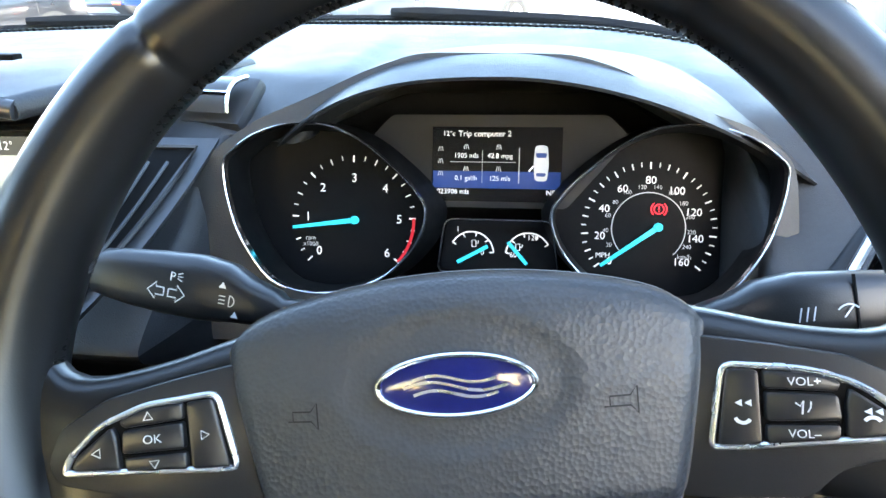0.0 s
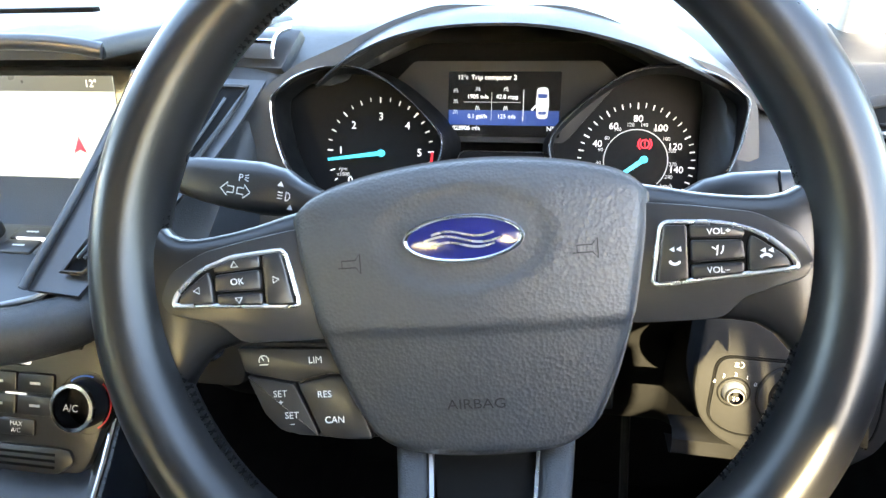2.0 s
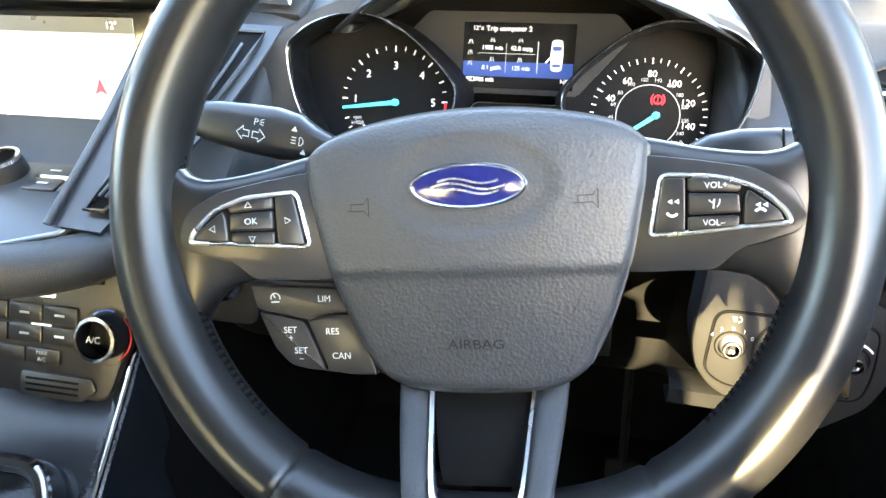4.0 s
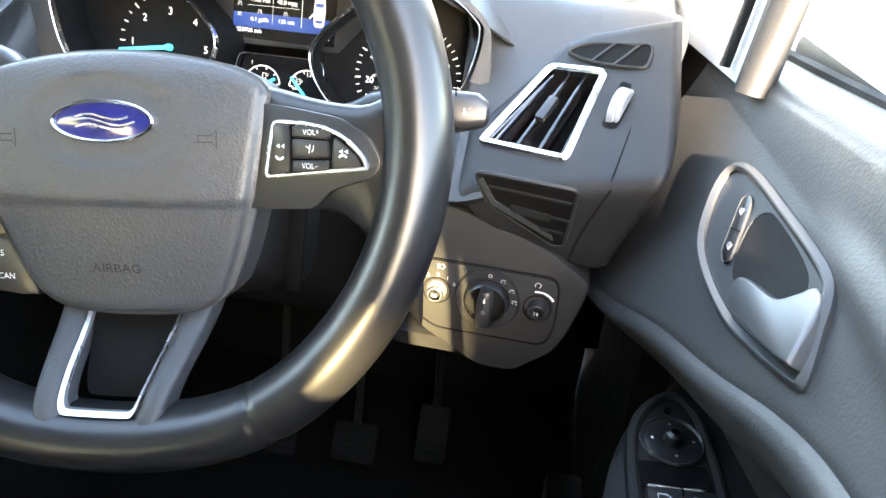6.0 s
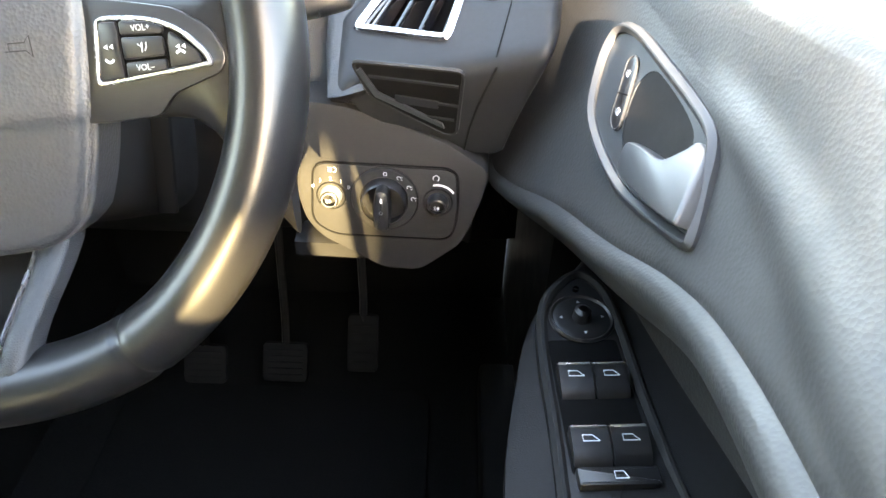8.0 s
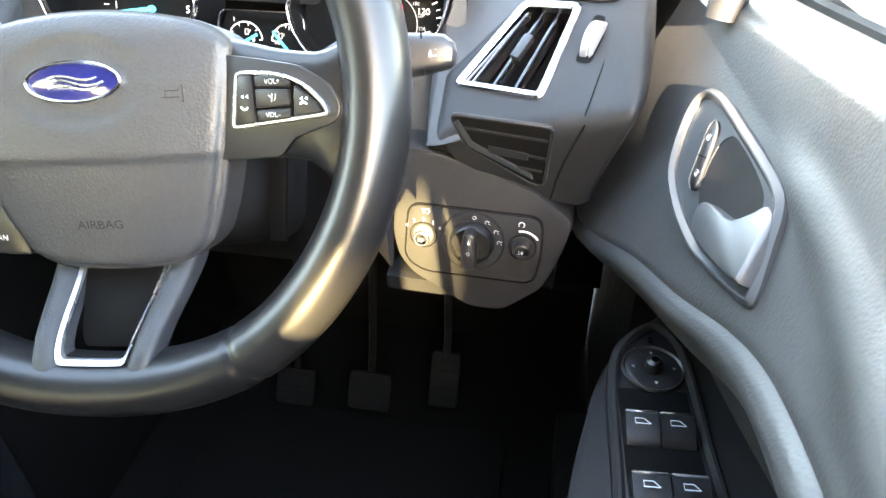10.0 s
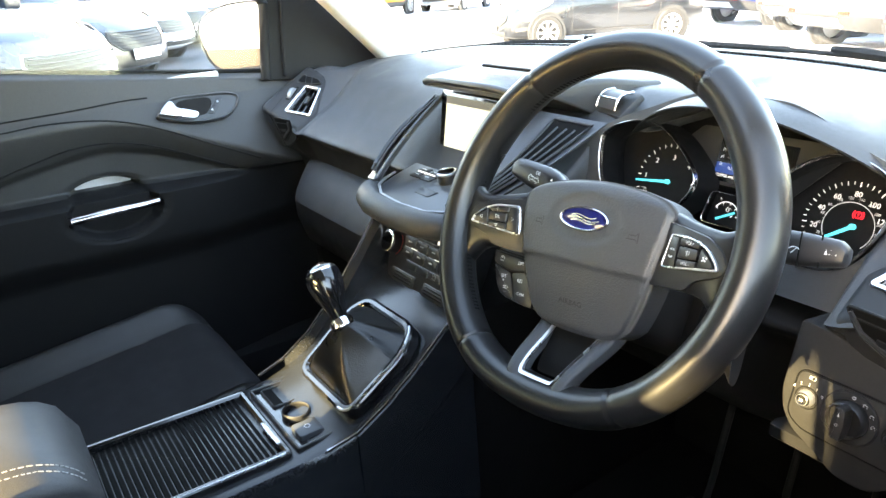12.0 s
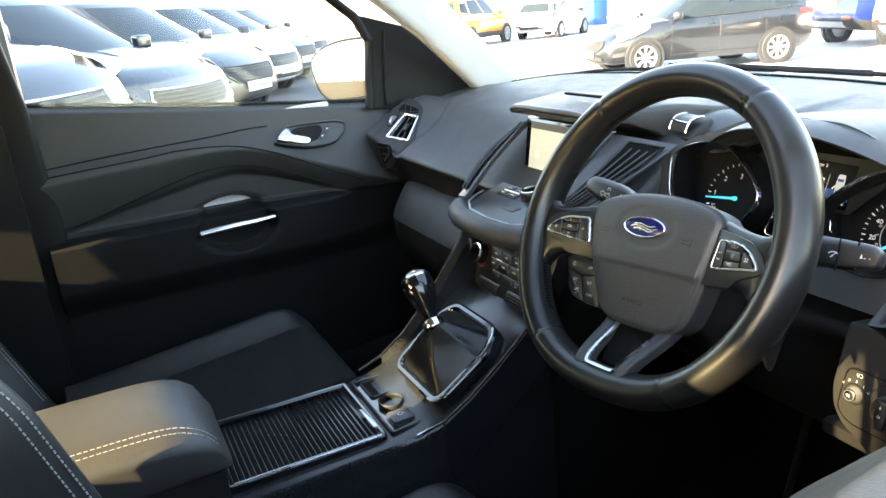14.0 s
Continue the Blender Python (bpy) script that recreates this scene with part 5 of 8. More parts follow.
def climate_panel():
    s = thing("climate_panel", STACK, "black climate control panel with two silver-rimmed knobs", "control panel")
    body = rounded([(-0.108, 0.062), (0.108, 0.062), (0.104, -0.012), (0.092, -0.048), (0.070, -0.066), (-0.070, -0.066), (-0.092, -0.048), (-0.104, -0.012)], 0.010)
    part("panel_body", prism(body, -0.03, 0.0, 0.003), "panel", s, "satin black panel")
    for side in (-1, 1):
        k = at(side * 0.090, 0.002, 0.0)
        part("knob_well", turned([(0.0235, -0.001), (0.0235, 0.0008), (0.0, 0.0008)], 36, k), "void", s)
        kb = part("knob", turned([(0.0175, 0.0), (0.0172, 0.016), (0.0160, 0.0175), (0.0, 0.0175)], 36, k), "dash_low", s, "round knob")
        part("knob_rim", turned([(0.0176, 0.0145), (0.0176, 0.0178), (0.0150, 0.0182), (0.0148, 0.0165)], 36, k, True), "chrome", kb, "silver rim")
        if side > 0:
            text("A/C", 0.0075, at(0.090, 0.002, 0.0182), kb, "mark")
        part("warm_arc", arc(side * 0.090, 0.002, 0.0205, -60, 50, 0.0012, 0.0014), "redring", s, "", 0)
        part("cold_arc", arc(side * 0.090, 0.002, 0.0205, 75, 130, 0.0012, 0.0014), "bluering", s, "", 0)
    part("clock_display", prism(rect(0.075, 0.016, 0.002, x=0, y=0.034), 0.0, 0.0012), "lcd", s, "small dark display")
    # glare on the display painted as a glowing patch
    part("display_glare", flat(rect(0.026, 0.013, 0.002, x=0.030, y=0.034), 0.0018), "lit", s, "glowing white patch for glare on the display", 0)
    for i in range(4):
        for j in range(2):
            x = -0.048 + i * 0.032
            kk = part("climate_key", prism(rect(0.0305, 0.0150, 0.002, 2, x=x, y=0.014 - j * 0.017), 0.0, 0.003, 0.0008), "panel", s)
            part("key_mark", flat(rect(0.009, 0.002, x=x, y=0.014 - j * 0.017), 0.0034), "mark", kk, "", 0)
    for x in (-0.032, 0.032):
        part("key_light", flat(rect(0.018, 0.0014, x=x, y=0.0055), 0.0036), "lit", s, "", 0)
    for i in range(3):
        part("climate_key", prism(rect(0.0305, 0.0125, 0.002, 2, x=-0.032 + i * 0.032, y=-0.0205), 0.0, 0.002, 0.0008), "panel", s)
    text("MAX\nA/C", 0.005, at(0.032, -0.0205, 0.0026), s, "mark")
    for side in (-1, 1):
        pts = rounded([(side * 0.012, -0.034), (side * 0.078, -0.034), (side * 0.082, -0.044), (side * 0.068, -0.054), (side * 0.012, -0.054)], 0.004)
        part("lower_key", prism(pts, 0.0, 0.0025, 0.001), "panel", s)
        for k in range(3):
            part("grille_slot", box(0.048, 0.0018, 0.001, (side * 0.042, -0.039 - k * 0.0048, 0.0027)), "void", s)
    return s


climate_panel()

# ---------------------------------------------------------------- light switches
def light_switch_panel():
    s = thing("light_switch_panel", pose(0.212, 0.130, 0.855, 82, 0, -2), "grey panel with a headlight knob and two round dials", "switch panel")
    outer = rounded([(-0.066, 0.072), (-0.028, 0.068), (0.040, 0.046), (0.074, 0.024), (0.0705, 0.005), (0.062, -0.0225), (0.054, -0.0400), (0.024, -0.0640), (-0.004, -0.0640), (-0.026, -0.0520), (-0.0525, -0.0385), (-0.0648, -0.0231), (-0.0698, -0.002)], 0.008)
    part("panel_body", prism(outer, -0.045, -0.001, 0.004), "switch_grey", s, "dark grey moulded surround")
    # knee ledge that steps back under the panel
    part("knee_ledge", moved(loft([[(x, y, z) for x in np.linspace(-0.078, 0.030, 7)] for y, z in ((-0.052, -0.052), (-0.047, -0.022), (-0.051, -0.014), (-0.064, -0.016), (-0.070, -0.026), (-0.074, -0.060))], close=False, cap=False), Matrix()), "dash_low", s, "dark ledge under the panel", 50)
    face = rounded([(-0.0565, 0.0265), (0.0510, 0.0260), (0.0525, -0.0120), (0.0480, -0.0345), (-0.0430, -0.0345), (-0.0595, -0.0235)], 0.012, 6)
    part("panel_groove", hoop(face, 0.0012, -0.002, 0.0003, 0.0002), "void", s)
    part("switch_plate", prism(inset(face, 0.0016), -0.002, 0.0008, 0.0008), "switch_grey", s, "switch plate")
    for x, y, r in ((-0.0430, -0.0005, 0.0072), (0.0363, -0.0015, 0.0070)):
        part("dial_well", turned([(0.0112, 0.0), (0.0112, 0.0012), (0.0102, 0.0016), (0.0, 0.0014)], 28, at(x, y)), "void", s)
        # the left dial is paler, the sunlight on it put into the colour
        b = part("small_dial", turned([(r + 0.0010, 0.0), (r, 0.008), (r * 0.86, 0.0096), (r * 0.70, 0.0100), (0.0, 0.0108)], 28, at(x, y)), "panel" if x > 0 else "pale", s, "small round dial")
        part("dial_ring", turned([(r * 0.98, 0.0080), (r * 0.90, 0.0098), (r * 0.78, 0.0102), (r * 0.76, 0.0094)], 28, at(x, y), True), "key", b)
        mk = flat(disc(0.0009, 10, x + 0.0008, y, 1.6), 0.0112)
        for q in (-0.0012, 0.0, 0.0012):
            stroke([(x - 0.0022, y + q), (x - 0.0008, y + q)], 0.0004, 0.0112, mk)
        part("dial_mark", mk, "mark", b, "", 0)
    cx, cy = -0.0030, -0.0008
    col = part("knob_collar", turned([(0.0252, 0.0), (0.0252, 0.0022), (0.0242, 0.0034), (0.0182, 0.0034), (0.0174, 0.0020), (0.0, 0.0020)], 40, at(cx, cy)), "switch_grey", s, "round knob collar")
    part("collar_groove", arc(cx, cy, 0.0254, 0, 360, 0.0008, 0.0014, 48), "void", col, "", 0)
    kb = part("headlight_knob", turned([(0.0170, 0.001), (0.0166, 0.0105), (0.0152, 0.0122), (0.0, 0.0124)], 40, at(cx, cy)), "panel", s, "round headlight knob")
    grip = [(-0.0052, -0.0158), (0.0052, -0.0158), (0.0062, 0.0), (0.0046, 0.0150), (0.0, 0.0166), (-0.0046, 0.0150), (-0.0062, 0.0)]
    part("knob_grip", moved(prism(rounded(grip, 0.003), 0.010, 0.0235, 0.0030), at(cx, cy)), "panel", kb)
    part("knob_pointer", flat([(cx - 0.0009, cy + 0.0075), (cx + 0.0009, cy + 0.0075), (cx, cy + 0.0118)], 0.0238), "white", kb, "", 0)
    part("knob_symbol", arc(cx, cy - 0.0005, 0.0012, 0, 360, 0.0005, 0.0238, 12), "mark", kb, "", 0)
    for a in (88, 60, 32, 6):
        px, py = cx + 0.0212 * math.cos(radians(a)), cy + 0.0212 * math.sin(radians(a))
        b = arc(px, py, 0.0013, 0, 360 if a > 80 else 250, 0.0005, 0.0038, 14)
        if a < 80:
            stroke([(px + 0.0014, py - 0.0012), (px + 0.0026, py - 0.0014)], 0.0004, 0.0038, b)
            stroke([(px + 0.0014, py + 0.0008), (px + 0.0026, py + 0.0008)], 0.0004, 0.0038, b)
        part("lamp_mark", b, "mark", s, "", 0)
    part("dimmer_arc", arc(0.0363, -0.0015, 0.0140, 35, 105, 0.0014, 0.0013), "white", s, "", 0)
    part("dimmer_mark", arc(0.0345, 0.0178, 0.0022, -60, 220, 0.0006, 0.0013, 12), "mark", s, "", 0)
    for i, word in enumerate("43210"):
        a = radians(148 - 29 * i)
        text(word, 0.0042, at(-0.0430 + 0.0158 * math.cos(a), -0.0005 + 0.0135 * math.sin(a), 0.0013), s, "mark", "numeral")
    b = arc(-0.0405, 0.0205, 0.0020, -90, 90, 0.0005, 0.0013, 12)
    for q in (-0.0014, 0.0, 0.0014):
        stroke([(-0.0445, 0.0205 + q), (-0.0415, 0.0205 + q)], 0.0004, 0.0013, b)
    part("level_mark", b, "mark", s, "", 0)


light_switch_panel()

# ---------------------------------------------------------------- pedals
def pedal(name, x, y, z, w, h, label, arm_to):
    p = thing(name, pose(x, y, z, 58, 0, 0), label, "pedal", "foot pedals")
    part("pad", prism(rect(w, h, 0.008, 4), -0.006, 0.006, 0.002), "rubber", p, "ribbed rubber pad")
    for k in range(5):
        part("pad_rib", box(w * 0.8, 0.003, 0.002, (0, h * (-0.32 + 0.16 * k), 0.007), 0.0006), "rubber", p)
    inv = p.matrix_world.inverted()
    part("arm", tube([(0, 0, -0.006), inv @ Vector((x, y + 0.03, z + 0.06)), inv @ Vector(arm_to)], 0.006, 8), "panel", p)


pedal("clutch_pedal", -0.095, 0.400, 0.360, 0.062, 0.058, "dark rubber clutch pedal", (-0.085, 0.46, 0.62))
pedal("brake_pedal", 0.025, 0.400, 0.370, 0.066, 0.058, "dark rubber brake pedal", (0.028, 0.46, 0.62))
pedal("accelerator_pedal", 0.140, 0.410, 0.405, 0.044, 0.085, "narrow dark accelerator pedal", (0.135, 0.47, 0.62))

# ---------------------------------------------------------------- start button
SB = thing("start_button", pose(-0.212, 0.110, 0.882, 74, 0, 0), "round black start button with a chrome ring", "button")
part("mount", prism(rect(0.060, 0.075, 0.012), -0.03, -0.001, 0.003), "dash_low", SB)
part("ring", turned([(0.0180, 0.0), (0.0180, 0.004), (0.0150, 0.006), (0.0142, 0.001)], 32, None, True), "chrome", SB, "chrome ring")
cap = part("cap", turned([(0.0138, 0.0), (0.0136, 0.003), (0.0, 0.0036)], 32), "gloss", SB)
text("START\nSTOP", 0.0048, at(0, 0.0005, 0.0042), cap, "mark")

# ---------------------------------------------------------------- centre console
def console():
    c = thing("centre_console", pose(XC, 0, 0), "black centre console with satin side rails", "console")
    ys = [0.075, 0.04, 0.01, -0.04, -0.09, -0.13, -0.16, -0.21, -0.35, -0.50, -0.80]
    zs = [0.800, 0.785, 0.765, 0.727, 0.692, 0.672, 0.664, 0.660, 0.658, 0.656, 0.654]
    ws = [0.110, 0.112, 0.115, 0.118, 0.119, 0.119, 0.117, 0.115, 0.115, 0.115, 0.115]
    rings = []
    for y, z, w in zip(ys, zs, ws):
        rings.append([(-w - 0.02, y, 0.33), (-w - 0.006, y, z - 0.12), (-w, y, z - 0.012), (-w + 0.006, y, z - 0.002), (-w + 0.012, y, z), (w - 0.012, y, z), (w - 0.006, y, z - 0.002), (w, y, z - 0.012), (w + 0.006, y, z - 0.12), (w + 0.02, y, 0.33)])
    part("console_body", loft(rings), "shell", c, "satin blue-grey console body", 40)
    top = lambda y: smoothtable(-y, [-v for v in ys], zs)
    wid = lambda y: smoothtable(-y, [-v for v in ys], ws)
    part("tunnel", box(0.215, 0.525, 0.45, (0, 0.335, 0.555), 0.01), "carpet", c, "black carpeted tunnel behind the console")
    # side wings up to the dash
    for side in (-1, 1):
        rows = []
        edge = ((0.085, 0.905), (0.055, 0.878), (0.02, 0.828), (-0.03, 0.762), (-0.08, 0.712), (-0.125, 0.682)) if side < 0 else ((0.085, 0.832), (0.055, 0.803), (0.02, 0.776), (-0.03, 0.737), (-0.08, 0.701), (-0.125, 0.676))
        for y, z1 in edge:
            z0 = z1 - 0.10
            w = 0.114 + 0.006 * step(0.08, -0.05, y)
            rows.append([(side * (w + 0.006), y, z0), (side * (w + 0.004), y, z1 - 0.004), (side * w, y, z1), (side * (w - 0.014), y, z1 - 0.012), (side * (w - 0.016), y, z0)])
        part("console_wing", loft(rows), "shell", c, "satin grey wing beside the climate panel", 40)
        part("wing_rail", tube([(side * (0.115 + 0.006 * step(0.08, -0.05, y)), y, z + 0.001) for y, z in edge] + [(side * 0.119, -0.17, 0.668)], 0.0024, 8), "chrome", c, "thin satin chrome rail")
    # gear surround
    GM = Matrix.Translation((0.022, -0.058, 0.740)) @ Matrix.Rotation(radians(36), 4, "X")
    ring = rounded([(-0.080, -0.086), (0.080, -0.086), (0.087, 0.030), (0.064, 0.070), (-0.064, 0.070), (-0.087, 0.030)], 0.026, 6)
    rail = part("gear_surround", moved(hoop(ring, 0.0135, -0.015, 0.006, 0.004), GM), "gloss", c, "gloss black raised gear surround")
    part("surround_line", moved(tube([(x, y, 0.0062) for x, y in sorted([p for p in inset(ring, 0.0025) if p[0] > 0.055 or (p[1] < -0.080 and p[0] > -0.05)], key=lambda p: math.atan2(p[1] + 0.010, p[0] + 0.02))], 0.0021, 8), GM), "silver", c, "chrome line beside the gaiter")
    # tray with ribbed shutter
    fr = rounded([(-0.098, -0.445), (0.088, -0.445), (0.092, -0.205), (-0.092, -0.205)], 0.006)
    part("tray_frame", prism_frame(fr, 0.010, 0.655, 0.670, 0.003), "gloss", c, "satin tray frame")
    part("tray_trim", tube([(-0.090, -0.4455, 0.6695), (0.080, -0.4455, 0.6695), (0.0865, -0.440, 0.6695), (0.0890, -0.330, 0.6695), (0.0908, -0.215, 0.6695)], 0.0020, 8), "silver", c, "thin chrome edge")
    part("shutter_bed", prism(inset(fr, 0.009), 0.655, 0.6585), "panel", c)
    for k in range(27):
        y = -0.224 - k * 0.0080
        part("shutter_rib", box(0.166, 0.0068, 0.0026, (-0.004, y, 0.6590), 0.0012, seg=1), "void", c)
    part("shutter_handle", box(0.060, 0.007, 0.006, (0.036, -0.214, 0.668), 0.002), "silver", c, "silver shutter handle")
    # front tray with dial
    ft = rounded([(-0.088, -0.198), (0.090, -0.198), (0.086, -0.128), (-0.084, -0.128)], 0.006)
    part("front_tray", prism_frame(ft, 0.004, 0.652, 0.668), "panel", c, "black tray edge")
    part("front_tray_bed", prism(inset(ft, 0.003), 0.652, 0.6625), "gloss", c)
    # raised black plate in place of the shade inside the socket
    part("socket_recess", prism(rounded(rect(0.050, 0.044, 0, x=-0.052, y=-0.160), 0.005), 0.662, 0.6634), "void", c, "black plate standing for the shaded socket recess")
    part("recess_frame", prism_frame(rounded(rect(0.056, 0.050, 0, x=-0.052, y=-0.160), 0.006), 0.003, 0.662, 0.6665), "panel", c)
    part("selector_ring", turned([(0.0205, 0.662), (0.0205, 0.670), (0.0190, 0.6715), (0.0182, 0.668)], 32, at(0.008, -0.164), True), "bezel", c, "satin dial ring")
    part("selector_dial", turned([(0.0172, 0.662), (0.0172, 0.669), (0.0, 0.6695)], 32, at(0.008, -0.164)), "dash_low", c, "round dial")
    part("brake_switch", prism(rounded(rect(0.034, 0.036, 0, x=0.055, y=-0.168), 0.005), 0.662, 0.671, 0.003), "fascia", c, "parking brake switch")
    part("brake_mark", arc(0.055, -0.168, 0.004, 0, 360, 0.0012, 0.6716, 16), "mark", c, "", 0)
    return c, GM


def prism_frame(pts, width, z0, z1, bevel=0.0012):
    return hoop(pts, width, z0, z1, bevel)


CONSOLE, GM = console()


def gear_lever():
    base = Matrix.Translation((XC, 0, 0)) @ GM
    g = thing("gear_lever", base, "black gear lever with chrome-topped knob and leather gaiter", "gear lever")
    inv = base.inverted()
    ring_at, top_at = Vector((-0.372, -0.084, 0.788)), Vector((-0.419, -0.088, 0.856))
    r0 = inset(rounded([(-0.080, -0.086), (0.080, -0.086), (0.087, 0.030), (0.064, 0.070), (-0.064, 0.070), (-0.087, 0.030)], 0.026, 6), 0.014)
    c = inv @ ring_at
    rings = []
    n = len(r0)
    for k, t in enumerate((0, 0.12, 0.3, 0.5, 0.68, 0.84, 1.0)):
        ring = []
        for i, (x, y) in enumerate(r0):
            a = math.atan2(y, x)
            rr = 0.0125
            fold = 1 + (0.09 * math.sin(5 * a + 1.2) + 0.05 * math.sin(11 * a)) * math.sin(math.pi * t)
            s = (1 - t) ** 0.95
            px = lerp(c.x + rr * math.cos(a), x, s * 1.0) * 1.0
            py = lerp(c.y + rr * math.sin(a), y, s * 1.0)
            cx, cy = c.x * t, c.y * t
            ring.append((cx + (px - cx) * fold, cy + (py - cy) * fold, lerp(0.0, c.z, t ** 1.1) + 0.004 * math.sin(math.pi * t)))
        rings.append(ring)
    part("gaiter", loft(rings, cap=False), "gaiter", g, "folded black leather gaiter", 60)
    axis = (top_at - ring_at).normalized()
    q = Vector((0, 0, 1)).rotation_difference(axis).to_matrix().to_4x4()
    KM = inv @ Matrix.Translation(ring_at) @ q @ Matrix.Scale(1.16, 4)
    part("collar", turned([(0.0120, -0.006), (0.0150, -0.004), (0.0152, 0.003), (0.0125, 0.007)], 28, KM), "chrome", g, "chrome collar")
    KM = KM @ Matrix.Diagonal((0.90, 0.90, 0.80, 1.0))
    ko = part("knob", turned([(0.0105, 0.005), (0.0125, 0.018), (0.0165, 0.032), (0.0215, 0.048), (0.0245, 0.062), (0.0250, 0.074), (0.0225, 0.086), (0.0165, 0.093)], 32, KM), "gloss", g, "glossy black knob", 60)
    cap = part("knob_cap", turned([(0.0215, 0.0875), (0.0180, 0.0930), (0.0100, 0.0965), (0.0, 0.0975)], 32, KM), "gloss", ko, "gloss cap with shift pattern")
    part("cap_ring", turned([(0.0232, 0.0845), (0.0228, 0.0870), (0.0205, 0.0890), (0.0205, 0.0850)], 32, KM, True), "chrome", ko, "chrome ring round the cap")
    b = bmesh.new()
    for x in (-0.0075, 0.0, 0.0075):
        stroke([(x, -0.0065), (x, 0.0065)], 0.0012, 0.0984, b)
    stroke([(-0.0075, 0), (0.0075, 0)], 0.0012, 0.0984, b)
    part("shift_pattern", moved(b, KM), "white", cap, "white shift pattern", 0)


gear_lever()


def armrest():
    a = thing("armrest", pose(XC - 0.006, -0.615, 0.655), "black leather armrest with pale double stitching", "armrest")
    part("bin", box(0.195, 0.36, 0.050, (0, 0, 0.021), 0.008), "panel", a)
    rings = []
    for y in np.linspace(-0.19, 0.19, 21):
        e = 1 - abs(y / 0.19) ** 6
        w = 0.106 * (0.80 + 0.20 * max(e, 0) ** 0.5)
        h = 0.078 * max(0.04, max(e, 0)) ** 0.5
        rings.append([(x, y, 0.038 + (z + 0.5) * h + (0.012 * (1 - (x / w) ** 2) * max(e, 0) if z > 0 else 0)) for x, z in [(px * w * 2, pz) for px, pz in rect(1, 1, 0.28, 6)]])
    lid = part("lid", loft(rings), "hide", a, "padded black leather lid", 70)
    def lid_z(x, y):
        e = max(0.0, 1 - abs(y / 0.19) ** 6)
        w, h = 0.106 * (0.80 + 0.20 * e ** 0.5), 0.078 * max(0.04, e) ** 0.5
        q = min(1.0, max(0.0, (abs(x) - 0.44 * w) / (0.56 * w)))
        return 0.038 + h - 0.28 * h * (1 - math.sqrt(1 - q * q)) + 0.012 * (1 - (x / w) ** 2) * e
    b = bmesh.new()
    for off in (0.024, 0.033):
        way = [(0.106 - off, lerp(-0.17, 0.19 - off - 0.03, k / 20)) for k in range(21)]
        way += [(0.106 - off + 0.004 * k / 6, lerp(0.16 - off, 0.178, k / 6)) for k in range(1, 7)]
        pts = [Vector((x, y, lid_z(x, y) + 0.0008)) for x, y in way]
        for p, q in zip(pts, pts[1:]):
            n = max(1, round((q - p).length / 0.0062))
            for i in range(n):
                s0, s1 = p.lerp(q, i / n), p.lerp(q, (i + 0.68) / n)
                tube([s0, s1], 0.0008, 5, bm=b)
    tagged(part("stitching", b, "thread", lid, "pale double stitching"), kind="stuff")


armrest()

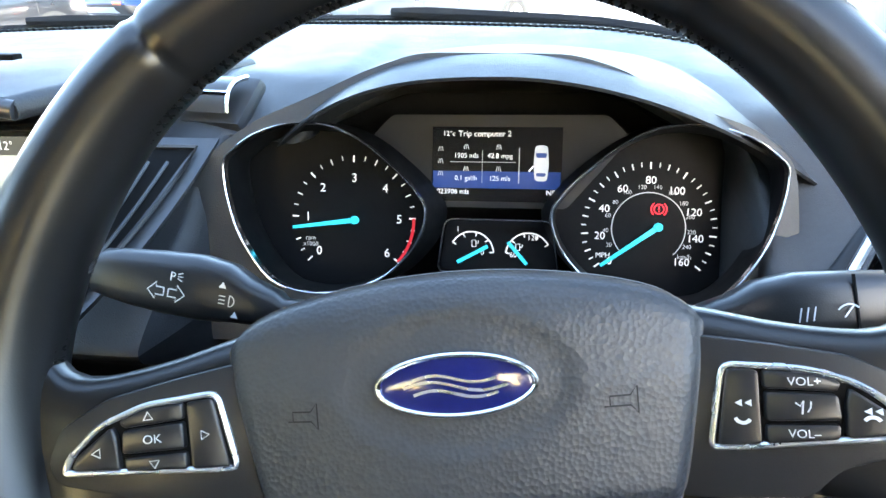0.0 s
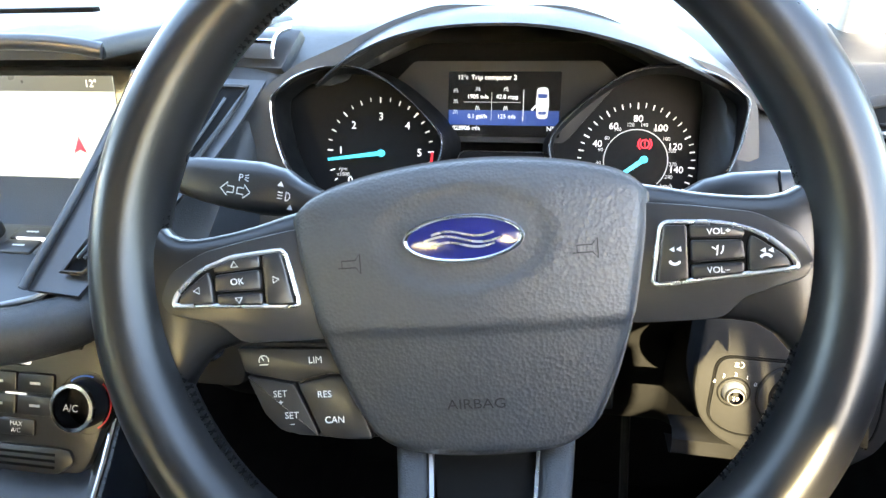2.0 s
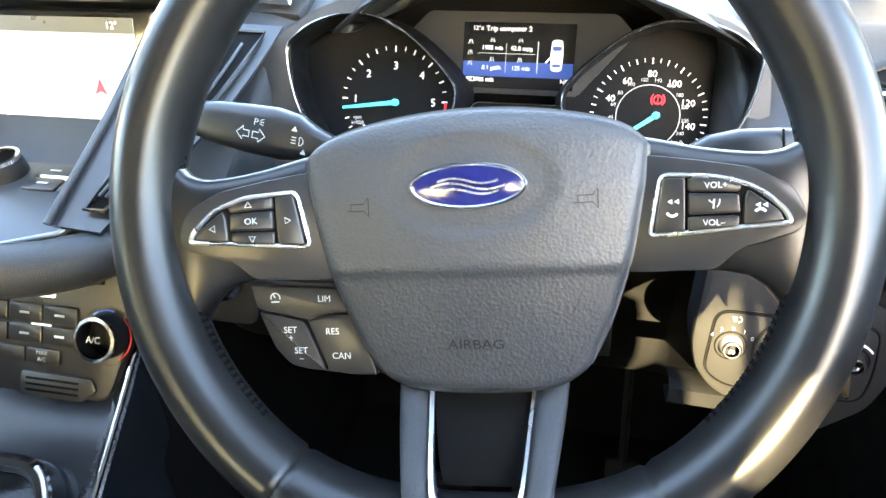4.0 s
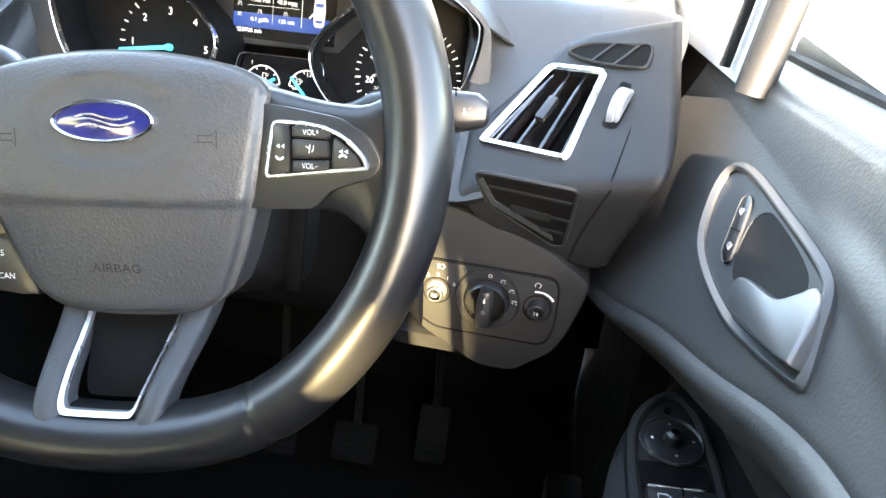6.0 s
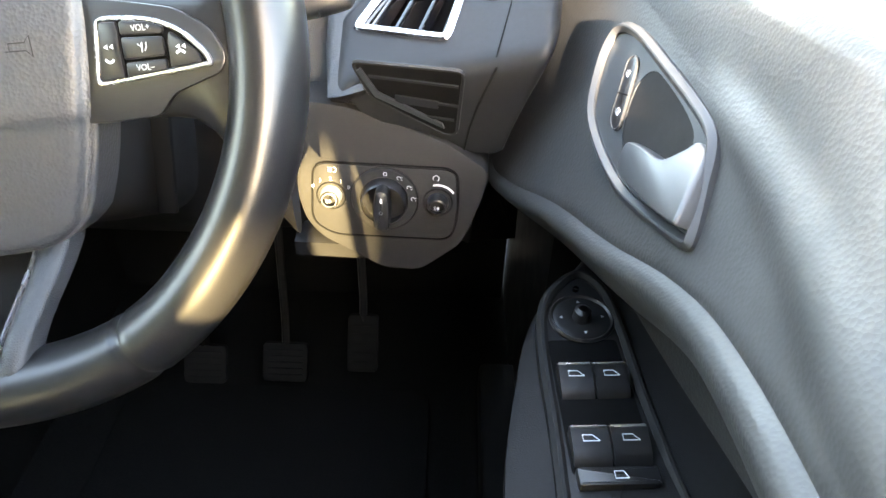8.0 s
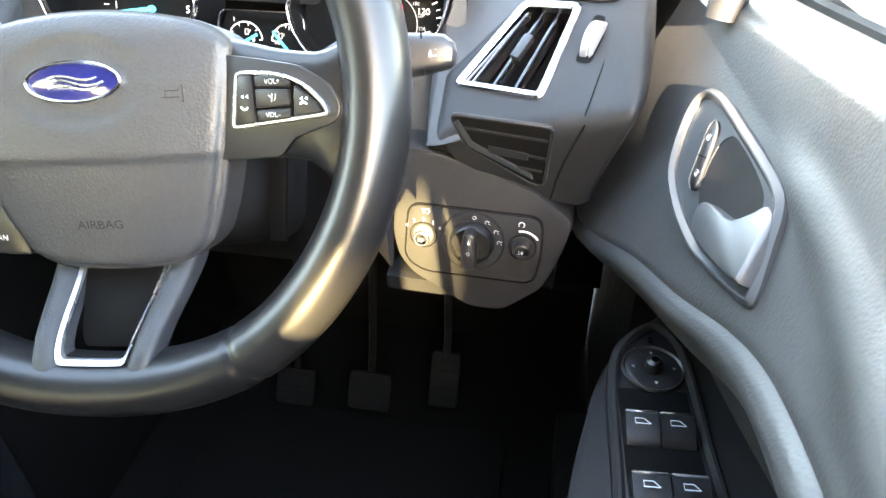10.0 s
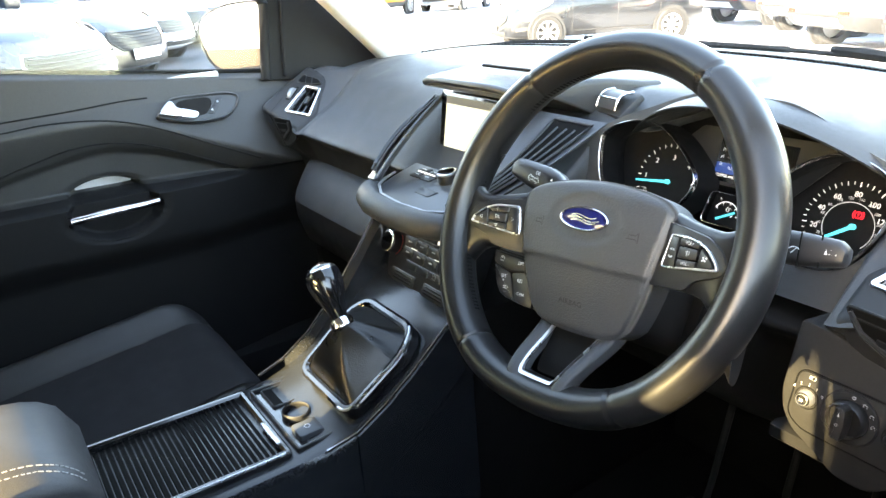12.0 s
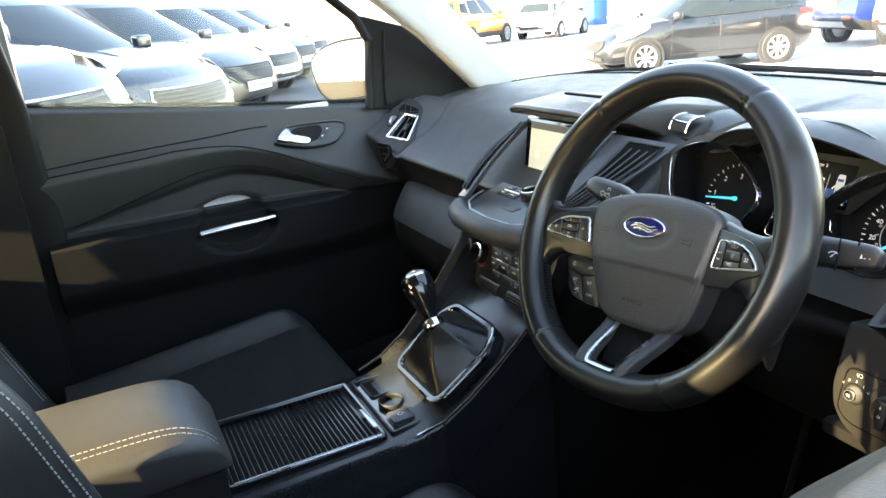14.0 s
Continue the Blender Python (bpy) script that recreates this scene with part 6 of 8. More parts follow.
# ---------------------------------------------------------------- seats
def seat(name, x, label, bolster=0.055, lean=0.30, aft=0.0, top=0.80, fwd=0.0, near=0.268):
    s = thing(name, pose(x, -0.30, 0.33), label, "car seat", "front seats")
    def cushion(u, v):
        # u across, v along from front to back
        X = (u - 0.5) * 0.52
        y = lerp(0.16 + fwd, -0.36, v)
        z = 0.245 + 0.4 * fwd - (0.050 + 0.4 * fwd) * v
        side = step(0.30, 0.46, abs(u - 0.5))
        z += 0.030 * side * step(0.02, 0.2, v) - 0.030 * step(0.44, 0.5, abs(u - 0.5))
        z -= 0.13 * (1 - math.sqrt(max(0, 1 - max(0, 1 - v / 0.14) ** 2))) if v < 0.14 else 0
        z -= 0.004 * math.exp(-((abs(u - 0.5) - 0.295) / 0.008) ** 2) + 0.004 * math.exp(-((v - 0.30) / 0.012) ** 2) * (1 - side)
        return (X, y, z)
    part("cushion_side", thick(grid(cushion, 60, 50), 0.10), "vinyl", s, "black leather-look side bolsters", 60)
    def centre(u, v):
        p = cushion(0.215 + 0.57 * u, 0.03 + 0.95 * v)
        return (p[0], p[1], p[2] + 0.0035)
    part("cushion", grid(centre, 30, 40), "fabric", s, "charcoal fabric seat centre", 60)
    def back(u, v):
        z = lerp(0.20, top, v)
        half = (0.268 if u > 0.5 else near) - 0.05 * step(0.96, 1.0, v) - 0.03 * (1 - step(0.0, 0.3, v))
        X = (u - 0.5) * 2 * half
        y = -0.295 - aft - lean * (z - 0.20)
        side = step(0.28, 0.42, abs(u - 0.5))
        y += bolster * side * (1 - step(0.55, 1.0, v)) - 0.030 * step(0.43, 0.5, abs(u - 0.5))
        y -= 0.06 * step(0.86, 1.0, v) ** 2
        y -= 0.005 * math.exp(-((abs(u - 0.5) - 0.285) / 0.008) ** 2)
        return (X, y, z)
    part("backrest_side", thick(grid(back, 60, 40), 0.12), "vinyl", s, "black leather-look backrest with bolsters", 60)
    def bcentre(u, v):
        p = back(0.23 + 0.54 * u, 0.02 + 0.86 * v)
        return (p[0], p[1] + 0.0035, p[2])
    part("backrest", grid(bcentre, 24, 30), "fabric", s, "charcoal fabric backrest centre", 60)
    b = bmesh.new()
    for sd in (-1, 1):
        for off in (0.0, 0.012):
            for k in range(90):
                v = 0.05 + 0.85 * k / 90
                p, q = Vector(back(0.5 + sd * (0.385 + off * 1.2), v)), Vector(back(0.5 + sd * (0.385 + off * 1.2), v + 0.0055))
                o = Vector((0, 0.0012, 0))
                tube([p + o, q + o], 0.0010, 4, bm=b)
    tagged(part("stitching", b, "thread", s, "pale double stitching along the bolsters"), kind="stuff")
    rings = []
    for z in np.linspace(0.80, 1.10, 11):
        e = 1 - abs((z - 0.95) / 0.155) ** 6
        w = 0.185 * max(0.05, e) ** 0.4
        t = 0.045 * max(0.05, e) ** 0.4
        cy = -0.295 - aft - (lean + 0.002) * (z - 0.20)
        rings.append([(px * 2 * w, cy + py * 2 * t, z + 0.02) for px, py in rect(1, 1, 0.3, 5)])
    part("headrest", loft(rings), "vinyl", s, "padded headrest", 60)
    part("seat_base", box(0.44, 0.44, 0.12, (0, -0.10, 0.06), 0.01), "dash_low", s)
    return s


seat("passenger_seat", 2 * XC, "charcoal fabric passenger seat with black side bolsters", 0.045, 0.42, 0.13, fwd=0.045)
seat("driver_seat", 0.0, "charcoal fabric driver seat with pale double stitching", 0.098, top=0.875, fwd=0.06, near=0.232)

# ---------------------------------------------------------------- doors
def front_door(side):
    """Inner side of a front door. Local: x into the car, y towards the dash from the hinge, z up."""
    driver = side > 0
    hinge = Vector((XC + side * 0.752, 0.235, 0))
    flip = Matrix.Diagonal((-1, 1, 1, 1)) if driver else Matrix()
    base = Matrix.Translation(hinge) @ Matrix.Rotation(radians(4.0) if driver else 0.0, 4, "Z")
    d = thing("driver_door" if driver else "passenger_door", base, "dark grained driver door panel, slightly ajar, window open" if driver else "dark grained passenger door panel with a chrome pull", "car door", kind="")
    D = lambda bm: moved(bm, flip)

    def sill(y):
        return 1.040 + 0.105 * (-y) ** 1.15 if y < 0 else 1.040

    base_d = 0.012 if driver else 0.010

    A = [-0.2, 0.05, 0.10, 0.18, 0.25, 0.30, 0.35, 0.41, 0.46, 0.58, 0.90]
    CREASE = [0.845, 0.852, 0.867, 0.902, 0.927, 0.948, 0.967, 0.983, 0.989, 0.988, 0.970]
    FOLD = [0.842, 0.846, 0.853, 0.876, 0.897, 0.914, 0.928, 0.940, 0.944, 0.925, 0.850] if driver else [0.842, 0.842, 0.842, 0.846, 0.874, 0.892, 0.910, 0.924, 0.930, 0.910, 0.845]

    def pad(z, zz):
        # upper pad: leans outwards, then stands up towards the window
        return base_d + 0.46 * (0.975 - min(z, 1.011)) - 0.30 * max(0.0, z - 1.011) - 0.018 * step(zz - 0.014, zz, z)

    def depth(y, z):
        a = -y
        zz, zc, zf = sill(y), smoothtable(a, A, CREASE), smoothtable(a, A, FOLD)
        v = pad(max(z, zc), zz)
        s = min(1.0, max(0.0, (zc - z) / (zc - zf + 0.004)))
        if driver:
            v += 0.0045 * step(zc + 0.0005, zc - 0.0040, z) - 0.0020 * math.exp(-((z - zc - 0.003) / 0.003) ** 2)
            v += 0.0035 * math.exp(-((z - 1.009) / 0.009) ** 2) * step(0.20, 0.27, a)
        elif z < zc:
            v += 0.003 * math.sin(min(1.0, (zc - z) / 0.012) * math.pi / 2)
        v -= 0.026 * s ** 1.5 + (0.034 if driver else 0.014) * step(zf + 0.001, zf - 0.016, z)
        if driver:
            v += 0.030 * step(0.28, 0.47, a) * (1 - step(1.009, 1.085, z)) * step(0.86, 0.96, z)
        front = step(0.05, 0.16, a)
        if driver:
            ledge = smoothtable(a, [0.10, 0.14, 0.16, 0.185, 0.214, 0.24, 0.285, 0.327, 0.45, 0.90], [0.0, 0.022, 0.036, 0.053, 0.065, 0.072, 0.083, 0.089, 0.095, 0.095])
            k = step(0.832, 0.8185, z)
            v = lerp(v, ledge, k * front)
            v -= (0.030 * step(0.80, 0.76, z) + 0.02 * step(0.7, 0.5, z)) * front
            v -= 0.05 * step(0.845, 0.78, z) * (1 - front)
        else:
            k = step(0.846, 0.826, z)
            v = lerp(v, 0.046 * step(0.04, 0.30, a), k)
            q = math.hypot((a - 0.464) / 0.090, (z - 0.806) / 0.056)
            v -= 0.036 * step(1.08, 0.90, q) + 0.004 * math.exp(-((q - 1.12) / 0.05) ** 2)
            v -= 0.030 * step(0.73, 0.66, z)
        return v

    def skin(u, v):
        y = lerp(0.03, -0.86, u)
        zc = smoothtable(-y, A, CREASE)
        cuts = (0.0, 0.10, 0.38, 0.52, 0.62, 0.70, 0.76, 1.0)
        z3 = lerp(0.842, zc, 0.45)
        zs = (0.30, 0.66, 0.842, z3, max(zc - 0.009, z3 + 0.001), zc + 0.010, max(zc + 0.016, 0.998), sill(y))
        for i in range(7):
            if v <= cuts[i + 1]:
                break
        z = lerp(zs[i], zs[i + 1], (v - cuts[i]) / (cuts[i + 1] - cuts[i]))
        return (depth(y, z), y, z)
    # inner handle. local: x forward along the car, y up, z into the car
    HM = Matrix.Translation((base_d + 0.007, -0.215, 0.975) if driver else (base_d + 0.004, -0.253, 0.986)) @ Matrix.Rotation(radians(-24.7), 4, "Y") @ Matrix(((0, 0, 1, 0), (1, 0, 0, 0), (0, 1, 0, 0), (0, 0, 0, 1)))
    bez = ccw(curve_through([(0.0835, 0.0285), (0.0947, 0.0194), (0.0915, 0.0035), (0.0734, -0.0155), (0.0531, -0.0255), (0.0186, -0.0290), (-0.0198, -0.0270), (-0.047, -0.0205), (-0.0736, -0.0125), (-0.0893, -0.0060),
                             (-0.0872, 0.0018), (-0.0735, 0.0160), (-0.0605, 0.0288), (-0.0470, 0.0340), (-0.0196, 0.0350), (0.0201, 0.0342), (0.0587, 0.0330)], 4))
    cup = ccw(curve_through([(0.0292, 0.0222), (0.0323, 0.0125), (0.0241, -0.0012), (0.0088, -0.0120), (-0.0200, -0.0110), (-0.0480, 0.0020), (-0.0430, 0.0200), (-0.0249, 0.0257), (0.0161, 0.0261)], 4))
    sheet = grid(lambda u, v: skin(u, 0.375 + 0.625 * v), 130, 100)
    inv = HM.inverted()
    within = inset(bez, 0.004)
    gone = [f for f in sheet.faces if abs((inv @ f.calc_center_median()).z) < 0.03 and inside((inv @ f.calc_center_median())[:2], within)]
    bmesh.ops.delete(sheet, geom=gone, context="FACES")
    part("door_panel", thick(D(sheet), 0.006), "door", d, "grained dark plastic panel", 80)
    # darker plastic below the ledge puts the shade there into the colour
    part("lower_panel", D(grid(lambda u, v: skin(u, 0.38 * v), 130, 80)), "dash_low", d, "lower door panel, darkened for shade", 50)
    def wide(y):
        return 0.042 * step(0.28, 0.72, -y) if driver else 0.0
    if driver:
        part("door_capping", thick(D(grid(lambda u, v: (depth(lerp(0.03, -0.86, u), sill(lerp(0.03, -0.86, u))) + 0.001 - (0.004 + wide(lerp(0.03, -0.86, u))) * v, lerp(0.03, -0.86, u), sill(lerp(0.03, -0.86, u)) + 0.003 * math.sin(math.pi * v) - 0.004 * v * v), 60, 12)), 0.004), "door", d, "grained top of the door panel", 60)
    part("sill_strip", D(tube([(depth(y, sill(y)) - 0.004 - wide(y), y, sill(y) + 0.001) for y in np.linspace(0.03, -0.86, 24)], 0.006, 8)), "rubber", d, "rubber window seal")
    part("door_shell", D(box(0.075, 0.89, 0.66, (-0.098, -0.415, 0.72), 0.01)), "panel", d)
    # grooves that sweep over the panel, their shade drawn as dark bars
    if not driver:
        for way in (((0.350, 1.0225), (0.400, 1.0220), (0.4885, 1.0160), (0.6265, 1.0096), (0.7556, 1.0024), (0.858, 0.9953)),
                    ((0.1400, 0.8640), (0.2469, 0.9145), (0.3509, 0.9626), (0.4367, 0.9881), (0.5485, 0.9965), (0.6307, 0.9911), (0.7597, 0.9845), (0.858, 0.9796)),
                    ((0.1870, 0.8450), (0.3145, 0.9030), (0.4024, 0.9335), (0.5039, 0.9401), (0.6058, 0.9168), (0.7184, 0.8843), (0.8055, 0.8600))):
            line = [(q, smoothtable(q, [w[0] for w in way], [w[1] for w in way])) for q in np.linspace(way[0][0], way[-1][0], 40)]
            part("panel_groove", tube([(depth(-q, z) - 0.0004, -q, z) for q, z in line], 0.0020, 6), "dash_low", d, "dark bar standing for a shaded groove", 50)
    part("handle_bezel", D(moved(hoop(bez, 0.0062, -0.014, 0.0055, 0.0026), HM)), "bezel", d, "satin grey handle surround")
    part("handle_plate", D(moved(pierced(inset(bez, 0.0058), [cup], -0.004, 0.0012), HM)), "bezel", d)
    bowl = [[(x, y, z) for x, y in inset(cup, o)] for z, o in ((0.0008, 0.0), (-0.006, 0.0012), (-0.014, 0.0035), (-0.019, 0.0075), (-0.020, 0.012))]
    part("handle_cup", D(moved(loft(bowl), HM)), "cup_brown", d, "dark hollow hand cup", 50)
    # the lever swells towards its free end
    lev = ccw(curve_through([(-0.0035, -0.0060), (-0.0120, -0.0010), (-0.0299, 0.0042), (-0.0455, 0.0095), (-0.0500, 0.0225), (-0.0550, 0.0258), (-0.0640, 0.0225), (-0.0825, 0.0040), (-0.0790, -0.0022), (-0.0361, -0.0140), (-0.0151, -0.0182), (-0.0050, -0.0130)], 4))
    def bulge(x, y, z):
        return (x, y, z + 0.006 * math.sin(math.pi * min(1, max(0, (0.02 - y) / 0.04))) * step(0.0, -0.05, x))
    rings = [[bulge(x, y, z) for x, y in inset(lev, o)] for z, o in ((-0.004, 0.0), (0.0050, 0.0), (0.0060, 0.0003), (0.0066, 0.0008), (0.0069, 0.0014))]
    # passenger lever takes a brighter silver for the stronger light on it
    part("door_lever", D(moved(loft(rings), HM)), "lever" if driver else "silver", d, "satin silver door lever", 50)
    lk = rounded(ccw([(0.0560, 0.0160), (0.0530, 0.0215), (0.0445, 0.0205), (0.0185, -0.0085), (0.0225, -0.0130), (0.0325, -0.0115)]), 0.0035, 3)
    lock = part("lock_rocker", D(moved(prism(lk, 0.0, 0.0030, 0.0012), HM)), "key", d, "black lock switch")
    part("rocker_line", D(moved(hoop(lk, 0.0007, 0.0015, 0.0034, 0.0002), HM)), "bezel", lock)
    part("rocker_gap", D(moved(stroke([(0.0305, 0.0056), (0.0430, 0.0010)], 0.0008, 0.0035), HM)), "void", lock, "", 0)
    for cx, cy, a1 in ((0.0285, -0.0040, 180), (0.0445, 0.0125, 130)):
        b = arc(cx + 0.0016, cy, 0.0014, -90, a1 - 90, 0.0006, 0.0036, 10)
        flat(rect(0.0026, 0.0036, 0, x=cx - 0.0004, y=cy), 0.0036, b)
        part("lock_mark", D(moved(b, HM)), "mark", lock, "", 0)
    # pull
    if driver:
        AM = Matrix.Translation((0.0275, -0.240, 0.8265)) @ Matrix.Rotation(radians(2), 4, "X")
        plate = ccw(curve_through([(-0.0330, -0.1180), (-0.0325, -0.0690), (-0.0302, -0.0200), (-0.0295, 0.0344), (-0.0250, 0.0690), (-0.0090, 0.0862), (0.0100, 0.0745), (0.0250, 0.0505), (0.0308, 0.0115), (0.0330, -0.0459), (0.0354, -0.0872), (0.0360, -0.1180), (0.0020, -0.1240)], 4))
        part("switch_frame", D(moved(hoop(plate, 0.0070, -0.012, 0.0055, 0.0025), AM)), "switch_grey", d, "raised frame of the switch plate")
        part("switch_plate", D(moved(prism(inset(plate, 0.006), -0.012, 0.0015), AM)), "panel", d, "black switch plate")
        # raised black plate in place of the shade round the switches
        part("switch_well", D(moved(prism(rounded([(0.0235, 0.0215), (-0.0205, 0.0215), (-0.0215, -0.0700), (0.0250, -0.0730)], 0.003), 0.0, 0.0022), AM)), "void", d, "black plate standing for the shaded switch well")
        kn = AM @ at(-0.002, 0.0400, 0.0)
        part("mirror_dial", D(turned([(0.0212, 0.0), (0.0212, 0.0030), (0.0200, 0.0044), (0.0186, 0.0030), (0.0160, 0.0038), (0.0070, 0.0034), (0.0, 0.0032)], 40, kn)), "panel", d, "round mirror adjuster dial")
        part("mirror_nub", D(turned([(0.0062, 0.003), (0.0055, 0.0100), (0.0030, 0.0118), (0.0, 0.0120)], 20, kn)), "panel", d)
        part("fold_button", D(moved(turned([(0.0022, 0.0), (0.0020, 0.0024), (0.0, 0.0028)], 14), AM @ at(-0.0035, 0.0675, 0.0014))), "void", d)
        for a in (0, 90, 180, 270):
            px, py = 0.0135 * math.cos(radians(a)), 0.0135 * math.sin(radians(a))
            part("dial_arrow", D(moved(flat([(px + 0.0015 * math.cos(radians(a + k)), py + 0.0015 * math.sin(radians(a + k))) for k in (0, 120, 240)], 0.0042), kn)), "mark", d, "", 0)
        for row, y0 in ((0, -0.0035), (1, -0.0480)):
            for col in (-1, 1):
                w = 0.0198 + 0.001 * row
                x = 0.0018 + col * (0.0106 + 0.0004 * row)
                prof = [(0.0, 0.0), (0.0005, 0.0092), (-0.0020, 0.0106), (-0.0060, 0.0098), (-0.0110, 0.0088), (-0.0165, 0.0066), (-0.0205, 0.0036), (-0.0220, 0.0)]
                rows = [[(x + q * w / 2, y0 + a, b) for a, b in prof] for q in (-1, 1)]
                bm = loft(rows, close=False, cap=False)
                for r in rows:
                    bm.faces.new([bm.verts.new(p) for p in r])
                k = part("window_switch", D(moved(bm, AM)), "panel", d, "window switch", 40)
                part("switch_edge", D(moved(box(w * 0.98, 0.0016, 0.0014, (x, y0 - 0.0008, 0.0103), 0.0005, seg=1), AM)), "silver", k)
                part("window_mark", D(moved(stroke([(x - 0.0045, y0 - 0.0100), (x + 0.0045, y0 - 0.0100), (x + 0.0045, y0 - 0.0062), (x - 0.0010, y0 - 0.0062), (x - 0.0045, y0 - 0.0100)], 0.0007, 0.0), AM @ Matrix.Translation((0, 0, 0.0102)))), "mark", k, "", 0)
        part("lock_out_key", D(moved(prism(rounded(rect(0.044, 0.0115, 0, x=0.0015, y=-0.0768), 0.002), 0.0, 0.007, 0.002), AM)), "panel", d)
        part("window_mark", D(moved(stroke([(-0.003, -0.0790), (0.004, -0.0790), (0.004, -0.0748), (-0.001, -0.0748), (-0.003, -0.0790)], 0.0007, 0.0075), AM)), "mark", d, "", 0)
    else:
        PM = Matrix(((0, 0, 1, 0.046), (1, 0, 0, -0.465), (0, 1, 0, 0.809), (0, 0, 0, 1)))
        part("chrome_pull", moved(tube([(-0.092, -0.006, -0.014), (-0.086, -0.004, 0.002), (-0.04, 0.0, 0.008), (0.0, 0.002, 0.009), (0.04, 0.002, 0.008), (0.084, 0.003, 0.002), (0.090, 0.002, -0.014)], 0.0085, 12), PM), "chrome", d, "satin chrome door pull")
    # quarter trim and window frame
    q = [(-0.030, 0.06, 1.035), (-0.030, -0.050, 1.042), (-0.115, -0.090, 1.215), (-0.118, -0.040, 1.215)]
    part("frame_pillar", D(tube([(0.000, -0.084, 1.030), (-0.010, -0.074, 1.10), (-0.022, -0.060, 1.195), (-0.030, -0.090, 1.255), (-0.042, -0.170, 1.325), (-0.065, -0.290, 1.390), (-0.095, -0.45, 1.435), (-0.115, -0.62, 1.452), (-0.112, -0.76, 1.445), (-0.105, -0.86, 1.425)], 0.012, 10)), "dash_low", d, "black window frame", 50)
    part("rear_frame", D(tube([(-0.020, -0.855, 1.12), (-0.105, -0.86, 1.43)], 0.018, 8)), "panel", d)
    b = bmesh.new()
    b.faces.new([b.verts.new(p) for p in ((0.004, 0.30, 1.005), (0.002, -0.084, 1.030), (-0.022, -0.060, 1.195), (-0.032, -0.100, 1.265), (-0.012, 0.06, 1.215), (0.0, 0.30, 1.075))])
    part("mirror_quarter", thick(D(b), 0.012), "lining" if driver else "dash_low", d, "pale triangular quarter trim" if driver else "dark triangular quarter trim")
    part("quarter_seam", D(tube([(0.008, -0.040, 1.035), (-0.004, -0.030, 1.12), (-0.012, -0.020, 1.215)], 0.004, 6)), "rubber", d)
    if not driver:
        b = bmesh.new()
        b.faces.new([b.verts.new(p) for p in ((-0.012, -0.084, 1.035), (-0.030, -0.855, 1.13), (-0.105, -0.855, 1.425), (-0.115, -0.62, 1.450), (-0.065, -0.29, 1.388), (-0.024, -0.064, 1.190))])
        pane = part("pane", b, "glass", d, "clear side window", 0)
        pane.visible_shadow = False
    return d


front_door(-1)
front_door(1)

# door mirror on the passenger side
MI = thing("door_mirror", pose(-1.338, 0.190, 1.118, 0, 0, 36), "door mirror in a dark housing outside the passenger window", "mirror")
shape = curve_through([(-1.0, 0.10), (-0.90, -0.50), (-0.62, -0.90), (0.0, -0.99), (0.80, -0.98), (0.98, -0.85), (1.0, 0.0), (0.98, 0.88), (0.80, 0.97), (0.0, 0.93), (-0.60, 0.72), (-0.92, 0.44)], 4)
rings = []
for y, k in ((0.080, 0.30), (0.066, 0.70), (0.035, 0.92), (0.0, 1.0), (-0.030, 1.0), (-0.036, 0.985)):
    rings.append([(x * k * 0.116, y, z * k * 0.088) for x, z in shape])
part("housing", loft(rings), "panel", MI, "dark mirror housing", 50)
part("mirror_rim", moved(hoop(ccw([(x * 0.116, z * 0.088) for x, z in shape]), 0.005, -0.006, 0.005, 0.002), pose(0, -0.036, 0, 90, 0, 0)), "bezel", MI, "thin grey rim round the glass")
mg = part("mirror_glass", prism(ccw([(x * 0.110, z * 0.082) for x, z in shape]), 0, 0.002), mat("mirror_glass", (0.80, 0.83, 0.86), 0.02, metal=1.0, vary=0.0), MI, "silvered mirror glass")
mg.matrix_local = pose(0, -0.036, 0, 94, 0, 0)
part("stem", box(0.12, 0.05, 0.11, (0.125, 0.02, -0.030), 0.015), "panel", MI)

# ---------------------------------------------------------------- the car round the cabin
tagged(link("floor", box(1.62, 3.4, 0.05, (XC, -1.0, 0.305)), "carpet", smooth=0), "black carpeted car floor", "floor", kind="structure")
tagged(link("bulkhead_front", box(1.50, 0.04, 0.75, (XC, 0.62, 0.68)), "carpet", smooth=0), "dark footwell bulkhead", "wall", kind="structure")
mt = thing("floor_mat", pose(0.02, 0.12, 0.332), "black carpet floor mat in the footwell", "mat")
part("mat", prism(rect(0.44, 0.52, 0.03), 0, 0.006, 0.002), "carpet", mt)


def pillar(name, path, w, t, material, label):
    bm = bmesh.new()
    P = [Vector(p) for p in path]
    rings = []
    for i, p in enumerate(P):
        d = (P[min(i + 1, len(P) - 1)] - P[max(i - 1, 0)]).normalized()
        side = Vector((1, 0, 0)).cross(d).normalized()
        rings.append([p + side * a * w + Vector((1, 0, 0)) * b * t for a, b in rounded([(-0.5, -0.5), (0.5, -0.5), (0.5, 0.5), (-0.5, 0.5)], 0.22, 4)])
    return tagged(link(name, loft(rings, bm), material, smooth=50), label, "pillar", kind="structure")


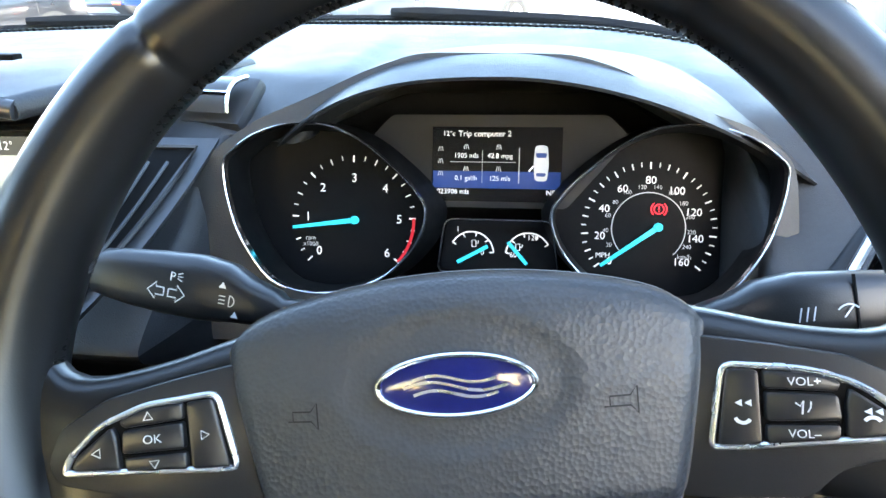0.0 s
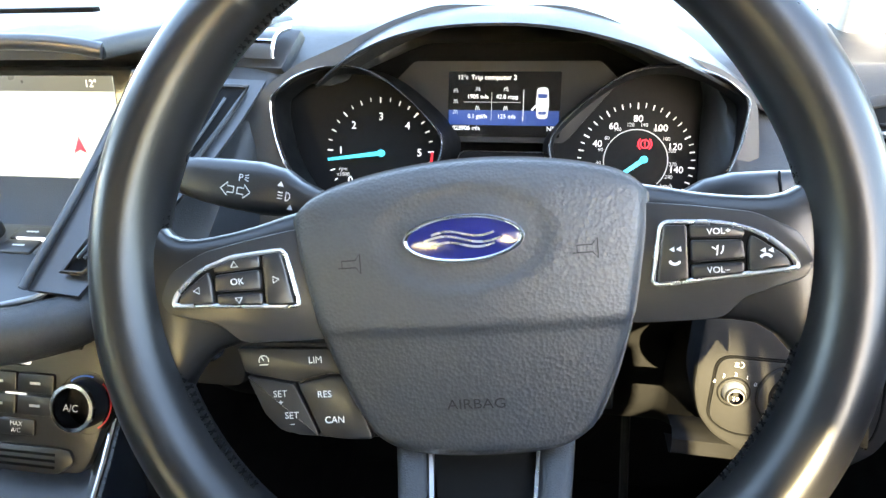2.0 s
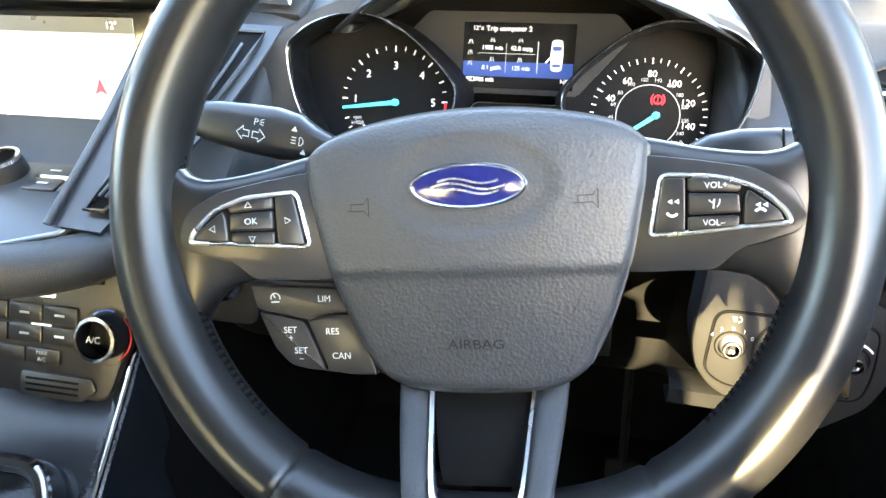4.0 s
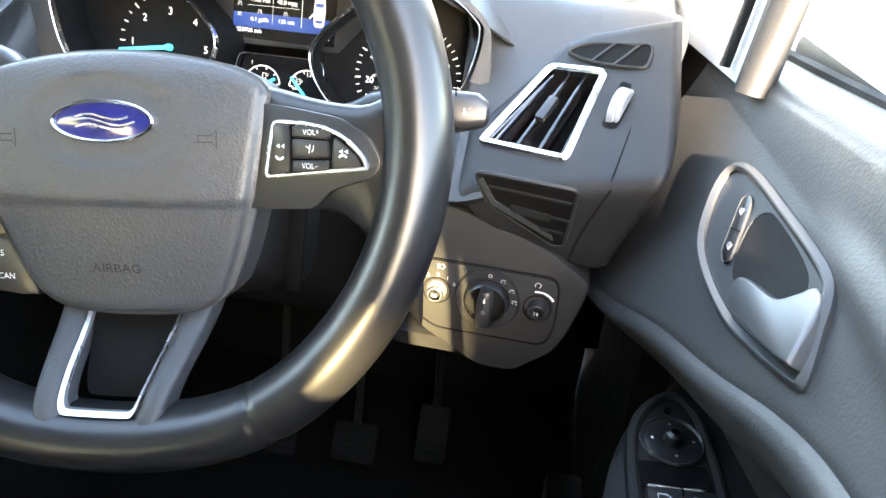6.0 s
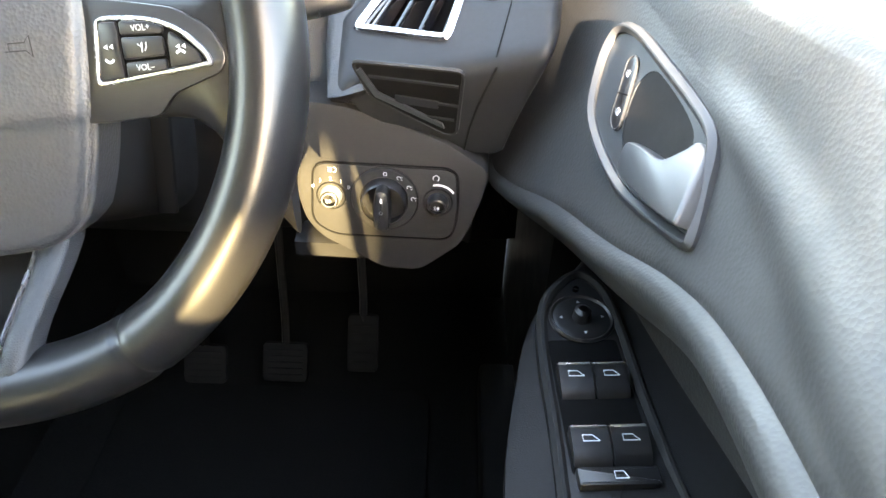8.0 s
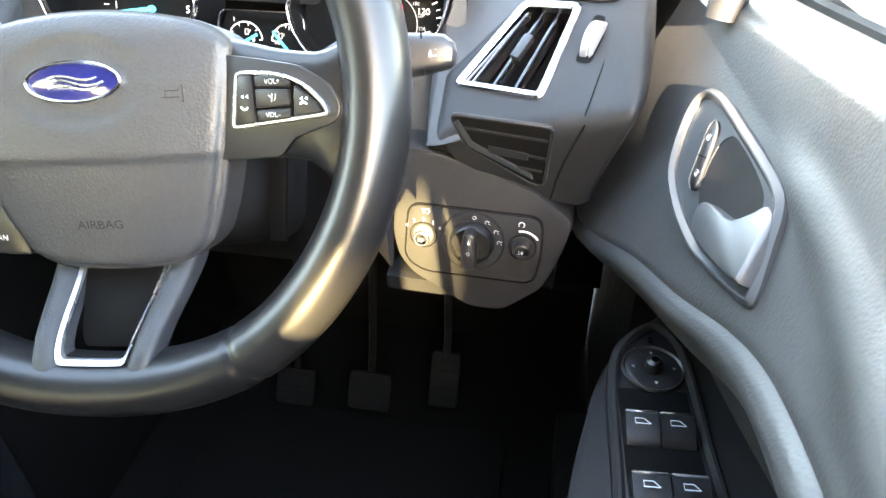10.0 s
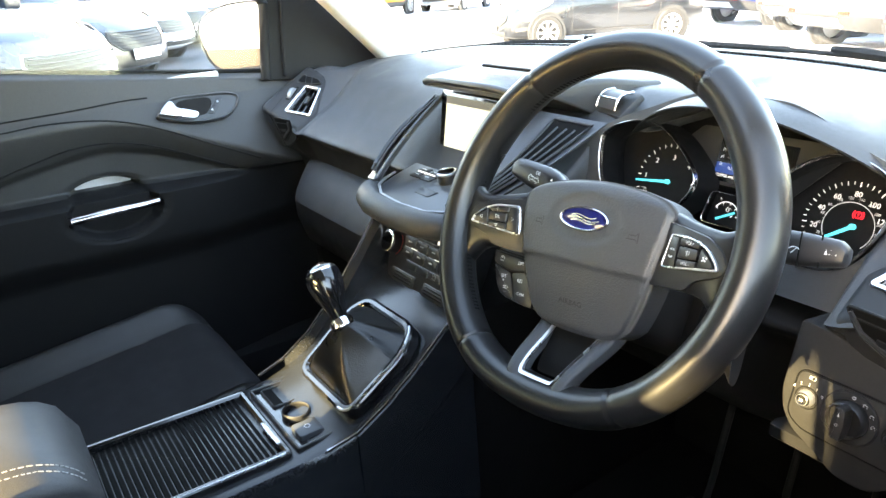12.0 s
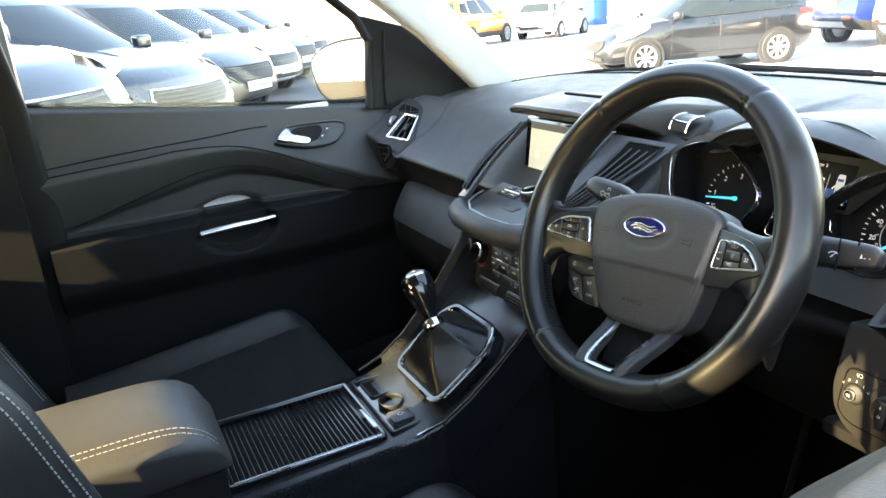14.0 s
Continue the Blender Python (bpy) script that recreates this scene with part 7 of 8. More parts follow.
for side, nm in ((-1, "pillar_west"), (1, "pillar_east")):
    X = lambda u: XC + side * u
    pillar(nm + "_front", [(X(0.750), 0.610, 0.960), (X(0.728), 0.530, 1.040), (X(0.700), 0.430, 1.125), (X(0.666), 0.300, 1.235), (X(0.628), 0.145, 1.345), (X(0.58), -0.09, 1.465), (X(0.55), -0.30, 1.52)], 0.105, 0.050, "lining", "pale fabric-lined windscreen pillar")
    way = [(0.785, -0.70, 0.36), (0.785, -0.70, 0.90), (0.752, -0.70, 1.07), (0.721, -0.705, 1.165), (0.684, -0.72, 1.30), (0.635, -0.75, 1.48)] if side > 0 else [(0.765, -0.70, 0.36), (0.765, -0.70, 0.90), (0.755, -0.71, 1.12), (0.66, -0.75, 1.48)]
    pillar(nm + "_door", [(X(a), b, c) for a, b, c in way], 0.08 if side > 0 else 0.22, 0.05, "dash_low", "dark door pillar")
    pillar(nm + "_rear", [(X(0.715), -1.75, 0.36), (X(0.715), -1.75, 1.10), (X(0.58), -2.0, 1.50)], 0.30, 0.05, "dash_low", "dark rear pillar")
    tagged(link("sill_" + nm[7:], box(0.10, 1.10, 0.10, (X(0.755), -0.15, 0.335), 0.01), "dash_low"), "black plastic door sill", "sill", kind="structure")
    tagged(link("wall_" + nm[7:] + "_front", box(0.04, 0.42, 0.74, (X(0.775), 0.45, 0.655)), "dash_low", smooth=0), "dark footwell side wall", "wall", kind="structure")
    tagged(link("wall_" + nm[7:], box(0.05, 1.9, 0.76, (X(0.735), -1.60, 0.72)), "dash_low", smooth=0), "dark rear side wall below the windows", "wall", kind="structure")
bm = grid(lambda u, v: (XC + (u - 0.5) * 1.44, lerp(-0.20, -2.30, v) - 0.10 * (2 * u - 1) ** 2 * (1 - v), 1.535 - 0.11 * abs(2 * u - 1) ** 5 - 0.03 * (1 - v) ** 4 - 0.05 * v ** 3), 24, 16)
tagged(link("ceiling", thick(bm, 0.03), "lining"), "pale fabric headlining", "ceiling", kind="structure")
tagged(link("wall_south", box(1.45, 0.06, 0.72, (XC, -2.55, 0.70)), "dash_low", smooth=0), "dark tailgate below the rear window", "wall", kind="structure")
for i, x in enumerate((-0.77, -0.02)):
    rs = thing("rear_seat", pose(x, -1.35, 0.33), "dark rear seat bench back", "car seat", "rear seats")
    part("rear_backrest", box(0.56, 0.16, 0.52, (0, 0, 0.40), 0.04, seg=3), "fabric", rs)
    part("rear_cushion", box(0.56, 0.44, 0.16, (0, 0.28, 0.16), 0.04, seg=3), "fabric", rs)

# seat belt of the driver's place
SBELT = thing("seat_belt", pose(0, 0, 0), "black seat belt webbing hanging beside the door pillar", "seat belt")
rings = []
for x, y, z in ((0.316, -0.69, 0.42), (0.312, -0.69, 0.80), (0.298, -0.69, 1.05), (0.289, -0.69, 1.13), (0.281, -0.69, 1.19), (0.255, -0.695, 1.27), (0.225, -0.70, 1.36)):
    rings.append([(x + a, y + b, z) for a, b in ((-0.0014, -0.022), (0.0014, -0.022), (0.0014, 0.022), (-0.0014, 0.022))])
part("webbing", loft(rings), "rubber", SBELT)
part("upper_guide", box(0.02, 0.05, 0.07, (0.222, -0.70, 1.365), 0.006), "dash_low", SBELT, "black belt guide")

BUCKLE = thing("seat_belt_buckle", pose(-0.264, -0.474, 0.495, 0, 0, 20), "black seat belt buckle with a red button", "belt buckle")
part("stalk", box(0.016, 0.040, 0.10, (0, 0, 0.05), 0.005), "rubber", BUCKLE)
part("housing", box(0.030, 0.058, 0.075, (0, 0, 0.130), 0.008, seg=3), "dash_low", BUCKLE)
part("release_button", box(0.018, 0.044, 0.010, (0.0, 0, 0.168), 0.003), mat("red_button_plastic", (0.55, 0.02, 0.015), 0.4, vary=0.05), BUCKLE, "red release button")

# tinted rear windows
for nm, side in (("window_2", -1), ("window_3", 1)):
    X = lambda u: XC + side * u
    b = bmesh.new()
    b.faces.new([b.verts.new(p) for p in ((X(0.738), -0.76, 1.085), (X(0.725), -2.46, 1.085), (X(0.60), -2.26, 1.47), (X(0.655), -0.78, 1.465))])
    tagged(link(nm, b, "privacy", smooth=0), "dark tinted rear side window", "window", kind="structure")
b = bmesh.new()
b.faces.new([b.verts.new(p) for p in ((XC - 0.70, -2.53, 1.065), (XC + 0.70, -2.53, 1.065), (XC + 0.60, -2.29, 1.475), (XC - 0.60, -2.29, 1.475))])
tagged(link("window_4", b, "privacy", smooth=0), "dark tinted tailgate window", "window", kind="structure")

# outer flank of the car, seen in the door mirror
rings = [[(XC - 0.815 - 0.030 * math.sin(math.pi * k / 8) + 0.02 * (k / 8) ** 4, y, lerp(0.28, 1.06, k / 8)) for k in range(9)] for y in np.linspace(0.05, -2.50, 12)]
tagged(link("body_side", thick(loft(rings, close=False, cap=False), 0.02), mat("white_body_paint", (0.72, 0.74, 0.76), 0.25, coat=0.8, vary=0.03, blot=3)), "white painted flank of the car outside the passenger door", "car body", kind="structure")

# windscreen
def screen_pt(u, v):
    x0 = lerp(XC - 0.69, XC + 0.69, u)
    b = Vector((x0, ws_y(x0) + 0.01, 1.072 - 0.028 * step(0.45, 0.735, abs(x0 - XC))))
    t = Vector((XC + (x0 - XC) * 0.80, -0.16 - 0.15 * ((x0 - XC) / 0.69) ** 2, 1.50))
    p = b.lerp(t, v)
    p.z += 0.03 * math.sin(math.pi * v)
    return p


w = tagged(link("window_1", grid(screen_pt, 20, 10), "glass"), "clear curved windscreen", "windscreen", kind="structure")
w.visible_shadow = False
cw = thing("cowl", pose(0, 0, 0), "black plastic scuttle below the windscreen", "scuttle")
part("cowl_panel", thick(grid(lambda u, v: (lerp(XC - 0.70, XC + 0.70, u), ws_y(lerp(XC - 0.70, XC + 0.70, u)) + 0.012 + 0.16 * v, 1.064 - 0.028 * step(0.45, 0.735, abs(lerp(-0.7, 0.7, u))) - 0.05 * v), 20, 4), 0.004), "rubber", cw)


def wiper(x0, x1, x2):
    """Blade from x0 to x1 along the foot of the screen, arm from its middle to the pivot at x2."""
    wp = thing("wiper", pose(0, 0, 0), "black windscreen wiper at rest", "wiper")
    def foot(x, v, up=0.0):
        return Vector(screen_pt((x - (XC - 0.69)) / 1.38, v)) + Vector((0, 0.010, 0.004 + up))
    line = [foot(lerp(x0, x1, k / 16), 0.010 - 0.004 * k / 16) for k in range(17)]
    part("blade", tube(line, 0.0050, 6), "rubber", wp)
    mid = lerp(x0, x1, 0.52)
    part("arm", tube([foot(lerp(mid, x2, k / 8), lerp(0.014, -0.004, k / 8), 0.006 - 0.004 * k / 8) for k in range(9)], [0.006, 0.009, 0.0075, 0.007, 0.007, 0.007, 0.008, 0.009, 0.011], 6), "rubber", wp)


wiper(-0.52, 0.10, 0.26)
wiper(-1.00, -0.50, -0.30)

# ---------------------------------------------------------------- outside: forecourt and parked cars
GZ = -0.15
M["tarmac"] = mat("worn_tarmac", (0.090, 0.092, 0.096), 0.9, grain=0.6, size=60, kind="noise", vary=0.25, blot=0.6, spec=0.15)
M["pale_paving"] = mat("pale_concrete", (0.40, 0.41, 0.43), 0.85, grain=0.4, size=40, kind="noise", vary=0.15, blot=0.5)
M["tyre"] = mat("tyre_rubber", (0.015, 0.015, 0.015), 0.85, vary=0.1)
M["alloy"] = mat("alloy_wheel", (0.55, 0.56, 0.58), 0.35, metal=0.8, vary=0.05)
M["carglass"] = mat("tinted_car_glass", (0.016, 0.022, 0.026), 0.07, spec=0.18, vary=0.05)
M["headlamp"] = mat("headlamp_glass", (0.75, 0.78, 0.80), 0.1, spec=0.8, vary=0.1)
M["taillamp"] = mat("red_lamp_glass", (0.42, 0.02, 0.015), 0.12, spec=0.8, vary=0.1)
M["amber"] = mat("orange_paint", (0.62, 0.20, 0.02), 0.2, coat=0.8, vary=0.05)
M["trim"] = mat("black_trim", (0.02, 0.02, 0.02), 0.6, vary=0.1)
M["mark_dark"] = mat("grey_plate_print", (0.20, 0.20, 0.20), 0.6, vary=0.1)
M["plate"] = mat("white_plate", (0.75, 0.75, 0.72), 0.5, vary=0.03)
M["plate_y"] = mat("yellow_plate", (0.70, 0.52, 0.05), 0.5, vary=0.03)
M["post_blue"] = mat("blue_painted_metal", (0.010, 0.085, 0.62), 0.35, vary=0.05, blot=2)
M["wall_white"] = mat("white_cladding", (0.78, 0.80, 0.84), 0.5, vary=0.05, blot=0.8)
# only for the unseen sun blockers behind the car
M["blocker_dark"] = mat("sun_blocker_dark", (0.10, 0.10, 0.10), 0.85, grain=0.3, size=60, kind="noise", vary=0.1, blot=0.8)
M["shopglass"] = mat("showroom_glass", (0.05, 0.07, 0.08), 0.05, spec=0.9, vary=0.2, blot=0.7)
PAINT = {}
for n, c in (("black", (0.010, 0.0115, 0.014)), ("white", (0.74, 0.76, 0.79)), ("navy", (0.008, 0.022, 0.13)), ("grey", (0.115, 0.122, 0.135)), ("slate", (0.014, 0.020, 0.030))):
    PAINT[n] = mat(n + "_car_paint", c, 0.30, metal=0.25 if n in ("grey", "navy") else 0.0, coat=1.0, vary=0.04, blot=3)
PAINT["orange"] = M["amber"]
tagged(link("ground", grid(lambda u, v: ((u - 0.5) * 600, (v - 0.5) * 600, GZ), 12, 12), "tarmac", smooth=0), "dark worn tarmac forecourt", "ground", kind="structure")
tagged(link("pavement", prism([(-30, 12.5), (16, 6.5), (20, 13), (-30, 26)], GZ, GZ + 0.012), "pale_paving", smooth=0), "pale sunlit concrete forecourt", "pavement", kind="structure")

CAR = {
    "hatch": dict(half=0.87, nose=2.03, tail=-2.00, sill=0.22, belt=([-2.0, -0.6, 0.95, 1.5, 2.03], [0.99, 0.94, 0.90, 0.82, 0.70]), roof=1.46, front=(1.08, 0.12), back=(-1.90, -1.62), glass=(0.80, 0.60), wheels=(-1.22, 1.27), r=0.305),
    "suv": dict(half=0.92, nose=2.26, tail=-2.26, sill=0.30, belt=([-2.26, -0.8, 1.05, 1.7, 2.26], [1.17, 1.12, 1.05, 0.99, 0.88]), roof=1.72, front=(1.20, 0.32), back=(-2.14, -1.84), glass=(0.85, 0.62), wheels=(-1.33, 1.36), r=0.345),
}


def plan_ring(tail, nose, w, front, back, bulge, n=14):
    """The outline of a car at one height: tail to nose and round; front and back are (taper, length)."""
    def half(x):
        a = max(0.0, 1 - (nose - x) / front[1])
        b = max(0.0, 1 - (x - tail) / back[1])
        return w * (1 - front[0] * a ** 2.2) * (1 - back[0] * b ** 2.2)
    xs = [lerp(tail + bulge[1], nose - bulge[0], 0.5 - 0.5 * math.cos(math.pi * k / n)) for k in range(n + 1)]
    side = [(x, half(x)) for x in xs]
    yf, yb = side[-1][1], side[0][1]
    nose_face = [(nose - bulge[0] * (q * q) ** 1.3, yf * q) for q in (0.85, 0.6, 0.3, 0, -0.3, -0.6, -0.85)]
    tail_face = [(tail + bulge[1] * (q * q) ** 1.3, yb * q) for q in (-0.85, -0.6, -0.3, 0, 0.3, 0.6, 0.85)]
    return side + nose_face + [(x, -y) for x, y in reversed(side)] + tail_face, half


def parked_car(kind, paint, x, y, heading, label, plate="plate", lift=0.0):
    c = thing("parked_car", pose(x, y, GZ + lift, 0, 0, heading), label, "car", "parked cars")
    K = CAR[kind]
    W, nose, tail, r = K["half"], K["nose"], K["tail"], K["r"]
    belt = lambda px: smoothtable(px, *K["belt"])
    sill = lambda px: K["sill"] + (0.10 if px < 0 else -0.03) * max(0, abs(px) / nose - 0.75) / 0.25
    levels = [0, 0.10, 0.30, 0.50, 0.68, 0.82, 0.92, 1.0]
    def lower(f):
        """Outline of the body at the share f of its height from sill to shoulder."""
        nx = nose - smoothtable(f, [0, 0.12, 0.35, 0.7, 0.9, 1], [0.12, 0.01, 0.0, 0.05, 0.13, 0.26])
        tx = tail + smoothtable(f, [0, 0.12, 0.35, 0.7, 0.9, 1], [0.16, 0.02, 0.0, 0.04, 0.06, 0.10])
        w = W * smoothtable(f, [0, 0.1, 0.35, 0.6, 0.85, 1], [0.91, 0.965, 0.99, 1.0, 0.985, 0.945])
        return (tx, nx, w, (0.30, 0.95), (0.16, 0.55), (0.16, 0.06))
    def body_z(px, f):
        return lerp(sill(px), belt(px), f)
    rings = []
    for f in levels:
        ring, _ = plan_ring(*lower(f))
        rings.append([(px, py, body_z(px, f)) for px, py in ring])
    last = rings[-1]
    for s, up in ((0.93, 0.016), (0.75, 0.040), (0.4, 0.058), (0.06, 0.062)):
        rings.append([(px * lerp(1, s, 0.18), py * s, belt(px) + up) for px, py, _ in last])
    part("body", loft(rings), PAINT[paint], c, "glossy painted body", 50)
    def on_side(px, f, side, off=0.006):
        _, half = plan_ring(*lower(f))
        return (px, side * (half(px) + off), body_z(px, f))
    def on_face(py, f, end, off=0.006):
        tx, nx, w, fr, bk, bu = lower(f)
        _, half = plan_ring(tx, nx, w, fr, bk, bu)
        ye = half(nx - bu[0]) if end > 0 else half(tx + bu[1])
        q = min(1.0, abs(py) / ye)
        px = nx - bu[0] * q ** 2.6 + off if end > 0 else tx + bu[1] * q ** 2.6 - off
        return (px, py, body_z(px, f))
    def patch(fn, nu=8, nv=4):
        return thick(grid(fn, nu, nv), 0.004)
    # glasshouse
    roof = lambda px: K["roof"] - 0.055 * ((px + 0.55) / 1.2) ** 2
    def upper(q):
        return (lerp(*K["back"], q ** 1.3), lerp(*K["front"], q), lerp(*K["glass"], q ** 1.15), (0.16, 0.6), (0.10, 0.5), (0.12, 0.07))
    def cab_z(px, q):
        return lerp(belt(px) - 0.04, roof(px), q)
    rings = []
    for q in (0, 0.2, 0.45, 0.7, 0.88, 0.96, 1.0):
        ring, _ = plan_ring(*upper(q))
        k = 1.0 if q < 1 else 0.955
        rings.append([(px * k, py * k, cab_z(px, q)) for px, py in ring])
    last = rings[-1]
    for s, upz in ((0.82, 0.018), (0.5, 0.032), (0.06, 0.038)):
        rings.append([(lerp(-0.65, px, lerp(1, s, 0.5)), py * s, z + upz) for px, py, z in last])
    part("cabin", loft(rings), PAINT[paint], c, "painted pillars and roof", 50)
    def on_cab(u, q, side, off=0.005):
        tx, nx, w, fr, bk, bu = upper(q)
        _, half = plan_ring(tx, nx, w, fr, bk, bu)
        px = lerp(tx + 0.20, nx - 0.17, u)
        return (px, side * (half(px) + off), cab_z(px, q))
    def on_screen(v, q, end, off=0.006):
        tx, nx, w, fr, bk, bu = upper(q)
        _, half = plan_ring(tx, nx, w, fr, bk, bu)
        ye = half(nx - bu[0]) if end > 0 else half(tx + bu[1])
        px = nx - bu[0] * abs(v) ** 2.6 + off if end > 0 else tx + bu[1] * abs(v) ** 2.6 - off
        return (px, v * ye, cab_z(px, q))
    part("windscreen", patch(lambda u, v: on_screen(lerp(-0.93, 0.93, u), lerp(0.06, 0.90, v), 1)), "carglass", c, "dark windscreen", 60)
    part("rear_window", patch(lambda u, v: on_screen(lerp(-0.90, 0.90, u), lerp(0.16, 0.84, v), -1)), "carglass", c, "dark rear window", 60)
    part("rear_wiper", tube([on_screen(0.02, 0.16, -1, 0.02), on_screen(0.30, 0.22, -1, 0.02), on_screen(0.62, 0.26, -1, 0.02)], 0.010, 6), "trim", c)
    part("roof_spoiler", patch(lambda u, v: (lambda p: (p[0] - 0.10 * v, p[1], p[2] - 0.015 * v))(on_screen(lerp(-0.92, 0.92, u), 0.95, -1, 0.0)), 8, 2), PAINT[paint], c)
    for side in (-1, 1):
        for a, b, top in ((0.02, 0.20, 0.74), (0.235, 0.575, 0.86), (0.605, 1.0, 0.86)):
            part("side_window", patch(lambda u, v: on_cab(lerp(a, b, u), lerp(0.13 + (0.10 * (1 - u) if a < 0.1 else 0), top, v), side)), "carglass", c, "dark tinted side window", 60)
        part("waist_trim", tube([on_cab(k / 10, 0.105, side, 0.004) for k in range(11)], 0.008, 6), "trim", c)
        mx = K["front"][0] - 0.38
        wm = part("wing_mirror", box(0.11, 0.19, 0.13, (mx, side * (W + 0.055), belt(mx) + 0.07), 0.035, seg=3), PAINT[paint] if paint != "white" else "trim", c)
        part("mirror_foot", box(0.05, 0.10, 0.03, (mx, side * (W - 0.03), belt(mx) + 0.01), 0.008), "trim", wm)
        def lamp_pt(u, v):
            px = lerp(nose - 0.86, nose - 0.30, u)
            if v < 0.6:
                return on_side(px, lerp(lerp(0.93, 0.70, u ** 0.7), 1.0, v / 0.6), side, 0.008)
            p = on_side(px, 1.0, side, 0.008)
            s = (v - 0.6) / 0.4 * lerp(0.3, 1.0, u)
            return (px * lerp(1, 0.985, s), p[1] * lerp(1, 0.86, s), p[2] + 0.030 * s + 0.004)
        lamp = part("headlight", patch(lamp_pt, 10, 8), "headlamp", c, "clear swept-back headlight", 60)
        part("lamp_rim", tube([on_side(lerp(nose - 0.80, nose - 0.18, k / 8), lerp(0.85, 0.645, (k / 8) ** 0.7), side, 0.010) for k in range(9)], 0.008, 6), "trim", lamp)
        tl = part("tail_light", patch(lambda u, v: on_side(lerp(tail + 0.07, tail + 0.36, u), lerp(lerp(0.74, 0.86, u), 0.955, v), side, 0.010), 6, 3), "taillamp", c, "red wraparound tail light", 60)
        if kind == "suv":
            part("gate_lamp", patch(lambda u, v: on_face(side * lerp(0.38, 0.70, u), lerp(lerp(0.86, 0.76, u), 0.945, v), -1, 0.012), 5, 3), "taillamp", tl, "red lamp in the tailgate", 60)
        part("reversing_lamp", patch(lambda u, v: on_face(side * lerp(0.50, 0.68, u), lerp(0.78, 0.83, v), -1, 0.018), 4, 1), "headlamp", tl, "clear reversing lamp")
        part("fog_lamp", patch(lambda u, v: on_side(lerp(nose - 0.42, nose - 0.20, u), lerp(0.24, 0.36, v), side, 0.008), 4, 2), "trim", c)
        part("rear_reflector", patch(lambda u, v: on_face(side * lerp(0.50, 0.72, u), lerp(0.24, 0.31, v), -1, 0.018), 4, 1), "taillamp", c)
        for px in (K["front"][0] - 0.30, -0.12, -1.02 if kind == "suv" else -0.98):
            part("door_seam", tube([on_side(px, lerp(0.10, 0.98, k / 8), side, 0.0005) for k in range(9)], 0.0045, 5), "trim", c)
        part("sill_seam", tube([on_side(lerp(-0.85, K["front"][0] - 0.35, k / 8), 0.14, side, 0.003) for k in range(9)], 0.012, 5), "trim", c)
        for px in (0.02, -0.92):
            part("door_handle", box(0.17, 0.035, 0.028, on_side(px, 0.84, side, 0.012), 0.010), PAINT[paint], c)
    # nose
    gz = 0.70 if kind == "hatch" else 0.72
    bright = "trim" if paint == "black" else "alloy"
    def grille_pt(u, v):
        wide = lerp(0.36, 0.50, min(1, v / 0.55)) - max(0, v - 0.55) * 0.09
        return on_face(lerp(-wide, wide, u), lerp(0.46, gz + 0.10, v), 1, 0.008)
    g = part("grille", patch(grille_pt, 10, 5), "trim", c, "black hexagonal grille")
    part("grille_rim", tube([Vector(grille_pt(k / 10, 0)) for k in range(11)] + [Vector(grille_pt(1, k / 5)) for k in range(1, 6)] + [Vector(grille_pt(1 - k / 10, 1)) for k in range(1, 11)] + [Vector(grille_pt(0, 1 - k / 5)) for k in range(1, 5)], 0.011, 6, closed=True), bright, g, "grille surround")
    for k in range(5):
        part("grille_bar", tube([Vector(grille_pt(lerp(0.03, 0.97, i / 10), 0.14 + 0.18 * k)) + Vector((0.012, 0, 0)) for i in range(11)], 0.0055, 5), "trim" if paint == "black" else "lever", g)
    part("lower_intake", patch(lambda u, v: on_face(lerp(-0.52, 0.52, u), lerp(0.13, 0.27, v), 1, 0.008), 10, 2), "trim", c, "black lower intake")
    for end, pl, f0 in ((1, "plate", 0.36), (-1, plate, 0.70 if kind == "suv" else 0.50)):
        px, _, pz = on_face(0.0, f0, end, 0.016)
        np_ = part("front_plate" if end > 0 else "rear_plate", box(0.014, 0.50, 0.11, (px, 0, pz), 0.003, seg=1), pl, c, "white number plate" if pl == "plate" else "yellow number plate")
        part("plate_bar", box(0.003, 0.36, 0.030, (px + end * 0.009, 0, pz)), "mark_dark", np_)
    if kind == "suv":
        part("plate_recess", patch(lambda u, v: on_face(lerp(-0.34, 0.34, u), lerp(0.60, 0.80, v), -1, 0.004), 6, 3), "trim", c)
        rows = []
        for f in (0.0, 0.12, 0.25):
            ring, _ = plan_ring(*lower(f))
            rows.append([(px * 1.006, py * 1.008, body_z(px, f)) for px, py in ring])
        part("lower_cladding", loft(rows, cap=False), "trim", c, "black lower cladding")
        part("bumper_guard", patch(lambda u, v: on_face(lerp(-0.52, 0.52, u), lerp(0.03, 0.17, v), -1, 0.030), 8, 2), "alloy", c, "silver bumper guard")
    else:
        part("rear_valance", patch(lambda u, v: on_face(lerp(-0.58, 0.58, u), lerp(0.06, 0.24, v), -1, 0.008), 8, 2), "trim", c, "black rear valance")
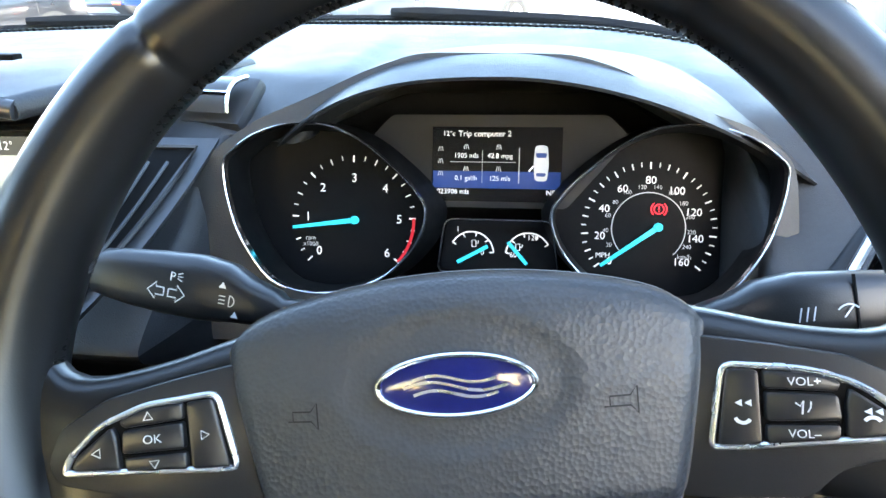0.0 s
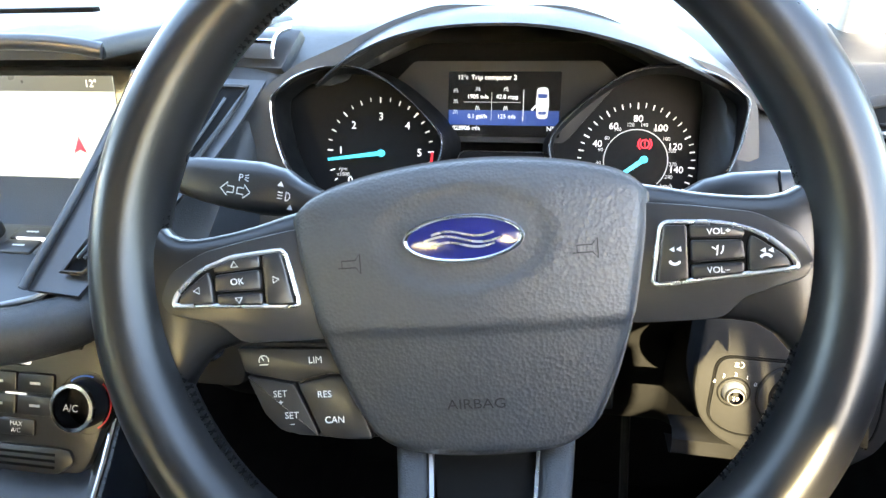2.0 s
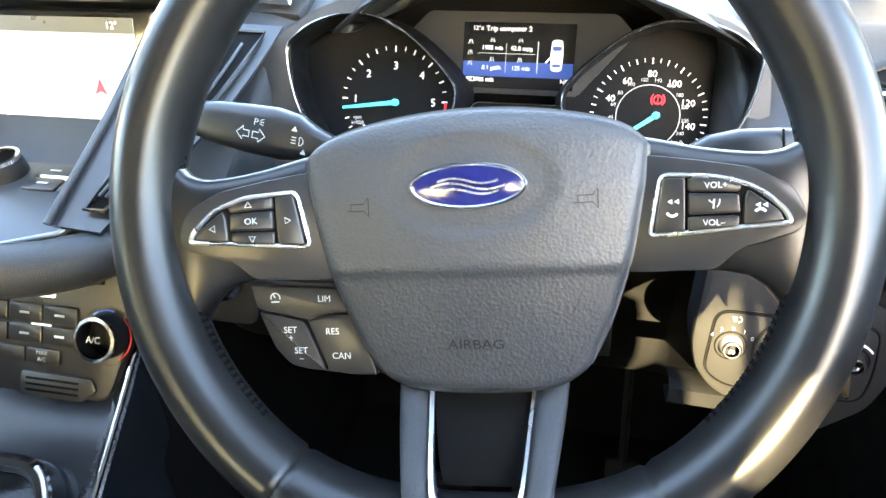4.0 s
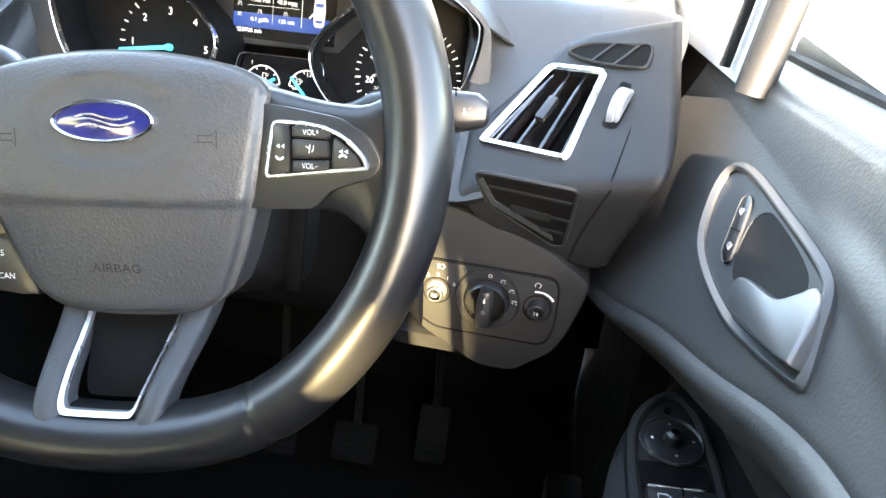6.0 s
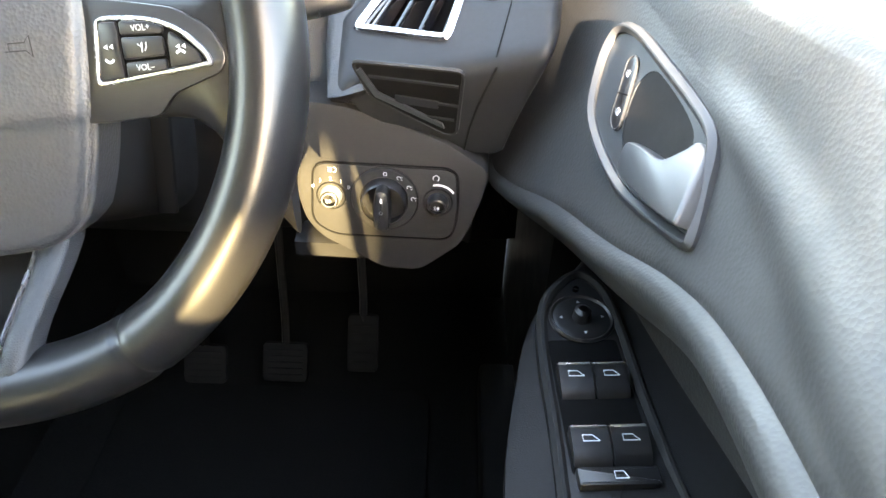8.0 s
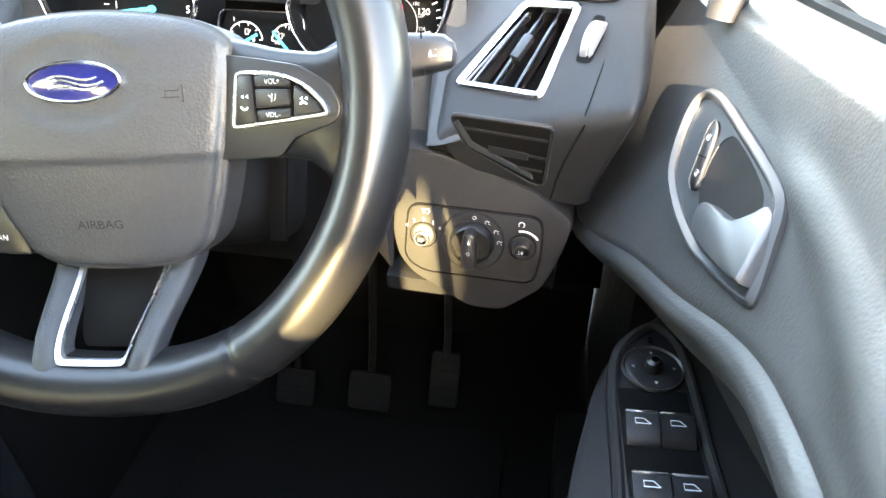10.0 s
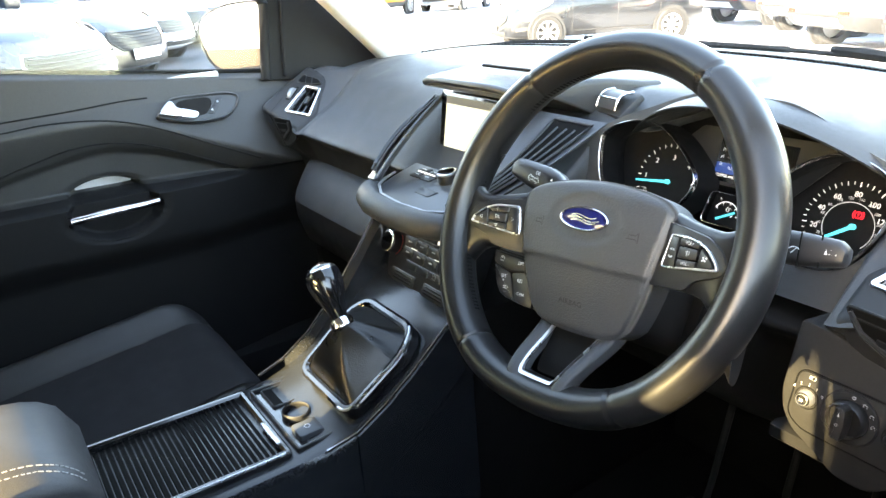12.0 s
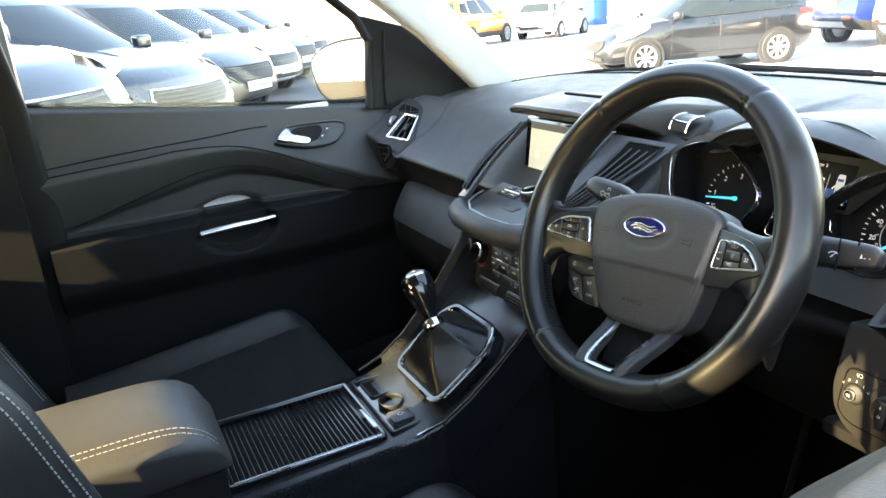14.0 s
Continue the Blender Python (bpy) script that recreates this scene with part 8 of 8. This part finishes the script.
    for wx in K["wheels"]:
        for side in (-1, 1):
            m = Matrix.Translation((wx, side * (W - 0.075), r)) @ Matrix.Rotation(radians(-90 * side), 4, "X")
            part("arch", turned([(r + 0.055, 0.0), (r + 0.055, 0.079), (r - 0.02, 0.081), (r - 0.02, 0.0)], 28, m, True), "trim", c)
            t = part("tyre", turned([(r * 0.68, -0.10), (r * 0.93, -0.10), (r, -0.07), (r, 0.075), (r * 0.93, 0.098), (r * 0.68, 0.098)], 32, m, True), "tyre", c)
            rim = part("rim", turned([(r * 0.69, 0.03), (r * 0.69, 0.101), (r * 0.63, 0.101), (r * 0.61, 0.06), (0, 0.055)], 32, m), "alloy", t)
            part("barrel", turned([(r * 0.60, 0.058), (r * 0.60, 0.064), (0, 0.064)], 28, m), "trim", t)
            b = bmesh.new()
            for k in range(8):
                a = 2 * math.pi * k / 8
                ca, sa = math.cos(a), math.sin(a)
                loft([[(ca * d - sa * s, sa * d + ca * s, z) for s, z in ((-hw, 0.07), (-hw, h), (hw, h), (hw, 0.07))] for d, hw, h in ((0.03, 0.020, 0.092), (r * 0.35, 0.017, 0.094), (r * 0.64, 0.026, 0.100))], bm=b)
            merge(b, turned([(0.055, 0.06), (0.055, 0.095), (0.0, 0.10)], 16))
            part("spokes", moved(b, m), "alloy", t, "silver spoked wheel centre")
    return c


BED = 0.34
tagged(link("ground_bed", prism([(-4.6, -9.0), (-3.0, -1.6), (-5.4, 0.8), (-16.5, 6.0), (-30, 11.0), (-34, -9.0)], GZ, GZ + BED, 0.02), "tarmac", smooth=0), "slightly raised tarmac display bed", "ground", kind="structure")
row = Vector((-0.912, 0.410))
a0 = Vector((-5.85, 0.46))
for k, (kind, paint, lab) in enumerate((("hatch", "slate", "dark slate hatchback parked nose out"), ("hatch", "black", "black hatchback parked nose out"), ("hatch", "white", "white hatchback parked nose out"), ("hatch", "black", "black hatchback parked nose out"), ("hatch", "white", "white hatchback parked nose out"))):
    p = a0 + row * (2.50 * k)
    h = Vector((0.72, 0.69)).normalized()
    q = p - h * 2.03
    parked_car(kind, paint, q.x, q.y, math.degrees(math.atan2(h.y, h.x)), lab, lift=BED)
p = a0 - row * 2.60 - h * 2.27
parked_car("suv", "slate", p.x, p.y, 43.8, "dark slate family car parked nose out", lift=BED)
# across the forecourt
f = Vector((-0.37, -0.93))
parked_car("hatch", "black", -9.6, 10.2, math.degrees(math.atan2(f.y, f.x)), "black five-door hatchback with silver wheels")
for kind, paint, x, y, hd, lab, pl in (("suv", "navy", -8.85, 16.3, 70, "navy blue family car seen from behind", "plate_y"), ("suv", "white", -6.2, 14.6, 66, "white family car seen from behind", "plate"), ("suv", "grey", -4.35, 12.55, 63, "grey family car seen from behind", "plate"), ("suv", "slate", -2.05, 10.7, 63, "dark slate family car seen from behind", "plate"),
                                   ("hatch", "white", -24.0, 17.5, 120, "white hatchback seen from behind", "plate"), ("suv", "orange", -23.5, 13.2, 120, "bright orange car seen from behind", "plate"), ("suv", "black", -21.0, 24.0, 112, "black estate car seen from behind", "plate_y")):
    parked_car(kind, paint, x, y, hd, lab, pl)


def post(x, y):
    p = thing("sign_post", pose(x, y, GZ), "tall blue painted square post", "post", "blue posts")
    part("shaft", box(0.75, 0.75, 7.0, (0, 0, 3.5), 0.02), "post_blue", p)
    part("foot", box(0.95, 0.95, 0.25, (0, 0, 0.125), 0.02), "pale_paving", p)


for x, y in ((-25.0, 20.5), (-21.5, 26.5), (-14.0, 27.5)):
    post(x, y)
B = thing("showroom", pose(-34, 32, GZ, 0, 0, 32), "white showroom with tall glass bays", "building")
part("wall", box(60, 12, 6.5, (0, 6.5, 3.25)), "wall_white", B, "white clad wall", 0)
part("roof", box(61, 13, 0.6, (0, 6.3, 6.8)), "wall_white", B, "flat roof edge", 0)
for k in range(18):
    bay = part("bay", box(2.9, 0.10, 3.6, (-28 + k * 3.25, 0.46, 2.0)), "shopglass", B, "dark showroom glass", 0)
    part("mullion", box(0.12, 0.18, 3.8, (-28 + k * 3.25 + 1.6, 0.42, 2.0)), "wall_white", bay, "", 0)
    part("transom", box(2.9, 0.14, 0.10, (-28 + k * 3.25, 0.42, 2.8)), "wall_white", bay, "", 0)
random.seed(5)
M["leaf"] = mat("hedge_leaf", (0.060, 0.095, 0.028), 0.6, vary=0.4, blot=1.5)
H = thing("hedge", pose(6, 42, GZ), "distant green hedge line beyond the forecourt", "hedge", kind="stuff")
b = bmesh.new()
for k in range(5000):
    x, z = random.uniform(-38, 40), random.uniform(0.2, 4.2) * random.uniform(0.6, 1)
    p = Vector((x, random.uniform(-1, 1.5) + 0.15 * x, z))
    d = Vector((random.gauss(0, 1), random.gauss(0, 1), random.gauss(0, 1))).normalized() * 0.22
    e = d.orthogonal().normalized() * 0.16
    b.faces.new([b.verts.new(p + q) for q in (d, e, -d, -e)])
part("leaves", b, "leaf", H, smooth=0)

# unseen blocks added behind the car to narrow the sun beam into the cabin
tagged(link("wall_far", box(0.118, 0.3, 2.75, (0.829, -4.2, GZ + 1.375)), "blocker_dark", smooth=0), "narrow unseen pier added behind the car to block sun", "wall", kind="structure")
tagged(link("wall_lintel", box(2.46, 0.3, 0.95, (-0.40, -4.2, GZ + 3.035)), "blocker_dark", smooth=0), "unseen upper slab added behind the car to block sun", "wall", kind="structure")
tagged(link("wall_lintel_low", box(2.08, 0.28, 0.27, (-0.59, -4.2, GZ + 2.425)), "blocker_dark", smooth=0), "unseen lower slab added behind the car to block sun", "wall", kind="structure")
